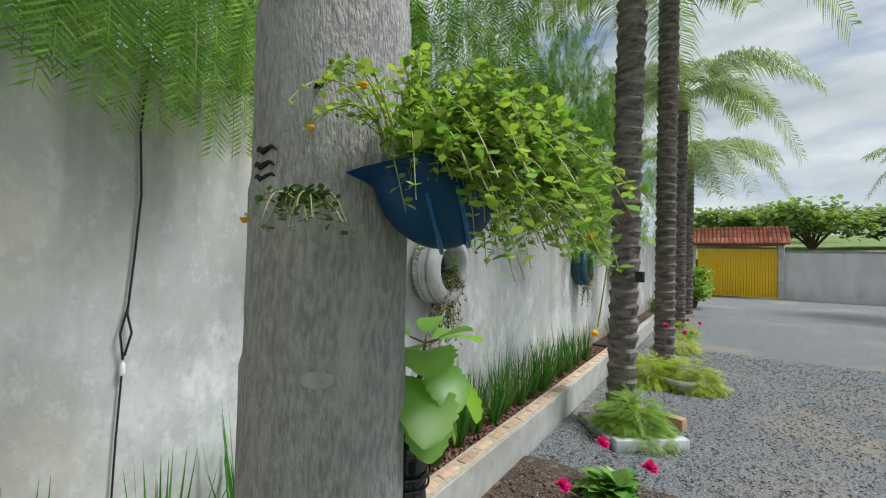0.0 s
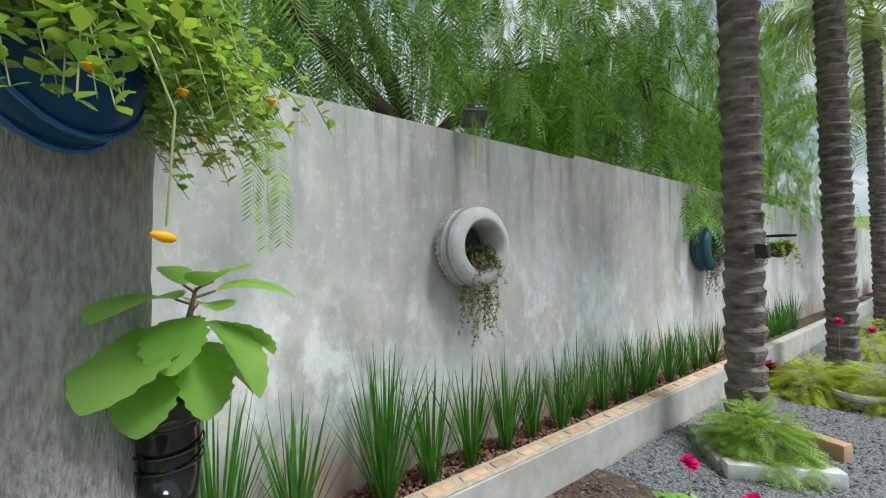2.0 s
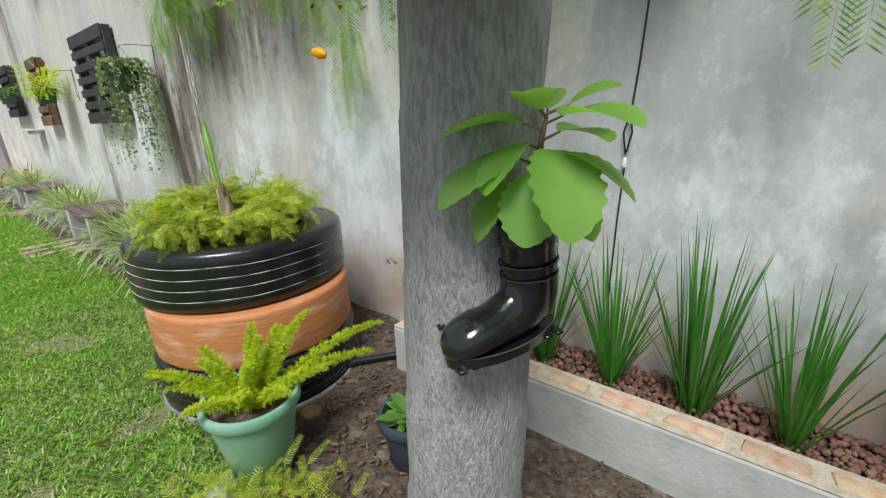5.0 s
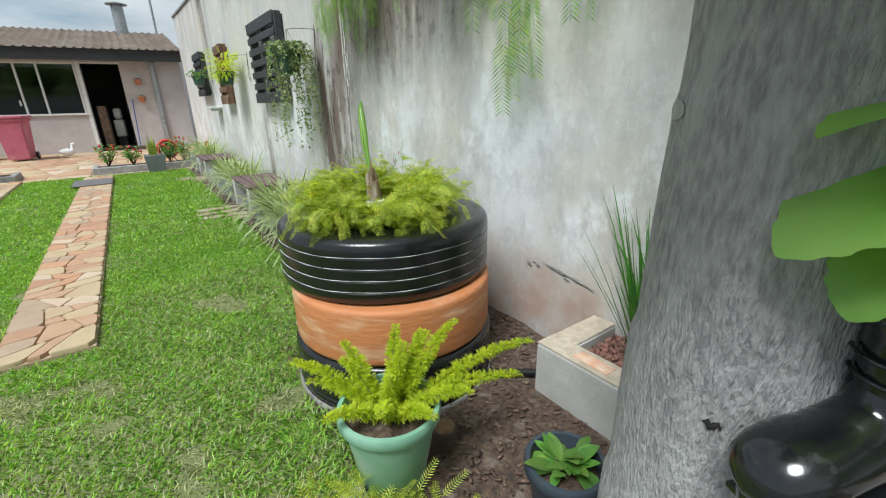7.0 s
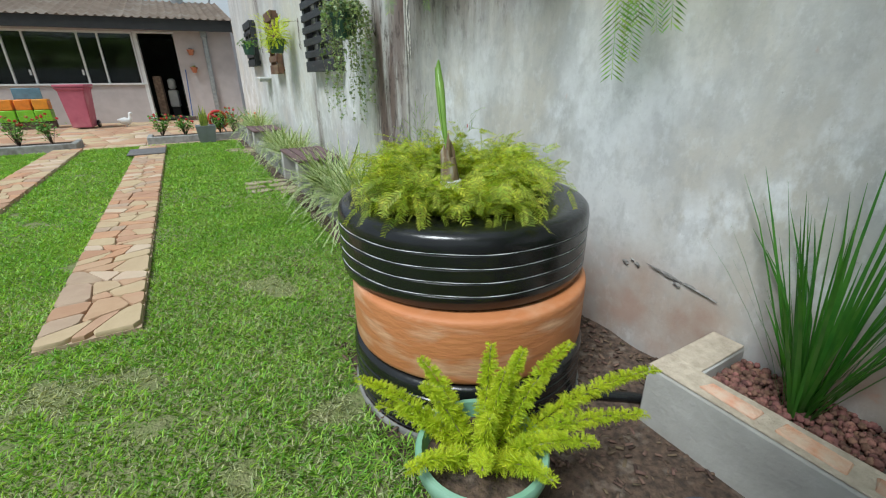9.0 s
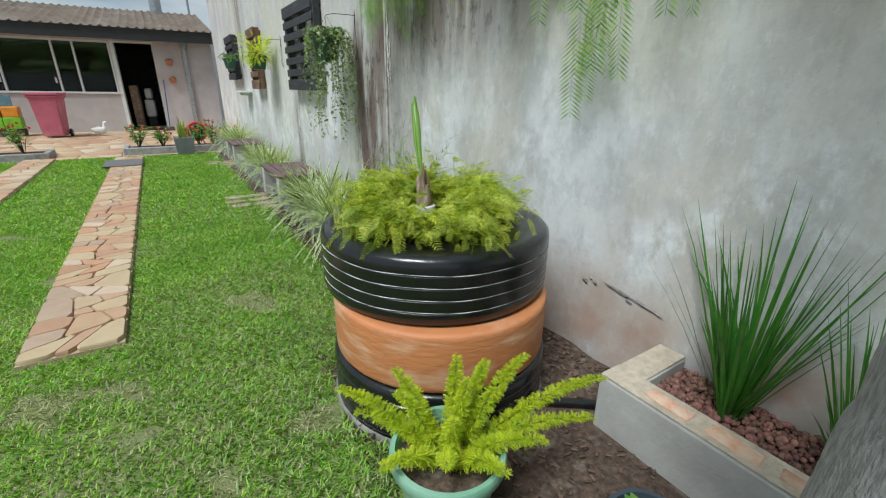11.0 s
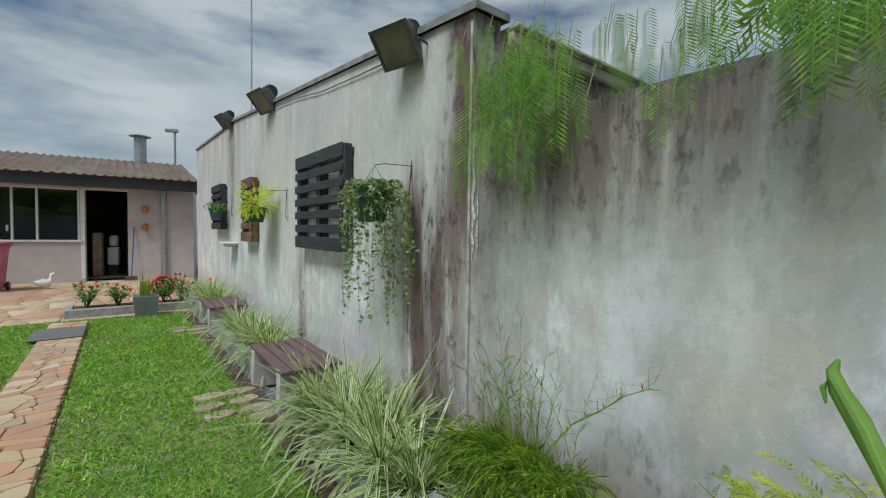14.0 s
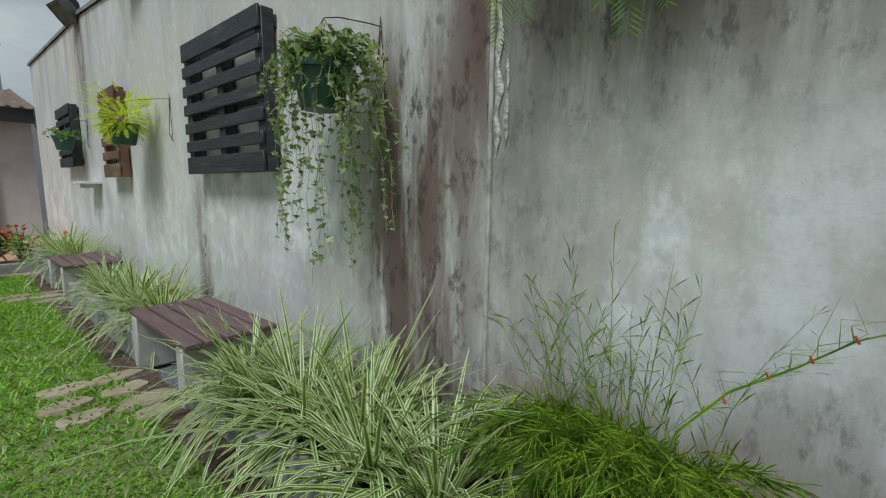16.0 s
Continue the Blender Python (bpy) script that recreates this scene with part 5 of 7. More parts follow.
# ---- strap-leaved clumps ----
def strap_clump(name, x, y, z, n, length, width, material, rng, label, group, lean=0.45, arch=0.5, foot=0.05, cat="plant", single=False, low=0.15):
    thing = empty(name, label, cat, group, at=(x, y, z))
    L = Leaves()
    for k in range(n):
        a = rng.uniform(0, 6.283)
        d = Vector((math.cos(a), math.sin(a), 0))
        ln = length * rng.uniform(0.5, 1.08)
        sp = lean * rng.uniform(low, 1.0)
        ar = arch * rng.uniform(0.2, 1.2) * sp
        p0 = Vector((x, y, z - 0.01)) + d * foot * rng.random()
        side = Vector((-d.y, d.x, 0)).normalized()
        side = (side + 0.5 * d * rng.uniform(-1, 1)).normalized()
        pts = [p0 + d * ln * sp * t + Vector((0, 0, ln * (t * (1 - 0.35 * sp) - ar * t * t))) for t in (0, 0.25, 0.5, 0.75, 1.0)]
        for p in pts:
            if p.x < 0.015:
                p.x = 0.015 + 0.01 * rng.random()
        L.blade(pts, [width * 0.8, width, width * 0.95, width * 0.65, 0.0008], side)
        if single:
            part("leaf", L.mesh(material, "leaf"), None, thing)
            L = Leaves()
    if not single:
        part("leaves", L.mesh(material, "leaves"), None, thing)
    return thing


cr = random.Random(31)
for k, y in enumerate((0.47, 0.80, 1.08, 1.36, 1.63, 2.03, 2.29, 2.56, 2.82, 3.06, 3.32, 3.55, 3.80, 4.05, 4.3, 4.55, 4.85, 5.15, 5.5, 5.85, 7.6, 7.9, 8.2, 8.55, 8.9, 12.6, 13.0, 13.4)):
    big = 1.12 if k in (0, 5) else cr.uniform(0.82, 1.02) * (1.0 if k < 5 else 0.86)
    strap_clump("strap_leaf_plant", 0.165 + cr.uniform(-0.02, 0.02), y, 0.19, int(78 * big * big), 0.74 * big, 0.0100, M_IRIS, cr, "clump of upright dark green strap leaves in clay pebbles", "strap-leaf clumps in the bed", 0.44, 0.5, 0.04, single=k < 8)

# ---- clay pebbles in the bed ----
peb = bmesh.new()
bmesh.ops.create_icosphere(peb, subdivisions=1, radius=1.0)
pv, pf = [tuple(v.co) for v in peb.verts], [tuple(v.index for v in f.verts) for f in peb.faces]
peb.free()
pr = np.random.RandomState(8)
n_peb = 5200
pos = np.c_[pr.uniform(0.012, 0.272, n_peb), 0.25 + 6.6 * pr.uniform(0, 1, n_peb) ** 1.35, 0.172 + pr.uniform(0, 0.022, n_peb)]
pmesh = scatter((pv, pf), pos, pr.uniform(0, 6.28, n_peb), pr.uniform(0, 6.28, n_peb), pr.uniform(0, 6.28, n_peb), pr.uniform(0.0075, 0.0145, n_peb), M_PEBBLE, "pebbles")
pmesh.polygons.foreach_set("use_smooth", [True] * len(pmesh.polygons))
tagged(new("clay_pebbles", pmesh), "reddish-brown fired clay pebbles filling the bed", "pebbles", kind="stuff")

# bark chips and gravel on the bare soil
chip_v = [(a * 0.5, b * 0.5, c * 0.5) for a in (-0.35, 0.35) for b in (-1, 1) for c in (-0.14, 0.14)]
chip_f = [(0, 1, 3, 2), (4, 6, 7, 5), (0, 4, 5, 1), (2, 3, 7, 6), (0, 2, 6, 4), (1, 5, 7, 3)]
M_CHIP = mat("bark chip", (0.17, 0.115, 0.08), (0.10, 0.065, 0.045), scale=30, rough=0.95, bump=0.3, hue=0.45, two=True)
n_ch = 5200
pos = np.c_[pr.uniform(0.03, 1.2, n_ch), pr.uniform(-2.1, 3.2, n_ch), pr.uniform(0.0, 0.014, n_ch)]
ok = (pos[:, 0] > 0.41) | (pos[:, 1] < 0.1)
pos = pos[ok]
m = len(pos)
tagged(new("bark_chips", scatter((chip_v, chip_f), pos, pr.uniform(0, 6.28, m), pr.uniform(-0.3, 0.3, m), pr.uniform(-0.4, 0.4, m), pr.uniform(0.008, 0.032, m), M_CHIP, "chips")), "bark chips and dry litter on the soil", "litter", kind="stuff")
M_STONELET = mat("basalt chip", (0.25, 0.255, 0.27), (0.13, 0.133, 0.142), scale=40, rough=0.9, bump=0.3, hue=0.5, two=True)
n_st = 26000
pos = np.c_[0.42 + 3.4 * pr.uniform(0, 1, n_st), 1.3 + 7.5 * pr.uniform(0, 1, n_st) ** 1.3, pr.uniform(-0.012, 0.004, n_st)]
tagged(new("gravel", scatter((chip_v, chip_f), pos, pr.uniform(0, 6.28, n_st), pr.uniform(-0.6, 0.6, n_st), pr.uniform(-1.5, 1.5, n_st), pr.uniform(0.008, 0.026, n_st), M_STONELET, "gravel")), "loose dark basalt gravel on the drive", "gravel", kind="stuff")

# ---- tyre planters on the wall ----
M_WTYRE = mat("white painted tyre", (0.62, 0.62, 0.62), (0.50, 0.50, 0.49), scale=9, rough=0.6, bump=0.4, bscale=50, third=(0.30, 0.28, 0.26), tscale=8, tspread=(0.6, 0.8))
M_BTYRE = mat("teal painted tyre", (0.035, 0.13, 0.17), (0.025, 0.09, 0.12), scale=9, rough=0.5, bump=0.4, bscale=50)


def ivy(x, y, z, n, drop, spread, rng, m_leaf, label, leaf=0.034, shape=IVYLEAF, gap=0.032):
    thing = empty("ivy", label, "plant", at=(x, y, z))
    stems, pos, yaw, pitch, roll, size = bmesh.new(), [], [], [], [], []
    for k in range(n):
        a = rng.uniform(0, 6.283)
        out = spread * rng.uniform(0.25, 1.0)
        ln = drop * rng.choice((0.12, 0.15, 0.25, 0.4, 0.6, 0.85, 1.0)) * rng.uniform(0.8, 1.1)
        pts = [Vector((x, y, z)), Vector((x + out * 0.6 * math.cos(a), y + out * 0.8 * math.sin(a), z + 0.05))]
        for j in range(1, 9):
            pts.append(Vector((max(0.03, x + out * 0.65 * math.cos(a) + rng.gauss(0, 0.012)), y + out * math.sin(a) * (1 + 0.05 * j) + rng.gauss(0, 0.014), z + 0.03 - ln * j / 8)))
        tube(stems, pts, 0.0013, 3, False)
        for i in range(len(pts) - 1):
            seg = (pts[i + 1] - pts[i]).length
            for j in range(max(1, int(seg / gap))):
                p = pts[i].lerp(pts[i + 1], rng.random())
                pos.append(tuple(p)); yaw.append(rng.uniform(0, 6.28)); pitch.append(rng.uniform(-1.3, 0.2)); roll.append(rng.uniform(-0.6, 0.6)); size.append(leaf * rng.uniform(0.5, 1.2))
    part("stem_growth", stems, M_STEM, thing)
    part("leaves", scatter(shape, np.array(pos), yaw, pitch, roll, size, m_leaf, "leaves"), None, thing)
    return thing


def wall_tyre(y, z, r, material, label, seed, n=26):
    t = empty("wall_tyre_planter", label, "tyre planter", "tyre planters on the wall", at=(0.0, y, z))
    m = Matrix.Translation((0.002, y, z)) @ Matrix.Rotation(radians(90), 4, "Y")
    part("tyre", lathe(bmesh.new(), tyre_profile(r, r * 0.57, 0.0, 0.185, 3, 0.004, 0.07), (0, 0, 0), 56, m, closed=True), material, t)
    # near-black disc over the wall gives the tyre hole its shade
    part("backing", lathe(bmesh.new(), [(0.001, 0.012), (r * 0.56, 0.012), (r * 0.56, 0.004), (0.001, 0.004)], (0, 0, 0), 32, m), M_DARK, t, "dark disc painted as the shade inside the tyre")
    lugs = bmesh.new()
    for k in range(44):
        a = 2 * math.pi * k / 44
        box(lugs, -0.018, 0.018, -0.005, 0.005, r - 0.003, r + 0.003, 0.0015, m @ Matrix.Rotation(a, 4, "Z") @ Matrix.Translation((0, 0, 0.045)) @ Matrix.Rotation(radians(90), 4, "Y"))
    part("tread", lugs, material, t, "worn tread blocks")
    ivy(0.13, y + 0.02, z - r * 0.35, n, 0.46, 0.13, random.Random(seed), M_TRAIL, "small-leaved trailing plant spilling from the wall tyre", 0.021, OVAL, 0.011)
    trailing("trailing_plant", "dark leafy growth inside the wall tyre", (0.10, y, z - r * 0.22), 0.06, n, 0.09, random.Random(seed + 1), M_DARKTRAIL, 0.015, 0.8, 0.6, (0.3, 0, 0.02), 0, M_TWIG, 0.012)


wall_tyre(2.665, 1.325, 0.228, M_WTYRE, "white painted tyre mounted on the wall as a planter", 41, 80)
wall_tyre(6.02, 1.35, 0.235, M_BTYRE, "teal painted tyre mounted on the wall as a planter", 43, 60)

# ---- flaking plaster at the foot of the wall ----
flake_rng = random.Random(88)
flakes = bmesh.new()
for y, z, w, h in ((-0.30, 0.375, 0.018, 0.012), (-0.265, 0.395, 0.014, 0.007), (-0.24, 0.382, 0.016, 0.010), (-0.15, 0.395, 0.05, 0.006), (-0.08, 0.385, 0.055, 0.010), (-0.05, 0.362, 0.022, 0.009), (0.02, 0.372, 0.06, 0.008), (0.09, 0.360, 0.03, 0.005)):
    ring = []
    for k in range(14):
        b = 2 * math.pi * k / 14
        q = flake_rng.uniform(0.6, 1.15)
        ring.append(flakes.verts.new((0.004 + 0.003 * flake_rng.random(), y + w * q * math.cos(b), z + h * q * math.sin(b) - 0.18 * (w * q * math.cos(b)))))
    mid = flakes.verts.new((0.010, y, z))
    for k in range(14):
        flakes.faces.new((ring[k], ring[(k + 1) % 14], mid))
tagged(new("trim", finish(flakes, mat("bare grey plaster", (0.20, 0.19, 0.18), (0.34, 0.325, 0.31), scale=60, rough=0.95, bump=0.8), "trim")), "flaking bare plaster low on the garden wall", "plaster", kind="structure")

# ---- cable on the wall ----
cable = empty("cable", "black cable hanging down the wall with a pale plug", "cable", at=(0.01, 1.03, 1.0))
cb = bmesh.new()
tube(cb, [(0.012, 1.045, 2.0), (0.012, 1.03, 1.75), (0.014, 1.04, 1.55), (0.012, 1.03, 1.35), (0.014, 1.018, 1.18), (0.02, 1.03, 1.12), (0.016, 1.015, 1.05)], 0.0035, 6)
tube(cb, [(0.012, 1.02, 1.2), (0.02, 1.0, 1.12), (0.016, 1.012, 1.04)], 0.0035, 6)
tube(cb, [(0.012, 1.012, 0.99), (0.012, 1.005, 0.8), (0.013, 1.0, 0.55), (0.013, 1.0, 0.2)], 0.003, 6)
part("wire", cb, mat("black cable", (0.015, 0.015, 0.015), rough=0.5), cable)
part("plug", lathe(bmesh.new(), [(0.003, 0.02), (0.007, 0.014), (0.008, -0.01), (0.008, -0.015), (0.003, -0.016)], (0.016, 1.012, 1.012), 16), M_WHITE, cable, "pale plastic plug")

# ---- feathery ferns ----
TUFT = frond_shape(6, 0.030, 0.011, 0.0022, 0.8, 0.0)


def foxtail(x, y, z, label):
    """Arching bottle-brush plumes of fine tufts round each stem."""
    thing = empty("foxtail_fern", label, "plant", at=(x, y, z))
    rng = random.Random(9)
    stems = bmesh.new()
    spec = [(0.21, -0.32, 0.16, 0.40), (0.17, -0.24, 0.05, 0.30), (-0.57, 0.09, 0.22, 0.56), (-0.42, 0.14, 0.08, 0.44), (-0.32, 0.02, 0.48, 0.46), (-0.14, -0.15, 0.50, 0.38), (-0.10, -0.02, 0.42, 0.34), (0.12, -0.17, 0.30, 0.30),
            (-0.24, -0.10, 0.36, 0.36), (0.02, 0.06, 0.26, 0.26), (0.10, 0.14, 0.16, 0.24), (-0.04, 0.22, 0.12, 0.26), (0.22, 0.02, 0.10, 0.26), (-0.22, 0.20, 0.14, 0.30), (0.04, -0.28, 0.22, 0.34), (-0.30, -0.18, 0.22, 0.36)]
    for dx, dy, dz, ln in spec:
        a = Vector((x + dx * 0.12, y + dy * 0.12, z))
        d = Vector((dx, dy, dz + 0.13)).normalized()
        e1 = d.orthogonal().normalized()
        e2 = d.cross(e1)
        pos, yaw, pitch, roll, size = [], [], [], [], []
        for k in range(int(1700 * ln)):
            t = rng.random() ** 0.85
            p = a + d * ln * t + Vector((0, 0, -0.34 * ln * t * t))
            b = rng.uniform(0, 6.283)
            o = (e1 * math.cos(b) + e2 * math.sin(b) + d * rng.uniform(0.25, 0.8) + Vector((0, 0, 0.12))).normalized()
            pos.append(tuple(p + o * 0.004))
            yaw.append(math.atan2(-o.x, o.y)); pitch.append(math.asin(max(-1, min(1, o.z)))); roll.append(rng.uniform(-1.5, 1.5))
            size.append((0.84 - 0.5 * t ** 2) * (0.55 + 0.45 * min(1, t * 6)) * rng.uniform(0.75, 1.15))
        part("plume", scatter(TUFT, np.array(pos), yaw, pitch, roll, size, M_FOX, "plume"), None, thing)
        tube(stems, [a, a + d * ln * 0.5 + Vector((0, 0, -0.085 * ln)), a + d * ln + Vector((0, 0, -0.34 * ln))], 0.002, 5)
    part("stem_growth", stems, M_STEM, thing)
    return thing


M_MINT = mat("sun-bleached green plastic", (0.17, 0.36, 0.24), (0.28, 0.46, 0.35), scale=5, rough=0.5, bump=0.1, third=(0.42, 0.52, 0.45), tscale=6, tspread=(0.55, 0.75))


def round_pot(name, x, y, r0, r1, h, material, label, z=0.0, lip=0.012):
    pot = empty(name, label, "plant pot", at=(x, y, z))
    part("body", lathe(bmesh.new(), [(0.001, 0.004), (r0 - 0.01, 0.002), (r0, 0.012), (r1 - 0.004, h - 0.04), (r1 + lip * 0.6, h - 0.04), (r1 + lip, h - 0.034), (r1 + lip, h - 0.006), (r1 + lip * 0.7, h), (r1 - 0.004, h), (r1 - 0.01, h - 0.03), (r0 - 0.008, 0.02), (0.001, 0.018)], (x, y, z), 40), material, pot)
    part("soil_fill", lathe(bmesh.new(), [(0.001, h - 0.04), (r1 - 0.012, h - 0.045), (r1 - 0.016, h - 0.07)], (x, y, z), 28), M_SOIL, pot)
    return pot


round_pot("plant_pot", 1.135, 0.172, 0.098, 0.150, 0.325, M_MINT, "faded mint-green plastic pot on the grass edge")
foxtail(1.135, 0.172, 0.285, "bright lime foxtail fern in the mint pot")
M_SLATE = mat("slate blue plastic", (0.035, 0.048, 0.065), (0.05, 0.065, 0.085), scale=7, rough=0.5, bump=0.1)
round_pot("plant_pot", 0.775, 0.575, 0.085, 0.108, 0.205, M_SLATE, "dark slate-blue plastic pot on the soil")


def rosette(name, x, y, z, n, length, width, material, label, rng, up=(15, 75), cat="plant", group=""):
    thing = empty(name, label, cat, group, at=(x, y, z))
    out = [(t / 9, width * math.sin(math.pi * (0.06 + 0.92 * t / 9)) ** 0.8) for t in range(10)]
    L, stems = Leaves(), bmesh.new()
    for k in range(n):
        az, el = rng.uniform(0, 360), rng.uniform(*up)
        ln = length * rng.uniform(0.6, 1.1)
        p0 = Vector((x + rng.uniform(-1, 1) * length * 0.35, y + rng.uniform(-1, 1) * length * 0.35, z))
        m = Matrix.Translation(p0) @ Matrix.Rotation(radians(az), 4, "Z") @ Matrix.Rotation(radians(el), 4, "X")
        tip = m @ Vector((0, ln * 0.5, 0))
        tube(stems, [p0, tip], 0.0022, 5)
        m2 = Matrix.Translation(tip) @ Matrix.Rotation(radians(az), 4, "Z") @ Matrix.Rotation(radians(el - 25), 4, "X")
        L.shape(m2, [(t * ln, w * ln) for t, w in out], 2.0)
    part("stem_growth", stems, M_STEM, thing)
    part("leaves", L.mesh(material, "leaves"), None, thing)
    return thing


rosette("leafy_plant", 0.775, 0.575, 0.175, 40, 0.085, 0.24, M_BROADLEAF, "leafy green plant in the slate-blue pot", random.Random(2))
log = empty("log_stump", "short weathered log standing in the soil", "log", at=(0.90, 0.13, 0))
part("bark", lathe(bmesh.new(), [(0.052, -0.02), (0.05, 0.03), (0.049, 0.07), (0.04, 0.074), (0.001, 0.074)], (0.90, 0.13, 0), 20, wob=0.12), M_TWIG, log)
part("cut_face", lathe(bmesh.new(), [(0.042, 0.0745), (0.04, 0.078), (0.012, 0.0775), (0.008, 0.072), (0.001, 0.072)], (0.90, 0.13, 0), 20, wob=0.1), mat("weathered end grain", (0.26, 0.17, 0.10), (0.15, 0.09, 0.055), scale=25, rough=0.9, bump=0.5), log, "pale cut face with a dark heart")
rock = bmesh.new()
bmesh.ops.create_icosphere(rock, subdivisions=3, radius=1.0)
for v in rock.verts:
    v.co *= 1 + 0.25 * noise.noise(v.co * 1.3)
    v.co = Vector((1.30 + v.co.x * 0.06, 0.20 + v.co.y * 0.05, 0.03 + v.co.z * 0.055))
tagged(new("rock", finish(rock, M_CEMENT, "rock")), "small grey stone beside the mint pot", "stone")
rock = bmesh.new()
bmesh.ops.create_icosphere(rock, subdivisions=3, radius=1.0)
for v in rock.verts:
    v.co *= 1 + 0.25 * noise.noise(v.co * 1.1 + Vector((4, 0, 0)))
    v.co = Vector((0.80 + v.co.x * 0.13, 0.80 + v.co.y * 0.08, 0.0 + v.co.z * 0.05))
tagged(new("rock", finish(rock, M_CEMENT, "rock")), "flat grey stone at the foot of the palm", "stone")
fr = random.Random(17)
pos, yaw, pitch, roll, size = [], [], [], [], []
for k in range(420):
    pos.append((fr.gauss(1.36, 0.12), fr.gauss(0.36, 0.09), fr.uniform(0.01, 0.12)))
    yaw.append(fr.uniform(0, 6.28)); pitch.append(fr.uniform(-0.3, 0.9)); roll.append(fr.uniform(-0.6, 0.6)); size.append(fr.uniform(0.5, 1.0))
low_fern = empty("fern", "low feathery fern growing in the lawn edge", "plant", at=(1.36, 0.36, 0))
part("leaves", scatter(SPRIG, np.array(pos), yaw, pitch, roll, size, M_FERN, "leaves"), None, low_fern)

hose = empty("hose", "black rubber hose lying on the soil by the kerb", "hose", at=(0.3, 0.0, 0))
part("pipe", tube(bmesh.new(), [(0.62, -0.10, 0.02), (0.50, -0.06, 0.022), (0.42, 0.0, 0.022), (0.34, 0.06, 0.022), (0.30, 0.10, 0.02)], 0.02, 12), M_RUBBER, hose)

# ---- fern and cut banana in the tyre stack ----
df = empty("asparagus_fern", "spreading yellow-green asparagus fern in the tyre stack", "plant", at=(0.725, -0.555, 0.7))
pos, yaw, pitch, roll, size, stems = [], [], [], [], [], bmesh.new()
ar = random.Random(23)
lumps = []
for k in range(30):
    a = 6.283 * k / 30 * 2.0 + ar.uniform(-0.25, 0.25)
    r_l = (0.20 if k < 10 else 0.295) + ar.uniform(-0.04, 0.05)
    spill = max(0.0, math.cos(a - 0.95)) ** 3
    back = max(0.0, math.cos(a + 1.9)) ** 2
    lumps.append((a, r_l + 0.12 * spill + 0.06 * back, 0.80 + ar.uniform(-0.02, 0.05) + 0.05 * back - 0.05 * spill, 0.055 + 0.03 * ar.random()))
for k in range(1000):
    a, r_l, z_l, s_l = lumps[k % 30]
    c_l = Vector((0.725 + r_l * math.cos(a), -0.555 + r_l * math.sin(a), z_l))
    tip = c_l + Vector((ar.gauss(0, s_l), ar.gauss(0, s_l), ar.gauss(0, s_l * 0.6)))
    p0 = Vector((0.725 + 0.15 * math.cos(a) + ar.gauss(0, 0.03), -0.555 + 0.15 * math.sin(a) + ar.gauss(0, 0.03), 0.70))
    prev = p0
    m = 5
    for j in range(m):
        t = (j + 1) / m
        p = p0.lerp(tip, t) + Vector((0, 0, 0.05 * 4 * t * (1 - t)))
        rr = Vector((p.x - 0.725, p.y + 0.555, 0)).length
        if rr > 0.47:
            p.x, p.y = 0.725 + (p.x - 0.725) * 0.47 / rr, -0.555 + (p.y + 0.555) * 0.47 / rr
        if p.z < 0.755:
            p.z = 0.755 + 0.015 * ar.random()
        if Vector((p.x - 0.722, p.y + 0.652, 0)).length < 0.085:
            prev = p
            continue
        p.x = max(p.x, 0.03)
        if k % 4 == 0 and rr < 0.44:
            tube(stems, [prev, p], 0.0010, 3, False)
        out_a = math.atan2(p.y - prev.y, p.x - prev.x)
        pos.append(tuple(prev)); yaw.append(out_a - math.pi / 2 + ar.gauss(0, 0.9)); pitch.append(ar.uniform(-0.45, 0.75) + 0.4 * (0.5 - t) - (0.7 if rr > 0.43 else 0.0)); roll.append(ar.uniform(-0.8, 0.8)); size.append(ar.uniform(0.4, 0.8))
        prev = p
part("stem_growth", stems, M_FERN, df)
part("leaves", scatter(frond_shape(7, 0.11, 0.036, 0.0085, 0.95, 0.1), np.array(pos), yaw, pitch, roll, size, M_FERN, "leaves"), None, df)
M_HUSK = mat("dry banana husk", (0.34, 0.25, 0.15), (0.18, 0.115, 0.07), scale=12, rough=0.8, bump=0.5, stretch=(3, 3, 0.6), third=(0.50, 0.46, 0.38), tscale=10, tspread=(0.55, 0.7))
ban = empty("banana_plant", "cut-back banana stem with one rolled green leaf", "plant", at=(0.72, -0.65, 0.68))
part("stem", tube(bmesh.new(), [(0.716, -0.652, 0.66), (0.720, -0.652, 0.72), (0.724, -0.651, 0.78), (0.730, -0.650, 0.86)], [0.044, 0.036, 0.038, 0.027], 14), M_HUSK, ban)
for dx, dy, h in ((0.010, 0.014, 0.955), (-0.016, 0.004, 0.925), (0.014, -0.014, 0.905)):
    part("torn_sheath", tube(bmesh.new(), [(0.728 + dx, -0.65 + dy, 0.83), (0.731 + dx * 1.1, -0.65 + dy, 0.88), (0.733 + dx * 0.5, -0.65 + dy, h)], [0.014, 0.011, 0.002], 7), M_HUSK, ban)
part("wrap", lathe(bmesh.new(), [(0.040, 0.735), (0.045, 0.74), (0.044, 0.765), (0.038, 0.77)], (0.718, -0.652, 0), 18), M_WHITE, ban, "white tape round the stem")
part("rolled_leaf", tube(bmesh.new(), [(0.732, -0.653, 0.85), (0.733, -0.662, 0.92), (0.728, -0.685, 0.99), (0.716, -0.722, 1.07), (0.708, -0.752, 1.13), (0.700, -0.775, 1.165), (0.694, -0.785, 1.195), (0.697, -0.778, 1.215)], [0.005, 0.0075, 0.009, 0.014, 0.0165, 0.014, 0.009, 0.003], 9), M_KAL, ban, "tightly rolled green leaf")
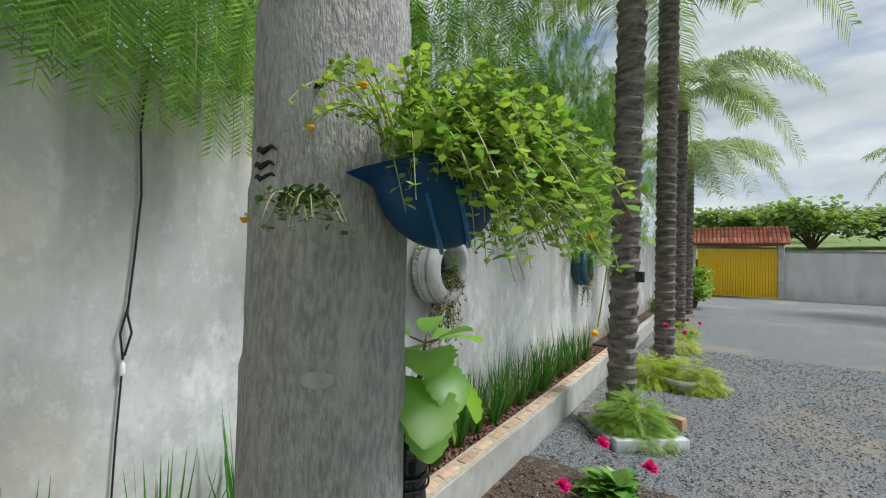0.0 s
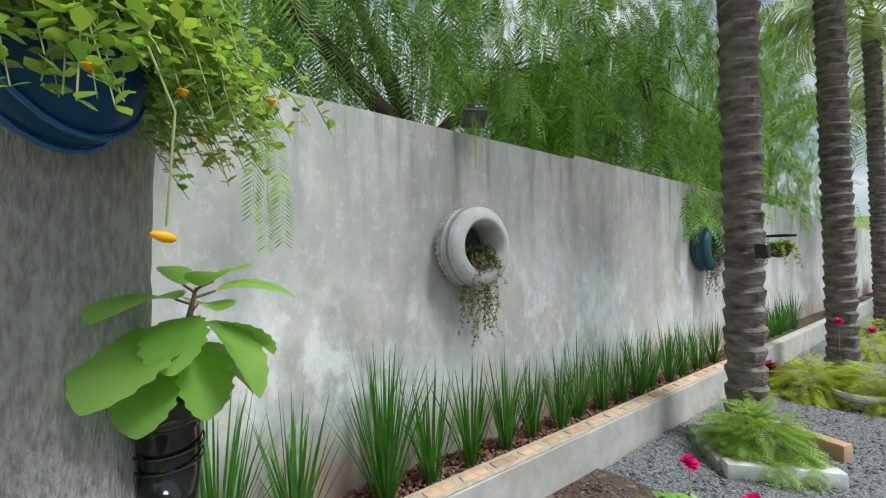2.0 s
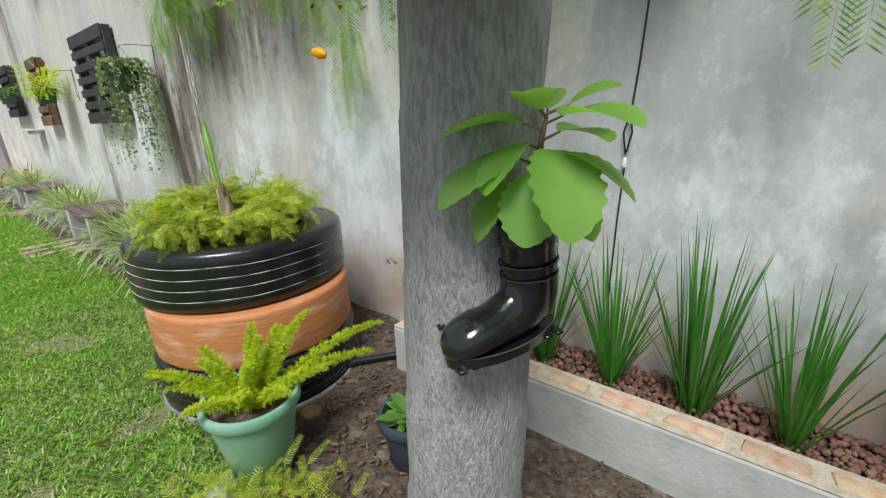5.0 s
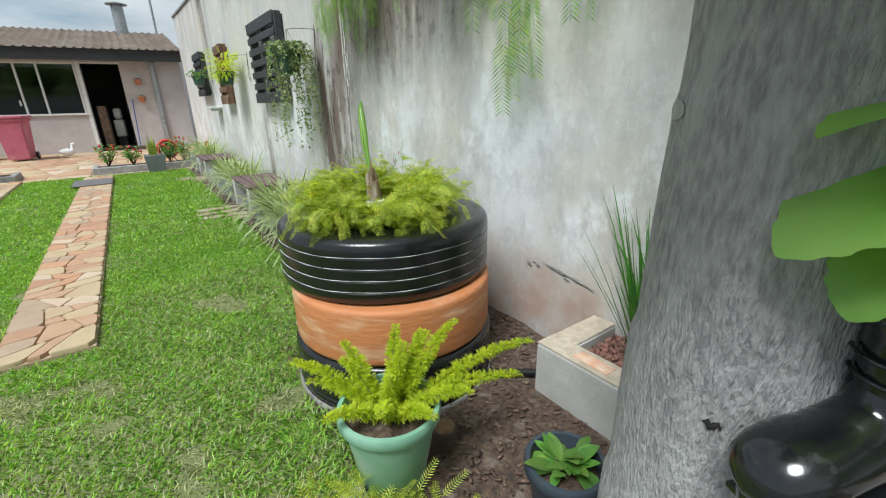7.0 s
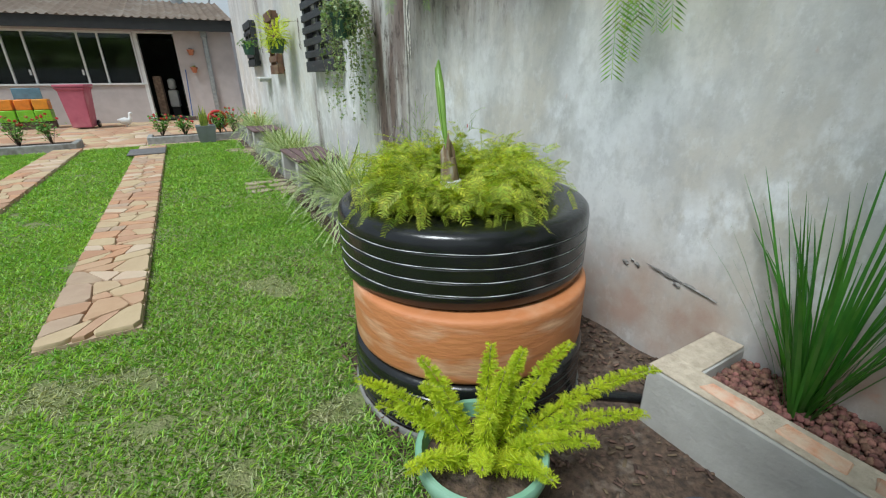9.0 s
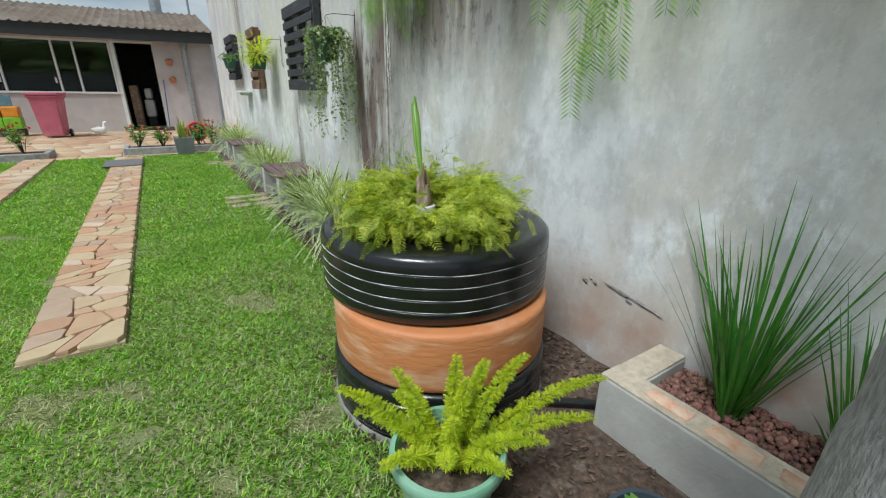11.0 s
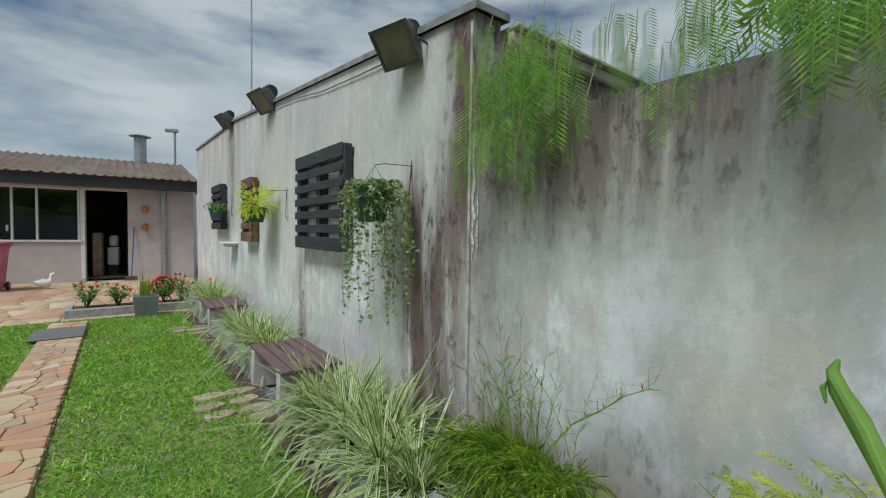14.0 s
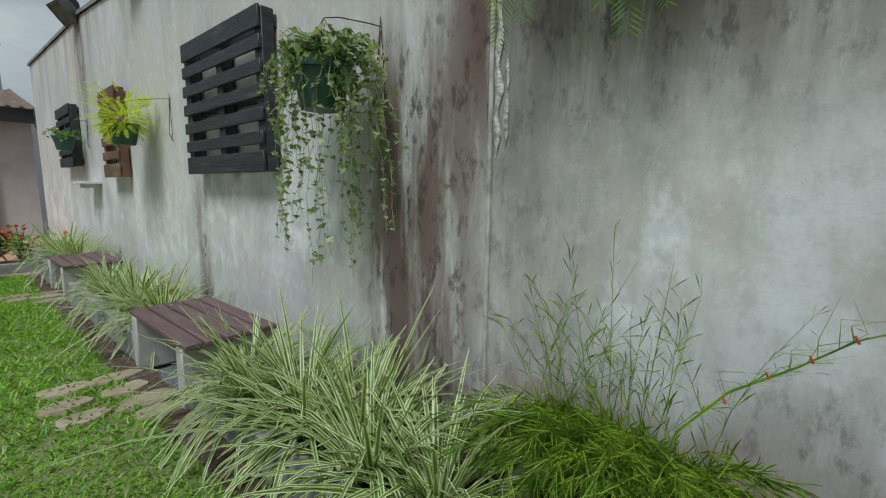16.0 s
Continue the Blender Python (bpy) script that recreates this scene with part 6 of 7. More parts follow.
part("rolled_edge", tube(bmesh.new(), [(0.742, -0.668, 0.93), (0.738, -0.705, 1.03), (0.724, -0.745, 1.12), (0.704, -0.785, 1.185), (0.698, -0.795, 1.165), (0.700, -0.79, 1.14)], [0.002, 0.006, 0.008, 0.006, 0.005, 0.002], 7), M_KAL, ban)


# ---- beds, benches and clumps along the tall wall ----
M_SLAT = mat("faded plum-brown timber", (0.17, 0.105, 0.105), (0.12, 0.075, 0.075), scale=6, rough=0.7, bump=0.3, bscale=30, stretch=(4, 0.6, 4))
M_SLAB = mat("pale concrete slab", (0.50, 0.47, 0.45), (0.40, 0.38, 0.36), scale=8, rough=0.9, bump=0.4, bscale=60)


def wall_bed(y0, y1, h, x=0.66, label="low planting bed edged with grey cement blocks"):
    b = empty("block_bed", label, "garden bed", "beds along the tall wall", kind="structure", at=(x, y0, 0))
    y = y0
    while y > y1 + 0.05:
        e = max(y1, y - 0.39)
        part("block", boxed(x - 0.09, x, e + 0.005, y - 0.005, -0.03, h + R.uniform(-0.008, 0.008), 0.01), M_CEMENT, b)
        y = e
    part("block", boxed(0.012, x - 0.095, y0 - 0.10, y0 - 0.002, -0.03, h, 0.01), M_CEMENT, b)
    part("fill", boxed(0.006, x - 0.09, y1, y0 - 0.1, -0.03, h - 0.05), M_SOIL, b)
    return b


def bench(y0, y1, z, label):
    """Slatted seat on two upright slabs."""
    b = empty("bench", label, "bench", "garden benches", at=(0.45, (y0 + y1) / 2, 0))
    for y in (y0 - 0.06, y1 + 0.06):
        part("leg", boxed(0.20, 0.68, y - 0.04, y + 0.04, -0.01, z - 0.03, 0.008), M_SLAB, b, "pale concrete slab leg")
    for k in range(5):
        x = 0.20 + 0.098 * k
        part("slat", boxed(x, x + 0.085, y1 - 0.03, y0 + 0.03, z - 0.03, z, 0.006), M_SLAT, b)
    return b


wall_bed(-2.12, -3.78, 0.17)
bench(-3.80, -4.68, 0.36, "low bench with plum-brown slats on concrete legs")
wall_bed(-4.74, -6.85, 0.20)
bench(-6.95, -7.80, 0.36, "second low slatted bench between the beds")
wall_bed(-7.86, -9.6, 0.26)
lr = random.Random(77)
for x, y, z, ln in ((0.44, -2.35, 0.13, 0.55), (0.48, -2.62, 0.13, 0.60), (0.34, -2.85, 0.13, 0.62), (0.50, -3.02, 0.13, 0.60), (0.34, -3.30, 0.13, 0.58), (0.50, -3.45, 0.13, 0.55), (0.42, -3.66, 0.13, 0.5),
                    (0.42, -4.95, 0.16, 0.5), (0.36, -5.25, 0.16, 0.52), (0.46, -5.5, 0.16, 0.5), (0.36, -5.85, 0.16, 0.5), (0.44, -6.25, 0.16, 0.45), (0.40, -6.6, 0.16, 0.45),
                    (0.38, -8.0, 0.22, 0.52), (0.44, -8.35, 0.22, 0.55), (0.36, -8.7, 0.22, 0.52), (0.44, -9.1, 0.22, 0.5)):
    strap_clump("variegated_grass", x, y, z, 120, ln * (1.28 if y > -4 else 1.3), 0.019, M_STRIPE, lr, "arching clump of cream-striped strap leaves", "variegated clumps along the wall", 1.05, 1.25, 0.06, low=0.32)

# black planter with wispy stems by the joint of the walls
trough = empty("planter_box", "black plastic trough planter against the wall", "planter", at=(0.15, -1.9, 0))
tb = boxed(0.03, 0.25, -2.10, -1.64, 0, 0.28, 0.012)
part("body", tb, M_RUBBER, trough)
part("rim", boxed(0.022, 0.258, -2.108, -1.632, 0.265, 0.285, 0.006), M_RUBBER, trough)
part("soil_fill", boxed(0.04, 0.24, -2.09, -1.65, 0.275, 0.289), M_SOIL, trough)
M_WISP = leaf_mat("wispy green leaf", (0.36, 0.50, 0.045), (0.17, 0.30, 0.035), 0.35, 0.5, 0.4)
wispy = empty("firecracker_plant", "wispy green firecracker plant in the black trough", "plant", at=(0.15, -1.85, 0.24))
ws, wr = bmesh.new(), random.Random(15)
pos, yaw, pitch, roll, size = [], [], [], [], []


def wisp(pts, r, gap, leaf, spread=0.7):
    """A rush-like stem with whorls of thread-fine branchlets along it."""
    for p in pts:
        p.x = max(p.x, 0.02)
    tube(ws, pts, [r * (1 - 0.7 * k / (len(pts) - 1)) for k in range(len(pts))], 4, False)
    for a, b in zip(pts, pts[1:]):
        d = (b - a).normalized()
        for k in range(max(1, int((b - a).length / gap))):
            p = a.lerp(b, wr.random())
            o = (d + Vector((wr.gauss(0, spread), wr.gauss(0, spread), wr.gauss(0, spread * 0.5)))).normalized()
            pos.append(tuple(p)); yaw.append(math.atan2(-o.x, o.y)); pitch.append(math.asin(o.z)); roll.append(wr.uniform(-1.5, 1.5)); size.append(leaf * wr.uniform(0.5, 1.2))


for k in range(200):
    a = wr.uniform(0, 6.283)
    d = Vector((abs(math.cos(a)) * 0.9 + 0.1, math.sin(a) * 1.2, 0))
    ln = wr.uniform(0.18, 0.48)
    p0 = Vector((wr.uniform(0.06, 0.22), wr.uniform(-2.16, -1.68), 0.28))
    wisp([p0 + d * ln * 0.75 * t ** 1.4 + Vector((0, 0, ln * (1.35 * t - 1.25 * t * t))) for t in (0, 0.2, 0.4, 0.6, 0.8, 1)], 0.0016, 0.009, 0.085)
for k in range(34):
    y0 = wr.uniform(-2.15, -1.66)
    p0 = Vector((wr.uniform(0.06, 0.2), y0, 0.28))
    ln, dy, dx = wr.uniform(0.3, 0.62), wr.gauss(0, 0.16), wr.uniform(-0.02, 0.16)
    wisp([p0 + Vector((dx * t * t, dy * t * t, ln * t)) for t in (0, 0.25, 0.5, 0.75, 1)], 0.0017, 0.02, 0.06, 0.45)
for y, z, y0 in ((-2.09, 0.98, -1.95), (-1.95, 1.02, -1.92), (-1.79, 0.95, -1.85), (-1.72, 0.88, -1.82), (-2.38, 0.74, -2.05), (-1.84, 0.86, -1.9)):
    p0, p1 = Vector((0.15, y0, 0.28)), Vector((0.14, y, z))
    wisp([p0.lerp(p1, t) + Vector((0, 0, 0.08 * t * (1 - t))) for t in (0, 0.25, 0.5, 0.75, 1)], 0.0019, 0.03, 0.07, 0.4)
# the long branch that leans along the wall
limb = [Vector((0.18, -1.80, 0.29)), Vector((0.17, -1.74, 0.50)), Vector((0.16, -1.64, 0.64)), Vector((0.15, -1.52, 0.735)), Vector((0.15, -1.43, 0.82)), Vector((0.15, -1.33, 0.88))]
wisp(limb, 0.0042, 0.03, 0.05, 0.5)
for k in range(16):
    t = wr.uniform(1.2, 4.9)
    i = int(t)
    p = limb[i].lerp(limb[i + 1], t - i)
    wisp([p, p + Vector((0.01, wr.uniform(-0.02, 0.07), wr.uniform(0.03, 0.09))), p + Vector((0.02, wr.uniform(0.02, 0.15), wr.uniform(0.06, 0.16)))], 0.0012, 0.05, 0.03)
part("stem_growth", ws, M_WISP, wispy)
part("leaves", scatter((
    [(-0.013, 0, 0), (0.013, 0, 0), (0.012, 0.7, -0.05), (0, 1, -0.14), (-0.012, 0.7, -0.05)], [(0, 1, 2, 3, 4)]), np.array(pos), yaw, pitch, roll, size, M_WISP, "leaves"), None, wispy)
M_CORAL = leaf_mat("coral red bloom", (0.60, 0.07, 0.05), (0.45, 0.06, 0.05), 0.2, 0.5, 0.3)
for t in (1.6, 2.3, 2.9, 3.6, 4.4):
    i = int(t)
    p = limb[i].lerp(limb[i + 1], t - i) + Vector((0.02, 0.03, 0.05))
    part("bloom", tube(bmesh.new(), [p, p + Vector((0.004, 0.008, -0.016))], [0.002, 0.003], 6), M_CORAL, wispy, "tiny coral-red tubular bloom")

# ---- pallets on the wall ----
M_BLACKWOOD = mat("black stained timber", (0.022, 0.024, 0.028), (0.040, 0.042, 0.048), scale=8, rough=0.55, bump=0.5, bscale=25, stretch=(1, 0.4, 3), third=(0.09, 0.085, 0.085), tscale=7, tspread=(0.6, 0.8))
M_BROWNWOOD = mat("weathered brown timber", (0.17, 0.085, 0.05), (0.10, 0.055, 0.035), scale=8, rough=0.75, bump=0.5, bscale=25, stretch=(1, 0.4, 3), third=(0.28, 0.21, 0.12), tscale=4, tspread=(0.5, 0.75))


def pallet(y0, y1, z0, z1, material, label, boards=7):
    p = empty("pallet", label, "pallet", "pallets on the wall", at=(0.06, (y0 + y1) / 2, z0))
    n = max(2, round((y1 - y0) / 0.55) + 1)
    for k in range(n):
        y = y0 + 0.045 + (y1 - y0 - 0.09) * k / (n - 1)
        part("stringer", boxed(0.022, 0.10, y - 0.045, y + 0.045, z0 + 0.005, z1 - 0.005, 0.004), material, p)
    pitch_ = (z1 - z0) / boards
    for k in range(boards):
        h = pitch_ * (0.92 if k in (0, boards - 1) else 0.58)
        z = z0 + pitch_ * k + (0 if k == 0 else pitch_ - h if k == boards - 1 else (pitch_ - h) / 2)
        part("board", boxed(0.104, 0.122, y0 + R.uniform(-0.006, 0.006), y1 + R.uniform(-0.006, 0.006), z, z + h, 0.004), material, p)
    for k in range(3):
        z = z0 + pitch_ * ((0, boards // 2, boards - 1)[k] + 0.5)
        part("back_board", boxed(0.002, 0.020, y0, y1, z - 0.035, z + 0.035, 0.003), material, p)
    return p


pallet(-5.17, -3.99, 1.225, 2.16, M_BLACKWOOD, "black stained timber pallet hung on the wall")
pallet(-7.72, -7.08, 1.225, 2.16, M_BROWNWOOD, "weathered brown half pallet hung on the wall", 6)
pallet(-10.35, -9.35, 1.40, 2.25, M_BLACKWOOD, "dark pallet hung far along the wall", 6)


# ---- hanging pots ----
M_POTGREEN = mat("dark green plastic", (0.025, 0.075, 0.050), (0.04, 0.10, 0.07), scale=6, rough=0.45, bump=0.1)
M_WIRE = mat("rusty wire", (0.06, 0.045, 0.04), (0.10, 0.06, 0.045), scale=40, rough=0.7, metal=0.5)


def hanging_pot(x, y, z, r, label, by):
    p = empty("hanging_pot", label, "hanging pot", "hanging pots on the wall", at=(x, y, z))
    part("body", lathe(bmesh.new(), [(0.001, 0.0), (r * 0.70, 0.0), (r * 0.74, 0.012), (r * 0.95, r * 1.25), (r * 1.06, r * 1.26), (r * 1.08, r * 1.55), (r * 1.0, r * 1.56), (r * 0.9, r * 1.2), (0.001, r * 1.2)], (x, y, z), 36), M_POTGREEN, p)
    w = bmesh.new()
    top = Vector((x - 0.02, y, z + r * 1.5 + 0.20))
    for a in (0.3, 2.4, 4.5):
        tube(w, [Vector((x + r * math.cos(a), y + r * math.sin(a), z + r * 1.5)), top], 0.0016, 5)
    part("hanger", w, M_WIRE, p, "thin wire hanger")
    br = bmesh.new()
    tube(br, [(0.0, y + by, z + r * 1.5 + 0.20), (0.06, y + by * 0.8, z + r * 1.5 + 0.205), (x * 0.7, y + by * 0.3, z + r * 1.5 + 0.21), top], 0.003, 6)
    for k in range(2):
        tube(br, [(0.012, y + by, z + r * 1.5 + 0.24), (0.02, y + by + 0.035 * (1 - 2 * k), z + 0.1), (0.012, y + by + 0.01, z + 0.02), (0.02, y + by - 0.04, z + 0.08), (0.012, y + by, z + r * 1.5 + 0.18)], 0.002, 5)
    part("bracket", br, M_WIRE, p, "bent wire wall bracket")
    return p


hanging_pot(0.25, -3.20, 1.47, 0.125, "dark green plastic pot hanging by wires", 0.12)
ivy(0.25, -3.20, 1.69, 95, 0.95, 0.34, random.Random(61), M_IVY, "pale variegated ivy trailing from the hanging pot")
ivy(0.25, -3.20, 1.70, 40, 0.2, 0.22, random.Random(62), M_IVYDARK, "darker ivy heaped on the hanging pot", 0.04)
hanging_pot(0.24, -6.30, 1.50, 0.12, "green plastic pot hanging in front of the brown pallet", 0.5)
frn = random.Random(19)
hf = empty("fern", "bright yellow-green feathery fern in the hanging pot", "plant", at=(0.24, -6.3, 1.7))
pos, yaw, pitch, roll, size = [], [], [], [], []
for k in range(420):
    a, e, q = frn.uniform(0, 6.283), frn.uniform(-0.5, 1.0), frn.uniform(0.04, 0.26)
    pos.append((max(0.15, 0.24 + q * math.cos(a) * 0.8), -6.3 + q * math.sin(a), 1.70 + q * e)); yaw.append(a - 1.57); pitch.append(e - 0.2); roll.append(frn.uniform(-0.5, 0.5)); size.append(frn.uniform(0.7, 1.2))
part("leaves", scatter(SPRIG, np.array(pos), yaw, pitch, roll, size, M_FOX, "leaves"), None, hf)
hanging_pot(0.22, -9.2, 1.60, 0.12, "green plastic pot hanging in front of the far pallet", 0.3)
trailing("flowering_plant", "small plant with red flowers in the far hanging pot", (0.22, -9.2, 1.78), 0.08, 26, 0.2, random.Random(8), M_BROADLEAF, 0.03, 0.7, 0.6)
shelf = empty("wall_shelf", "small white shelf on the wall", "shelf", at=(0.1, -8.6, 1.15))
part("board", boxed(0.004, 0.22, -8.95, -8.45, 1.15, 1.18, 0.004), M_WHITE, shelf)
for y in (-8.85, -8.55):
    part("bracket", boxed(0.004, 0.16, y - 0.01, y + 0.01, 1.10, 1.15, 0.003), M_WHITE, shelf)


# ---- floodlights ----
M_LAMPBODY = mat("weathered grey lamp housing", (0.13, 0.125, 0.11), (0.07, 0.065, 0.06), scale=10, rough=0.55, metal=0.3, bump=0.2, third=(0.17, 0.14, 0.10), tscale=5)
M_LAMPGLASS = mat("dusty lamp glass", (0.10, 0.095, 0.08), (0.16, 0.15, 0.12), scale=12, rough=0.2, bump=0.05, coat=0.4)


def floodlight(p, yaw_, tilt, size, label):
    f = empty("floodlight", label, "floodlight", "floodlights on the walls", at=p)
    m = Matrix.Translation(p) @ Matrix.Rotation(radians(yaw_), 4, "Z") @ Matrix.Rotation(radians(tilt), 4, "X") @ Matrix.Scale(size, 4)
    hb = bmesh.new()
    a = [hb.verts.new(m @ Vector(q)) for q in ((-0.5, 0, -0.4), (0.5, 0, -0.4), (0.5, 0, 0.4), (-0.5, 0, 0.4))]
    c = [hb.verts.new(m @ Vector(q)) for q in ((-0.34, -0.42, -0.26), (0.34, -0.42, -0.26), (0.34, -0.42, 0.26), (-0.34, -0.42, 0.26))]
    for i in range(4):
        hb.faces.new((a[i], a[(i + 1) % 4], c[(i + 1) % 4], c[i]))
    hb.faces.new(a)
    hb.faces.new(list(reversed(c)))
    bmesh.ops.bevel(hb, geom=hb.edges[:], offset=0.02 * size, segments=2, affect="EDGES")
    part("housing", hb, M_LAMPBODY, f)
    fr_ = bmesh.new()
    for b in ((-0.53, 0.53, 0.0, 0.06, -0.43, -0.36), (-0.53, 0.53, 0.0, 0.06, 0.36, 0.43), (-0.53, -0.46, 0.0, 0.06, -0.36, 0.36), (0.46, 0.53, 0.0, 0.06, -0.36, 0.36)):
        box(fr_, *b, m=m)
    part("frame", fr_, M_LAMPBODY, f)
    part("glass", boxed(-0.46, 0.46, 0.02, 0.035, -0.36, 0.36, 0, m), M_LAMPGLASS, f, "dusty front glass")
    part("gear_box", lathe(bmesh.new(), [(0.001, -0.28), (0.2, -0.28), (0.24, -0.2), (0.24, 0.2), (0.2, 0.28), (0.001, 0.28)], (0, 0, 0), 20, m @ Matrix.Translation((0, -0.48, 0.12)) @ Matrix.Rotation(radians(90), 4, "Y")), M_RUBBER, f, "black round gear box")
    br = bmesh.new()
    tube(br, [m @ Vector(q) for q in ((-0.56, -0.1, 0), (-0.56, -0.5, -0.35), (0.56, -0.5, -0.35), (0.56, -0.1, 0))], 0.03 * size, 6)
    part("bracket", br, M_LAMPBODY, f)
    return f


floodlight((0.16, -3.06, 2.62), -75, -38, 0.31, "square weathered floodlight fixed high on the tall wall")
floodlight((0.14, -6.45, 3.06), -80, -40, 0.36, "grey floodlight on the coping of the tall wall")
floodlight((0.14, -8.95, 3.30), -80, -40, 0.32, "small grey floodlight at the step of the wall")
floodlight((0.09, 2.68, 2.06), -120, -50, 0.13, "grey floodlight on top of the garden wall")
conduit = empty("conduit", "thin grey conduit down the joint of the walls", "conduit", at=(0.01, -2.47, 0.5))
part("pipe", tube(bmesh.new(), [(0.010, -2.47, 0.15), (0.012, -2.468, 1.0), (0.012, -2.472, 1.9), (0.012, -2.47, 2.6)], 0.009, 8), mat("limewashed pipe", (0.55, 0.53, 0.50), (0.30, 0.28, 0.25), scale=14, rough=0.9), conduit)
runs = bmesh.new()
for y_c, w_c, z_a, z_b, seed_ in ((-2.445, 0.024, 1.25, 1.98, 1), (-2.405, 0.014, 1.30, 1.62, 2), (-2.475, 0.010, 0.55, 1.30, 3)):
    prev = None
    for k in range(61):
        z = z_a + (z_b - z_a) * k / 60
        taper = min(1.0, 8 * k / 60, 6 * (60 - k) / 60)
        a = y_c - w_c * taper * (0.55 + 0.9 * noise.noise(Vector((z * 9, seed_, 0))))
        b = y_c + w_c * taper * (0.55 + 0.9 * noise.noise(Vector((z * 11, seed_, 5))))
        if b - a < 0.003:
            b = a + 0.003
        row = [runs.verts.new((0.0065, a, z)), runs.verts.new((0.012, (a + b) / 2, z)), runs.verts.new((0.0065, b, z))]
        if prev:
            for i in range(2):
                runs.faces.new((prev[i], prev[i + 1], row[i + 1], row[i]))
        prev = row
tagged(new("trim", finish(runs, mat("chalky pale plaster", (0.66, 0.62, 0.57), (0.34, 0.31, 0.28), scale=45, rough=0.95, bump=0.9, bscale=60, spread=(0.42, 0.62)), "trim")), "rough pale plaster left along the joint of the walls", "plaster", kind="structure")
wire_top = empty("cable", "thin black wire sagging under the coping", "cable", at=(0.02, -4.5, 2.8))
part("wire", tube(bmesh.new(), [(0.02, -3.1, 2.64), (0.02, -3.9, 2.70), (0.02, -4.7, 2.77), (0.02, -5.4, 2.88), (0.02, -6.4, 2.98)], 0.005, 5), M_RUBBER, wire_top)
mast = empty("antenna_mast", "thin grey mast behind the tall wall", "mast", at=(-1.55, -14.2, 0))
part("pole", tube(bmesh.new(), [(-1.55, -14.2, -0.05), (-1.55, -14.2, 11)], 0.022, 8), M_GALV, mast)
post = empty("lamp_post", "slim lamp post behind the house", "lamp post", at=(0.1, -17.5, 0))
part("pole", tube(bmesh.new(), [(0.1, -17.5, -0.05), (0.1, -17.5, 4.65)], 0.035, 8), M_GALV, post)
part("lamp_head", boxed(-0.06, 0.06, -0.10, 0.28, 4.62, 4.74, 0.02, Matrix.Translation((0.1, -17.5, 0)) @ Matrix.Rotation(radians(-100), 4, "Z") @ Matrix.Translation((0, 0, 0))), M_GALV, post)

# ---- stepping stones, mat ----
M_STEP = mat("pale sandstone", (0.36, 0.30, 0.20), (0.27, 0.22, 0.14), scale=12, rough=0.9, bump=0.5, bscale=40, third=(0.50, 0.45, 0.35), tscale=4, hue=0.15)
sr = random.Random(52)
for cx, cy, n, w in ((0.92, -4.15, 7, 0.36), (0.86, -7.2, 5, 0.34)):
    for k in range(n):
        x, y = cx + (k % 2 - 0.5) * 0.26 * w / 0.36 + sr.uniform(-0.03, 0.03), cy + (k // 2 - n / 4) * 0.2 + sr.uniform(-0.02, 0.02)
        poly = [(x + 0.135 * math.cos(a) * sr.uniform(0.85, 1.25), y + 0.085 * math.sin(a) * sr.uniform(0.8, 1.2)) for a in [i * 1.2566 + 0.4 for i in range(5)]]
        tagged(new("stepping_stone", finish(flagstone(poly, -0.01, 0.035, 0.0, sr), M_STEP, "stepping_stone")), "irregular buff stepping stone set in the lawn", "stepping stone", "stepping stones in the lawn")
M_MAT = mat("grey door mat", (0.17, 0.16, 0.16), (0.12, 0.115, 0.115), scale=40, rough=0.95, bump=0.6, bscale=90)
tagged(new("doormat", finish(boxed(1.98, 2.50, -8.12, -7.44, 0.044, 0.062, 0.006), M_MAT, "doormat")), "flat grey mat lying on the stone path", "mat")

# ---- patio, flower beds and things by the house ----
def kerb_bed(x0, x1, y0, y1, h, label):
    b = empty("flower_bed", label, "flower bed", "flower beds before the patio", kind="structure", at=(x0, y0, 0))
    part("kerb", boxed(x0, x1, y1 - 0.09, y1, -0.03, h, 0.012), M_CEMENT, b)
    part("kerb", boxed(x0, x0 + 0.09, y0, y1 - 0.09, -0.03, h, 0.012), M_CEMENT, b)
    part("kerb", boxed(x1 - 0.09, x1, y0, y1 - 0.09, -0.03, h, 0.012), M_CEMENT, b)
    part("fill", boxed(x0 + 0.09, x1 - 0.09, y0, y1 - 0.09, -0.03, h - 0.03), M_SOIL, b)
    return b


kerb_bed(0.55, 2.30, -9.75, -9.15, 0.13, "low flower bed with a weathered cement kerb")
kerb_bed(3.33, 5.2, -9.6, -8.95, 0.13, "second low flower bed with a cement kerb")


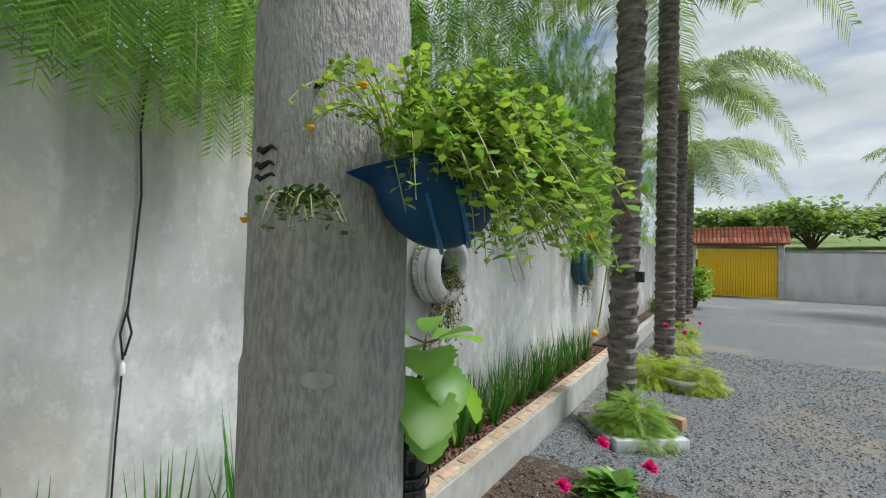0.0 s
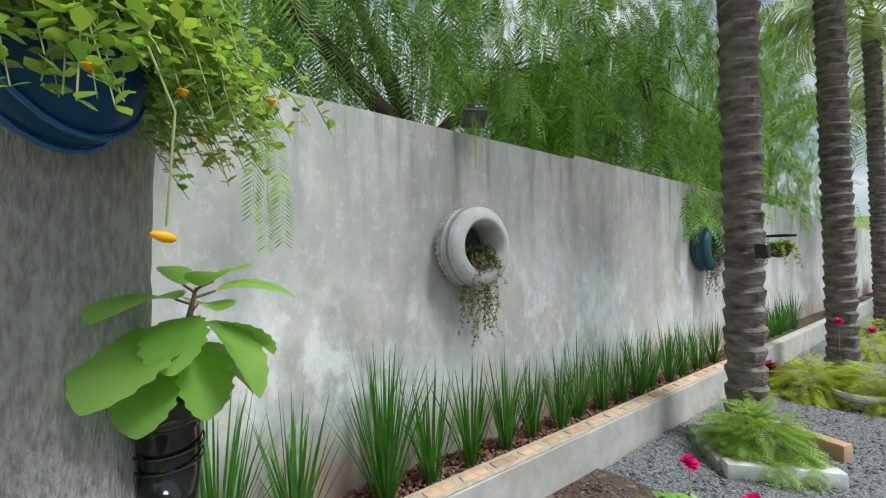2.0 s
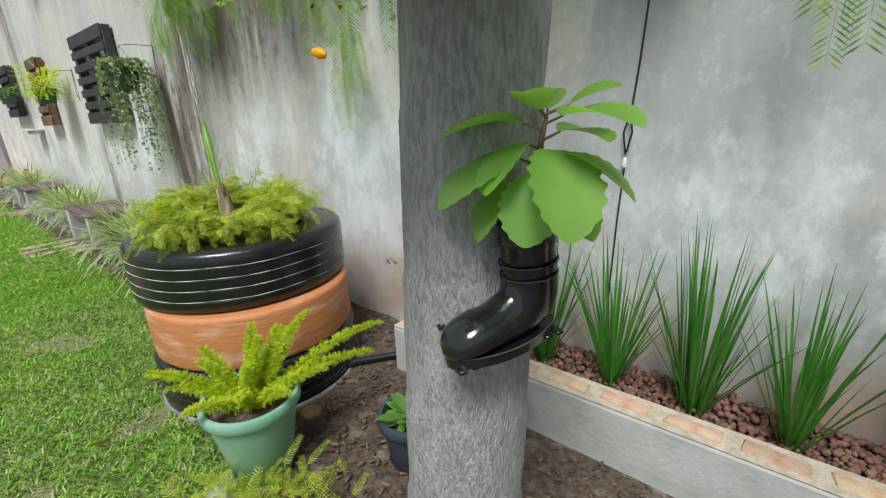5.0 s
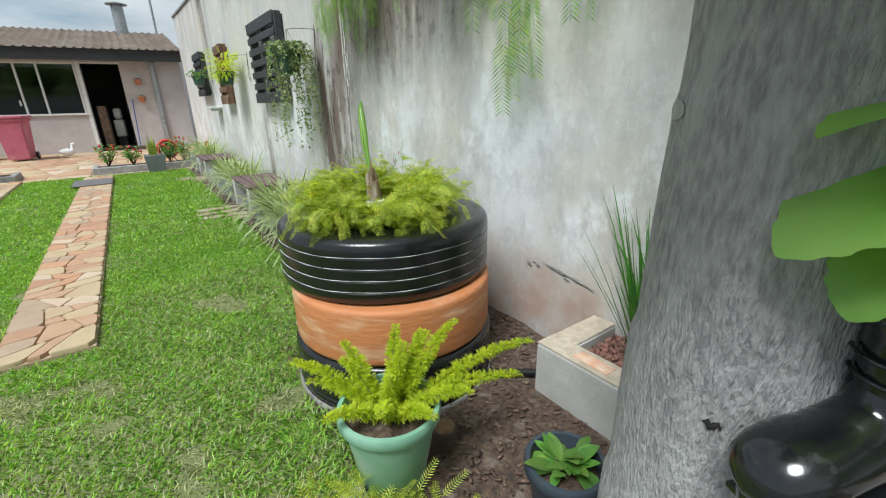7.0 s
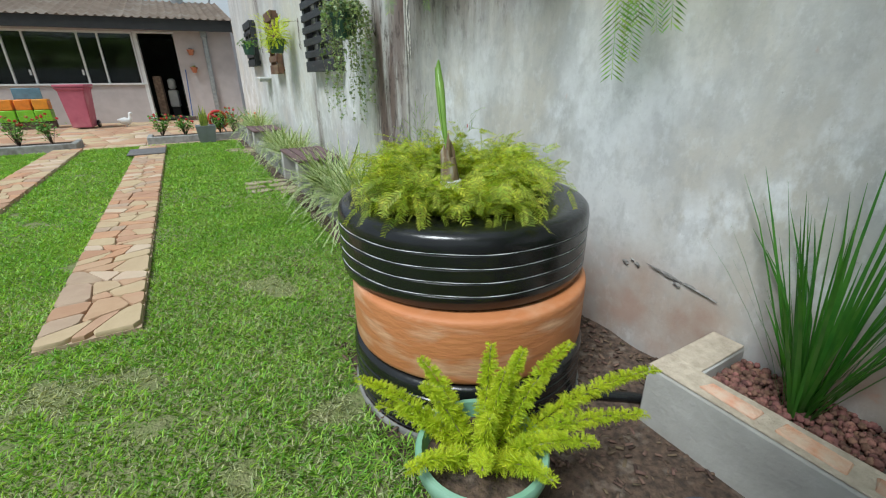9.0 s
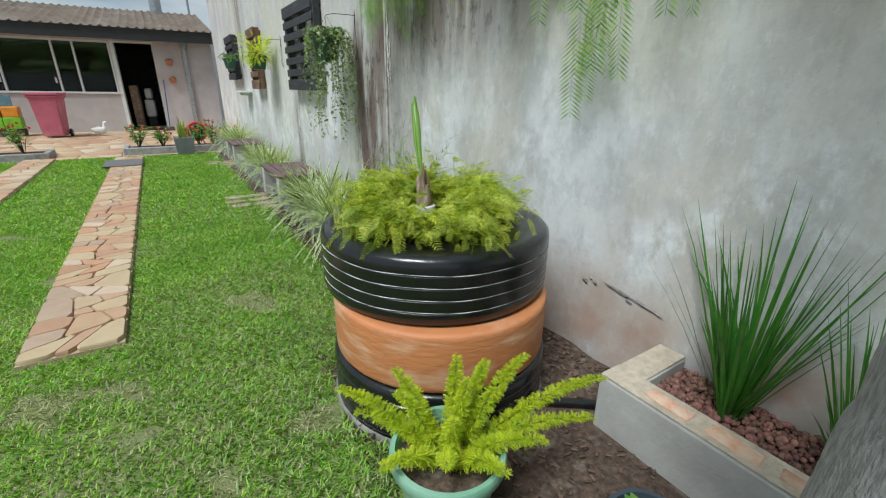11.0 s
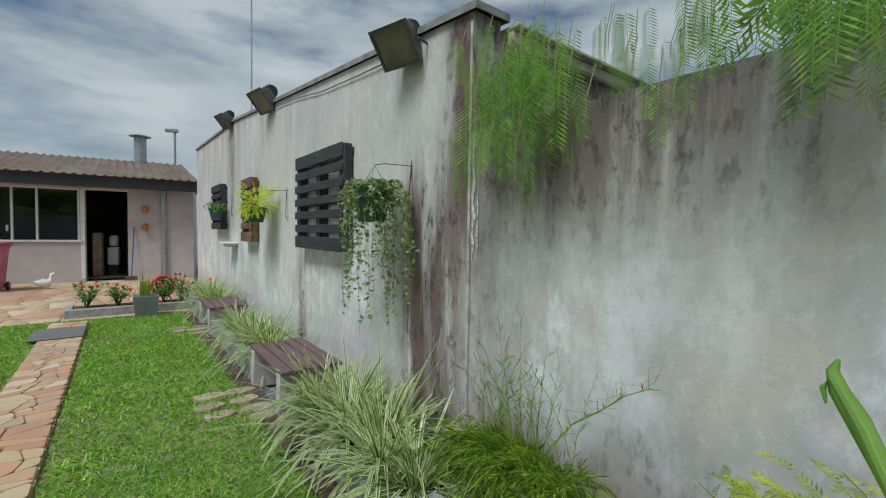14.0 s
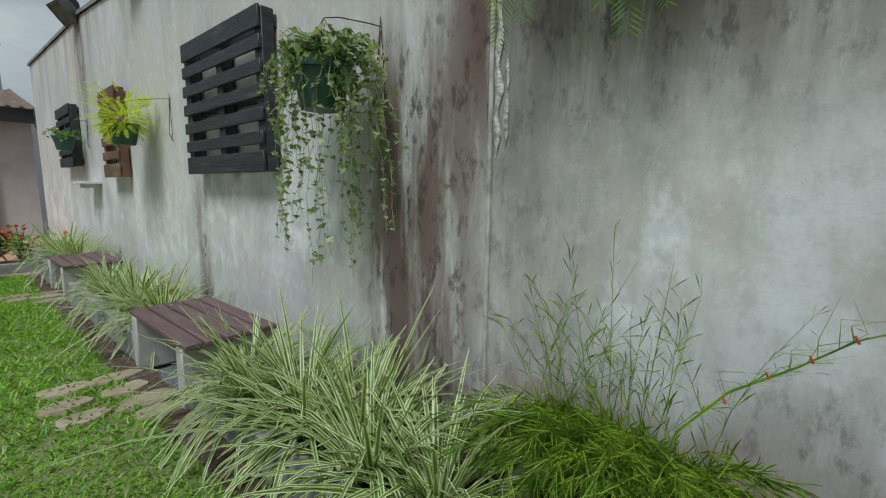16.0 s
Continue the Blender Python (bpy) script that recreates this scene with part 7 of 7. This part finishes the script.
def rose_bush(x, y, z, h, label, rng, m_flower, blooms=9):
    b = empty("flowering_shrub", label, "shrub", "flowering shrubs in the beds", at=(x, y, z))
    st, pos, yaw, pitch, roll, size = bmesh.new(), [], [], [], [], []
    tips = []
    for k in range(16):
        a, sp = rng.uniform(0, 6.283), rng.uniform(0.1, 0.55)
        tip = Vector((x + h * sp * math.cos(a), y + h * sp * math.sin(a), z + h * rng.uniform(0.6, 1.0)))
        mid = Vector((x, y, z)).lerp(tip, 0.5) + Vector((rng.uniform(-0.03, 0.03), rng.uniform(-0.03, 0.03), 0.03))
        tube(st, [(x, y, z - 0.02), mid, tip], [0.006, 0.004, 0.002], 5)
        tips.append(tip)
        for j in range(20):
            t = rng.uniform(0.35, 1.05)
            p = Vector((x, y, z)).lerp(tip, t) + Vector((rng.gauss(0, 0.035), rng.gauss(0, 0.035), rng.gauss(0, 0.03)))
            pos.append(tuple(p)); yaw.append(rng.uniform(0, 6.28)); pitch.append(rng.uniform(-0.6, 0.8)); roll.append(rng.uniform(-0.6, 0.6)); size.append(rng.uniform(0.03, 0.06))
    part("stem_growth", st, M_TWIG, b)
    part("leaves", scatter(OVAL, np.array(pos), yaw, pitch, roll, size, M_BROADLEAF, "leaves"), None, b)
    for k in range(blooms):
        f_ = bmesh.new()
        bmesh.ops.create_icosphere(f_, subdivisions=1, radius=0.024, matrix=Matrix.Translation(tips[k % len(tips)] + Vector((0, 0, 0.02))))
        for v in f_.verts:
            v.co += Vector((rng.uniform(-1, 1), rng.uniform(-1, 1), rng.uniform(-1, 1))) * 0.007
        part("bloom", f_, m_flower, b)
    return b


rb = random.Random(5)
for x, y, h in ((2.05, -9.45, 0.42), (1.65, -9.5, 0.36), (1.0, -9.5, 0.4), (3.7, -9.3, 0.5), (4.15, -9.3, 0.52), (4.6, -9.3, 0.48), (0.75, -9.4, 0.5)):
    rose_bush(x, y, 0.10, h, "leafy flowering shrub with small red blooms", rb, M_PETAL_R)
M_GREYPOT = mat("grey square pot", (0.20, 0.215, 0.23), (0.16, 0.17, 0.18), scale=6, rough=0.6, bump=0.15)


def square_pot(x, y, w, h, label):
    p = empty("plant_pot", label, "plant pot", "grey square pots", at=(x, y, 0))
    bm = bmesh.new()
    prof = []
    for k, (s, z) in enumerate(((0.40, 0), (0.5, h), (0.455, h), (0.42, h - 0.05))):
        prof.append([bm.verts.new((x + w * s * a, y + w * s * b, z)) for a, b in ((-1, -1), (1, -1), (1, 1), (-1, 1))])
    for a, b in zip(prof, prof[1:]):
        for i in range(4):
            bm.faces.new((a[i], a[(i + 1) % 4], b[(i + 1) % 4], b[i]))
    bm.faces.new(prof[0])
    bm.faces.new(prof[-1])
    bmesh.ops.bevel(bm, geom=bm.edges[:], offset=0.004, segments=1, affect="EDGES")
    part("body", bm, M_GREYPOT, p)
    return p


square_pot(1.29, -8.85, 0.34, 0.33, "grey tapered square pot on the lawn")
M_SANS = leaf_mat("snake plant leaf", (0.16, 0.26, 0.06), (0.42, 0.44, 0.10), 0.25, 0.4, 0.25, scale=30)
strap_clump("snake_plant", 1.29, -8.85, 0.30, 16, 0.42, 0.05, M_SANS, random.Random(3), "upright yellow-edged snake plant in the grey pot", "", 0.35, 0.0, 0.08)
square_pot(4.75, -8.55, 0.34, 0.36, "second grey tapered square pot before the bed")
reel = empty("hose_reel", "red coiled garden hose on a reel", "hose reel", at=(0.98, -9.95, 0))
M_RED = mat("red hose", (0.60, 0.035, 0.03), (0.48, 0.03, 0.025), scale=10, rough=0.5)
coil = bmesh.new()
for k in range(4):
    tube(coil, [(0.98 + (0.16 + 0.02 * (k % 2)) * math.cos(a), -9.95 + 0.05 * (k - 1.5), 0.34 + (0.16 + 0.02 * (k % 2)) * math.sin(a)) for a in [i * math.pi / 12 for i in range(25)]], 0.022, 6)
part("coil", coil, M_RED, reel)
part("drum", lathe(bmesh.new(), [(0.001, -0.11), (0.12, -0.11), (0.12, 0.11), (0.001, 0.11)], (0, 0, 0), 20, Matrix.Translation((0.98, -9.95, 0.34)) @ Matrix.Rotation(radians(90), 4, "X")), M_RUBBER, reel)
for x in (0.82, 1.14):
    part("stand_leg", tube(bmesh.new(), [(x, -10.06, -0.01), (0.98, -10.06, 0.36), (0.98, -9.84, 0.36), (x, -9.84, -0.01)], 0.012, 6), M_GALV, reel)
M_PINK = mat("faded pink plastic", (0.50, 0.13, 0.19), (0.42, 0.10, 0.155), scale=4, rough=0.55, bump=0.1, third=(0.55, 0.22, 0.26), tscale=3)
bin_ = empty("wheelie_bin", "tall faded pink plastic wheeled bin by the house", "bin", at=(3.85, -13.3, 0))
BM_ = Matrix.Translation((3.80, -13.3, 0.02)) @ Matrix.Rotation(radians(-8), 4, "Z")
bb = bmesh.new()
pr_ = [[bb.verts.new(BM_ @ Vector((a * w, b * d, z))) for a, b in ((-1, -1), (1, -1), (1, 1), (-1, 1))] for w, d, z in ((0.20, 0.22, 0.04), (0.26, 0.30, 0.92), (0.30, 0.33, 0.93), (0.30, 0.33, 0.98))]
for a, b in zip(pr_, pr_[1:]):
    for i in range(4):
        bb.faces.new((a[i], a[(i + 1) % 4], b[(i + 1) % 4], b[i]))
bb.faces.new(pr_[0])
bb.faces.new(pr_[-1])
bmesh.ops.bevel(bb, geom=bb.edges[:], offset=0.015, segments=2, affect="EDGES")
part("body", bb, M_PINK, bin_)
part("lid", boxed(-0.31, 0.31, -0.37, 0.35, 0.985, 1.04, 0.02, BM_, 2), M_PINK, bin_)
for s in (-1, 1):
    part("wheel", lathe(bmesh.new(), [(0.001, -0.025), (0.08, -0.025), (0.095, -0.015), (0.095, 0.015), (0.08, 0.025), (0.001, 0.025)], (0, 0, 0), 20, BM_ @ Matrix.Translation((0.24 * s, -0.22, 0.09)) @ Matrix.Rotation(radians(90), 4, "Y")), M_RUBBER, bin_)
goose = bmesh.new()
GM = Matrix.Translation((2.95, -13.3, 0.02)) @ Matrix.Rotation(radians(200), 4, "Z") @ Matrix.Scale(0.72, 4)
tube(goose, [GM @ Vector(q) for q in ((-0.24, 0, 0.24), (-0.14, 0, 0.20), (0.0, 0, 0.18), (0.12, 0, 0.20), (0.17, 0, 0.28), (0.17, 0, 0.38), (0.19, 0, 0.44), (0.23, 0, 0.45), (0.28, 0, 0.435))], [0.02, 0.07, 0.105, 0.08, 0.045, 0.032, 0.04, 0.036, 0.008], 14)
for s in (-0.04, 0.04):
    tube(goose, [GM @ Vector(q) for q in ((0, s, 0.1), (0.01, s, 0.0), (0.06, s, 0.0))], 0.012, 6)
tagged(new("goose_statue", finish(goose, M_WHITE, "goose_statue")), "white goose garden statue on the patio", "statue")
for k, (x, col) in enumerate(((4.95, (0.80, 0.24, 0.02)), (4.62, (0.75, 0.30, 0.02)), (5.3, (0.80, 0.28, 0.02)))):
    crate = empty("crate", "stacked plastic crates, orange over lime green", "crate", "crates by the house", at=(x, -13.9, 0))
    part("upper_box", boxed(x - 0.15, x + 0.15, -14.1, -13.75, 0.48, 0.72, 0.015), mat("orange plastic", col, rough=0.5), crate)
    part("lower_box", boxed(x - 0.16, x + 0.16, -14.1, -13.74, 0.20, 0.475, 0.015), mat("lime plastic", (0.22, 0.55, 0.02), rough=0.5), crate)
    part("stand", boxed(x - 0.16, x + 0.16, -14.1, -13.76, -0.01, 0.195, 0.01), M_TWIG, crate)
part_lid = empty("plastic_lid", "blue plastic lid leaning on the crates", "lid", at=(4.85, -14.0, 0.72))
part("sheet", boxed(4.6, 5.15, -14.14, -14.10, 0.72, 0.98, 0.008), mat("grey-blue plastic", (0.12, 0.25, 0.34), rough=0.5), part_lid)
M_POTTERY = mat("terracotta", (0.48, 0.18, 0.09), (0.38, 0.13, 0.07), scale=9, rough=0.85, bump=0.2)
for z, m_leaf in ((1.80, M_TWIG), (1.33, M_FERN)):
    q = HOUSE @ Vector((1.07, 0.09, z))
    wp = empty("wall_pot", "terracotta half pot hung on the house wall", "plant pot", "pots on the house wall", at=q)
    part("body", lathe(bmesh.new(), [(0.001, 0), (0.05, 0.0), (0.085, 0.12), (0.095, 0.12), (0.095, 0.15), (0.08, 0.15), (0.001, 0.13)], q, 20), M_POTTERY, wp)
    rosette("small_plant", q.x, q.y, q.z + 0.14, 22, 0.06, 0.2, m_leaf, "small plant in the wall pot", rb)
broom = empty("broom", "blue broom handle leaning on the house wall", "broom", at=HOUSE @ Vector((1.33, 0.2, 0)))
part("handle", tube(bmesh.new(), [HOUSE @ Vector((1.36, 0.25, 0.02)), HOUSE @ Vector((1.31, 0.03, 1.42))], 0.013, 8), mat("blue paint", (0.04, 0.10, 0.32), rough=0.5), broom)
part("head", boxed(-0.13, 0.13, -0.03, 0.03, 0.0, 0.12, 0.008, HOUSE @ Matrix.Translation((1.36, 0.25, 0.01))), M_TWIG, broom)
cooler = empty("water_tank", "white appliance standing inside the doorway", "appliance", at=HOUSE @ Vector((1.9, -0.9, 0.1)))
part("body", hbox(1.78, 2.04, -1.2, -0.9, 0.35, 0.85, 0.03), M_WHITE, cooler)
part("tank", hbox(1.80, 2.00, -1.18, -0.92, 0.87, 1.18, 0.05), M_WHITE, cooler)
part("stand", hbox(1.80, 2.02, -1.18, -0.92, 0.09, 0.35, 0.01), M_DARK, cooler)
rosette("leafy_plant", 0.28, -10.2, 0.0, 60, 0.30, 0.16, M_BROADLEAF, "tall leafy plant in the corner by the wall", rb, (40, 95))
orange_plant = rosette("leafy_plant", 0.35, -9.75, 0.2, 40, 0.14, 0.22, M_BROADLEAF, "leafy plant with orange blooms in the far bed", rb, (20, 80))
M_ORANGE = mat("orange petal", (0.75, 0.18, 0.02), rough=0.6)
for k in range(10):
    f_ = bmesh.new()
    bmesh.ops.create_icosphere(f_, subdivisions=1, radius=0.022, matrix=Matrix.Translation((0.35 + rb.gauss(0, 0.1), -9.75 + rb.gauss(0, 0.12), 0.42 + rb.gauss(0, 0.05))))
    part("bloom", f_, M_ORANGE, orange_plant)

# ---- palm feet along the drive ----
def fern_mound(x, y, rx, ry, h, n, label, seed, material=None, cx=0.0):
    f = empty("fern", label, "fern", "ferns at the palm feet", at=(x, y, 0))
    r_ = random.Random(seed)
    pos, yaw, pitch, roll, size = [], [], [], [], []
    for k in range(n):
        a, q = r_.uniform(0, 6.283), math.sqrt(r_.random())
        pos.append((x + rx * q * math.cos(a), y + ry * q * math.sin(a), 0.02 + h * (1 - q * q) * r_.uniform(0.5, 1.0)))
        yaw.append(a - 1.57 + r_.uniform(-0.7, 0.7)); pitch.append(0.5 - 1.1 * q + r_.uniform(-0.3, 0.3)); roll.append(r_.uniform(-0.5, 0.5)); size.append(r_.uniform(0.9, 1.7))
    part("leaves", scatter(SPRIG, np.array(pos), yaw, pitch, roll, size, material or M_FERN, "leaves"), None, f)
    return f


M_FERNGREEN = leaf_mat("green fern", (0.32, 0.46, 0.08), (0.22, 0.36, 0.06), 0.3, 0.5, 0.4)
fern_mound(0.98, 4.20, 0.26, 0.20, 0.32, 620, "feathery green fern heaped at the palm foot", 71, M_FERNGREEN)
fern_mound(0.90, 6.05, 0.26, 0.28, 0.30, 480, "yellow-green fern beside the drive", 72)
fern_mound(1.30, 6.1, 0.30, 0.26, 0.32, 560, "feathery fern spilling over a white pot", 73)
fern_mound(1.0, 8.6, 0.3, 0.4, 0.25, 320, "small fern at the palm foot", 74)
fern_mound(0.95, 10.6, 0.3, 0.4, 0.25, 260, "small fern further along the drive", 75)
for k, (a, b, h, name) in enumerate((((0.90, 3.86), (1.36, 4.22), 0.075, "white painted stone slab edging the palm bed"), ((0.55, 4.35), (0.90, 3.90), 0.06, "grey stone edging the palm bed"), ((0.93, 4.75), (1.33, 4.62), 0.09, "tan curved tile edging the palm bed"))):
    d = Vector((b[0] - a[0], b[1] - a[1], 0))
    m = Matrix.Translation((a[0], a[1], 0)) @ Matrix.Rotation(math.atan2(d.y, d.x), 4, "Z")
    tagged(new("edging_stone", finish(boxed(0, d.length, -0.05, 0.05, -0.02, h, 0.018, m, 2), (M_WTYRE, M_CEMENT, M_FLAG)[k], "edging_stone")), name, "edging stone", "edging stones of the palm bed")
round_pot("plant_pot", 1.22, 5.95, 0.13, 0.17, 0.13, M_WTYRE, "low white pot under the fern")


def pink_plant(x, y, label, seed, n=34, blooms=((0.0, 0.0, 0.24), (0.16, 0.05, 0.17))):
    rosette("geranium", x, y, 0.01, n, 0.14, 0.34, M_BROADLEAF, label, random.Random(seed), (20, 85))
    for dx, dy, z in blooms:
        b = empty("flower", "magenta flower head on a stalk", "flower", "magenta flowers", at=(x + dx, y + dy, z))
        part("stalk", tube(bmesh.new(), [(x + dx * 0.6, y + dy * 0.6, 0.02), (x + dx, y + dy, z)], 0.0025, 5), M_STEM, b)
        L = Leaves()
        r_ = random.Random(seed + 3)
        for k in range(22):
            m = Matrix.Translation((x + dx, y + dy, z)) @ Matrix.Rotation(r_.uniform(0, 6.28), 4, "Z") @ Matrix.Rotation(r_.uniform(-0.2, 1.4), 4, "X")
            L.shape(m, [(0.0, 0.006), (0.018, 0.017), (0.036, 0.018), (0.048, 0.007)], 3.0)
        part("petals", L.mesh(M_PETAL_P, "petals"), None, b)


pink_plant(1.03, 3.1, "low leafy plant with magenta flowers by the kerb", 91, 90, ((-0.09, 0.19, 0.24), (0.19, 0.13, 0.19), (-0.22, -0.2, 0.1)))
pink_plant(1.0, 6.7, "leafy plant with magenta flowers by the second palm", 92, 30, ((0.0, 0.0, 0.6), (0.2, 0.3, 0.5)))
pink_plant(1.1, 9.9, "leafy plant with magenta flowers further along", 93, 24, ((0.0, 0.0, 0.35), (0.2, 0.1, 0.3)))
M_REDLEAF = leaf_mat("dark red leaf", (0.22, 0.035, 0.045), (0.14, 0.02, 0.03), 0.3, 0.45, 0.3)
rosette("red_leaved_plant", 0.52, 6.3, 0.02, 60, 0.15, 0.2, M_REDLEAF, "dark red leafy plant beside the kerb", rb, (30, 90))
bx = empty("electric_box", "small black box mounted on a palm trunk", "box", at=(1.0, 4.36, 1.27))
part("case", boxed(0.965, 1.035, 4.30, 4.38, 1.24, 1.33, 0.006), M_RUBBER, bx)
hb1 = empty("hanging_basket", "dark basket on a bracket along the garden wall", "hanging basket", at=(0.2, 8.2, 1.4))
part("basket", lathe(bmesh.new(), [(0.001, -0.16), (0.1, -0.14), (0.17, 0.0), (0.18, 0.02), (0.001, 0.0)], (0.2, 8.2, 1.4), 20), M_TWIG, hb1)
part("bracket", boxed(0.0, 0.4, 8.16, 8.24, 1.52, 1.56, 0.01), M_RUBBER, hb1)
trailing("trailing_plant", "yellow-green trailing plant in the wall basket", (0.2, 8.2, 1.42), 0.12, 30, 0.3, random.Random(33), M_PURS, 0.04, 0.4, 1.4, gap=0.03)


def bush(name, x, y, z, rx, ry, h, n, leaf, material, label, seed, cat="shrub"):
    b = empty(name, label, cat, at=(x, y, z))
    r_ = random.Random(seed)
    st, pos, yaw, pitch, roll, size = bmesh.new(), [], [], [], [], []
    for k in range(9):
        a = r_.uniform(0, 6.283)
        tube(st, [(x, y, z - 0.05), (x + rx * 0.35 * math.cos(a), y + ry * 0.35 * math.sin(a), z + h * 0.45), (x + rx * 0.7 * math.cos(a), y + ry * 0.7 * math.sin(a), z + h * 0.8)], [0.03 * h, 0.018 * h, 0.006 * h], 5)
    lumps = [(r_.uniform(-0.7, 0.7) * rx, r_.uniform(-0.7, 0.7) * ry, r_.uniform(0.3, 0.85) * h, r_.uniform(0.25, 0.5)) for _ in range(22)]
    for k in range(n):
        lx, ly, lz, s = lumps[k % len(lumps)]
        d = Vector((r_.gauss(0, 1), r_.gauss(0, 1), r_.gauss(0, 1))).normalized() * r_.uniform(0.75, 1.05)
        pos.append((x + lx + d.x * s * rx, y + ly + d.y * s * ry, max(z + 0.03, z + lz + d.z * s * h * 0.5)))
        yaw.append(r_.uniform(0, 6.28)); pitch.append(r_.uniform(-0.8, 0.9)); roll.append(r_.uniform(-0.7, 0.7)); size.append(leaf * r_.uniform(0.6, 1.3))
    part("branches", st, M_TWIG, b)
    part("crown", scatter(OVAL, np.array(pos), yaw, pitch, roll, size, material, "crown"), None, b)
    return b


bush("shrub", 0.95, 17.6, 0, 0.55, 0.7, 1.5, 2200, 0.11, M_FERNGREEN, "bright green leafy shrub near the gate", 101)
M_FARLEAF = leaf_mat("far tree leaf", (0.24, 0.33, 0.11), (0.17, 0.26, 0.08), 0.35, 0.6, 0.4)
for x, y, rx, h, s in ((2.2, 43, 3.0, 4.0, 1), (7.5, 41, 4.2, 4.9, 2), (13.0, 43, 3.6, 3.8, 3), (18, 40, 4.5, 4.6, 4), (25, 42, 5.0, 4.2, 5), (6.0, 55, 7, 4.5, 6), (34, 44, 6, 5.0, 7)):
    bush("tree", x, y, 1.9 + (y - 28.5) * 0.0913, rx, rx * 0.8, h * 0.75, 2600, 0.42, M_FARLEAF, "rounded green tree beyond the yard wall", 110 + s, "tree")
fld = bmesh.new()
fg = [fld.verts.new(p) for p in ((-40, 28.5, 1.9), (90, 28.5, 1.9), (90, 80, 6.6), (-40, 80, 6.6))]
fld.faces.new(fg)
tagged(new("ground", finish(fld, mat("grassy bank", (0.20, 0.27, 0.08), (0.13, 0.19, 0.05), scale=3, rough=0.95, bump=1.0, bscale=12, third=(0.25, 0.30, 0.10), tscale=0.4, bdist=0.1), "ground")), "rough green bank beyond the yard wall", "bank", kind="structure")
bank = bmesh.new()
box(bank, -40, 90, 28.0, 28.5, -0.1, 1.9)
tagged(new("ground", finish(bank, bpy.data.materials["grassy bank"], "ground")), "grassy edge of the bank beyond the wall", "bank", kind="structure")

# ---- flagstones, last ----
flags_1 = paved("flagstone_path", [[(1.985, -1.5), (2.40, -1.5), (2.40, -8.6), (1.985, -8.6)]], 0.028, 0.02, 0.024, "path of irregular buff and terracotta flagstones", 3)
flags_2 = paved("flagstone_path", [[(3.24, -1.5), (3.66, -1.5), (3.66, -8.9), (3.24, -8.9)]], 0.04, 0.02, 0.024, "second path of irregular flagstones", 4)
flags_3 = paved("patio", [[(0.02, -9.78), (5.8, -9.78), (5.8, -14.95), (0.02, -14.3)], [(2.33, -8.92), (3.3, -8.92), (3.3, -9.78), (2.33, -9.78)]], 0.16, -0.002, 0.022, "patio of irregular buff flagstones", 5)

# fine growth that cannot be counted
for ob in scene.objects:
    if ob.name.startswith(("stem_growth", "tread.", "tread")) and not ob.name.startswith("tread_lug"):
        ob["kind"] = "stuff"
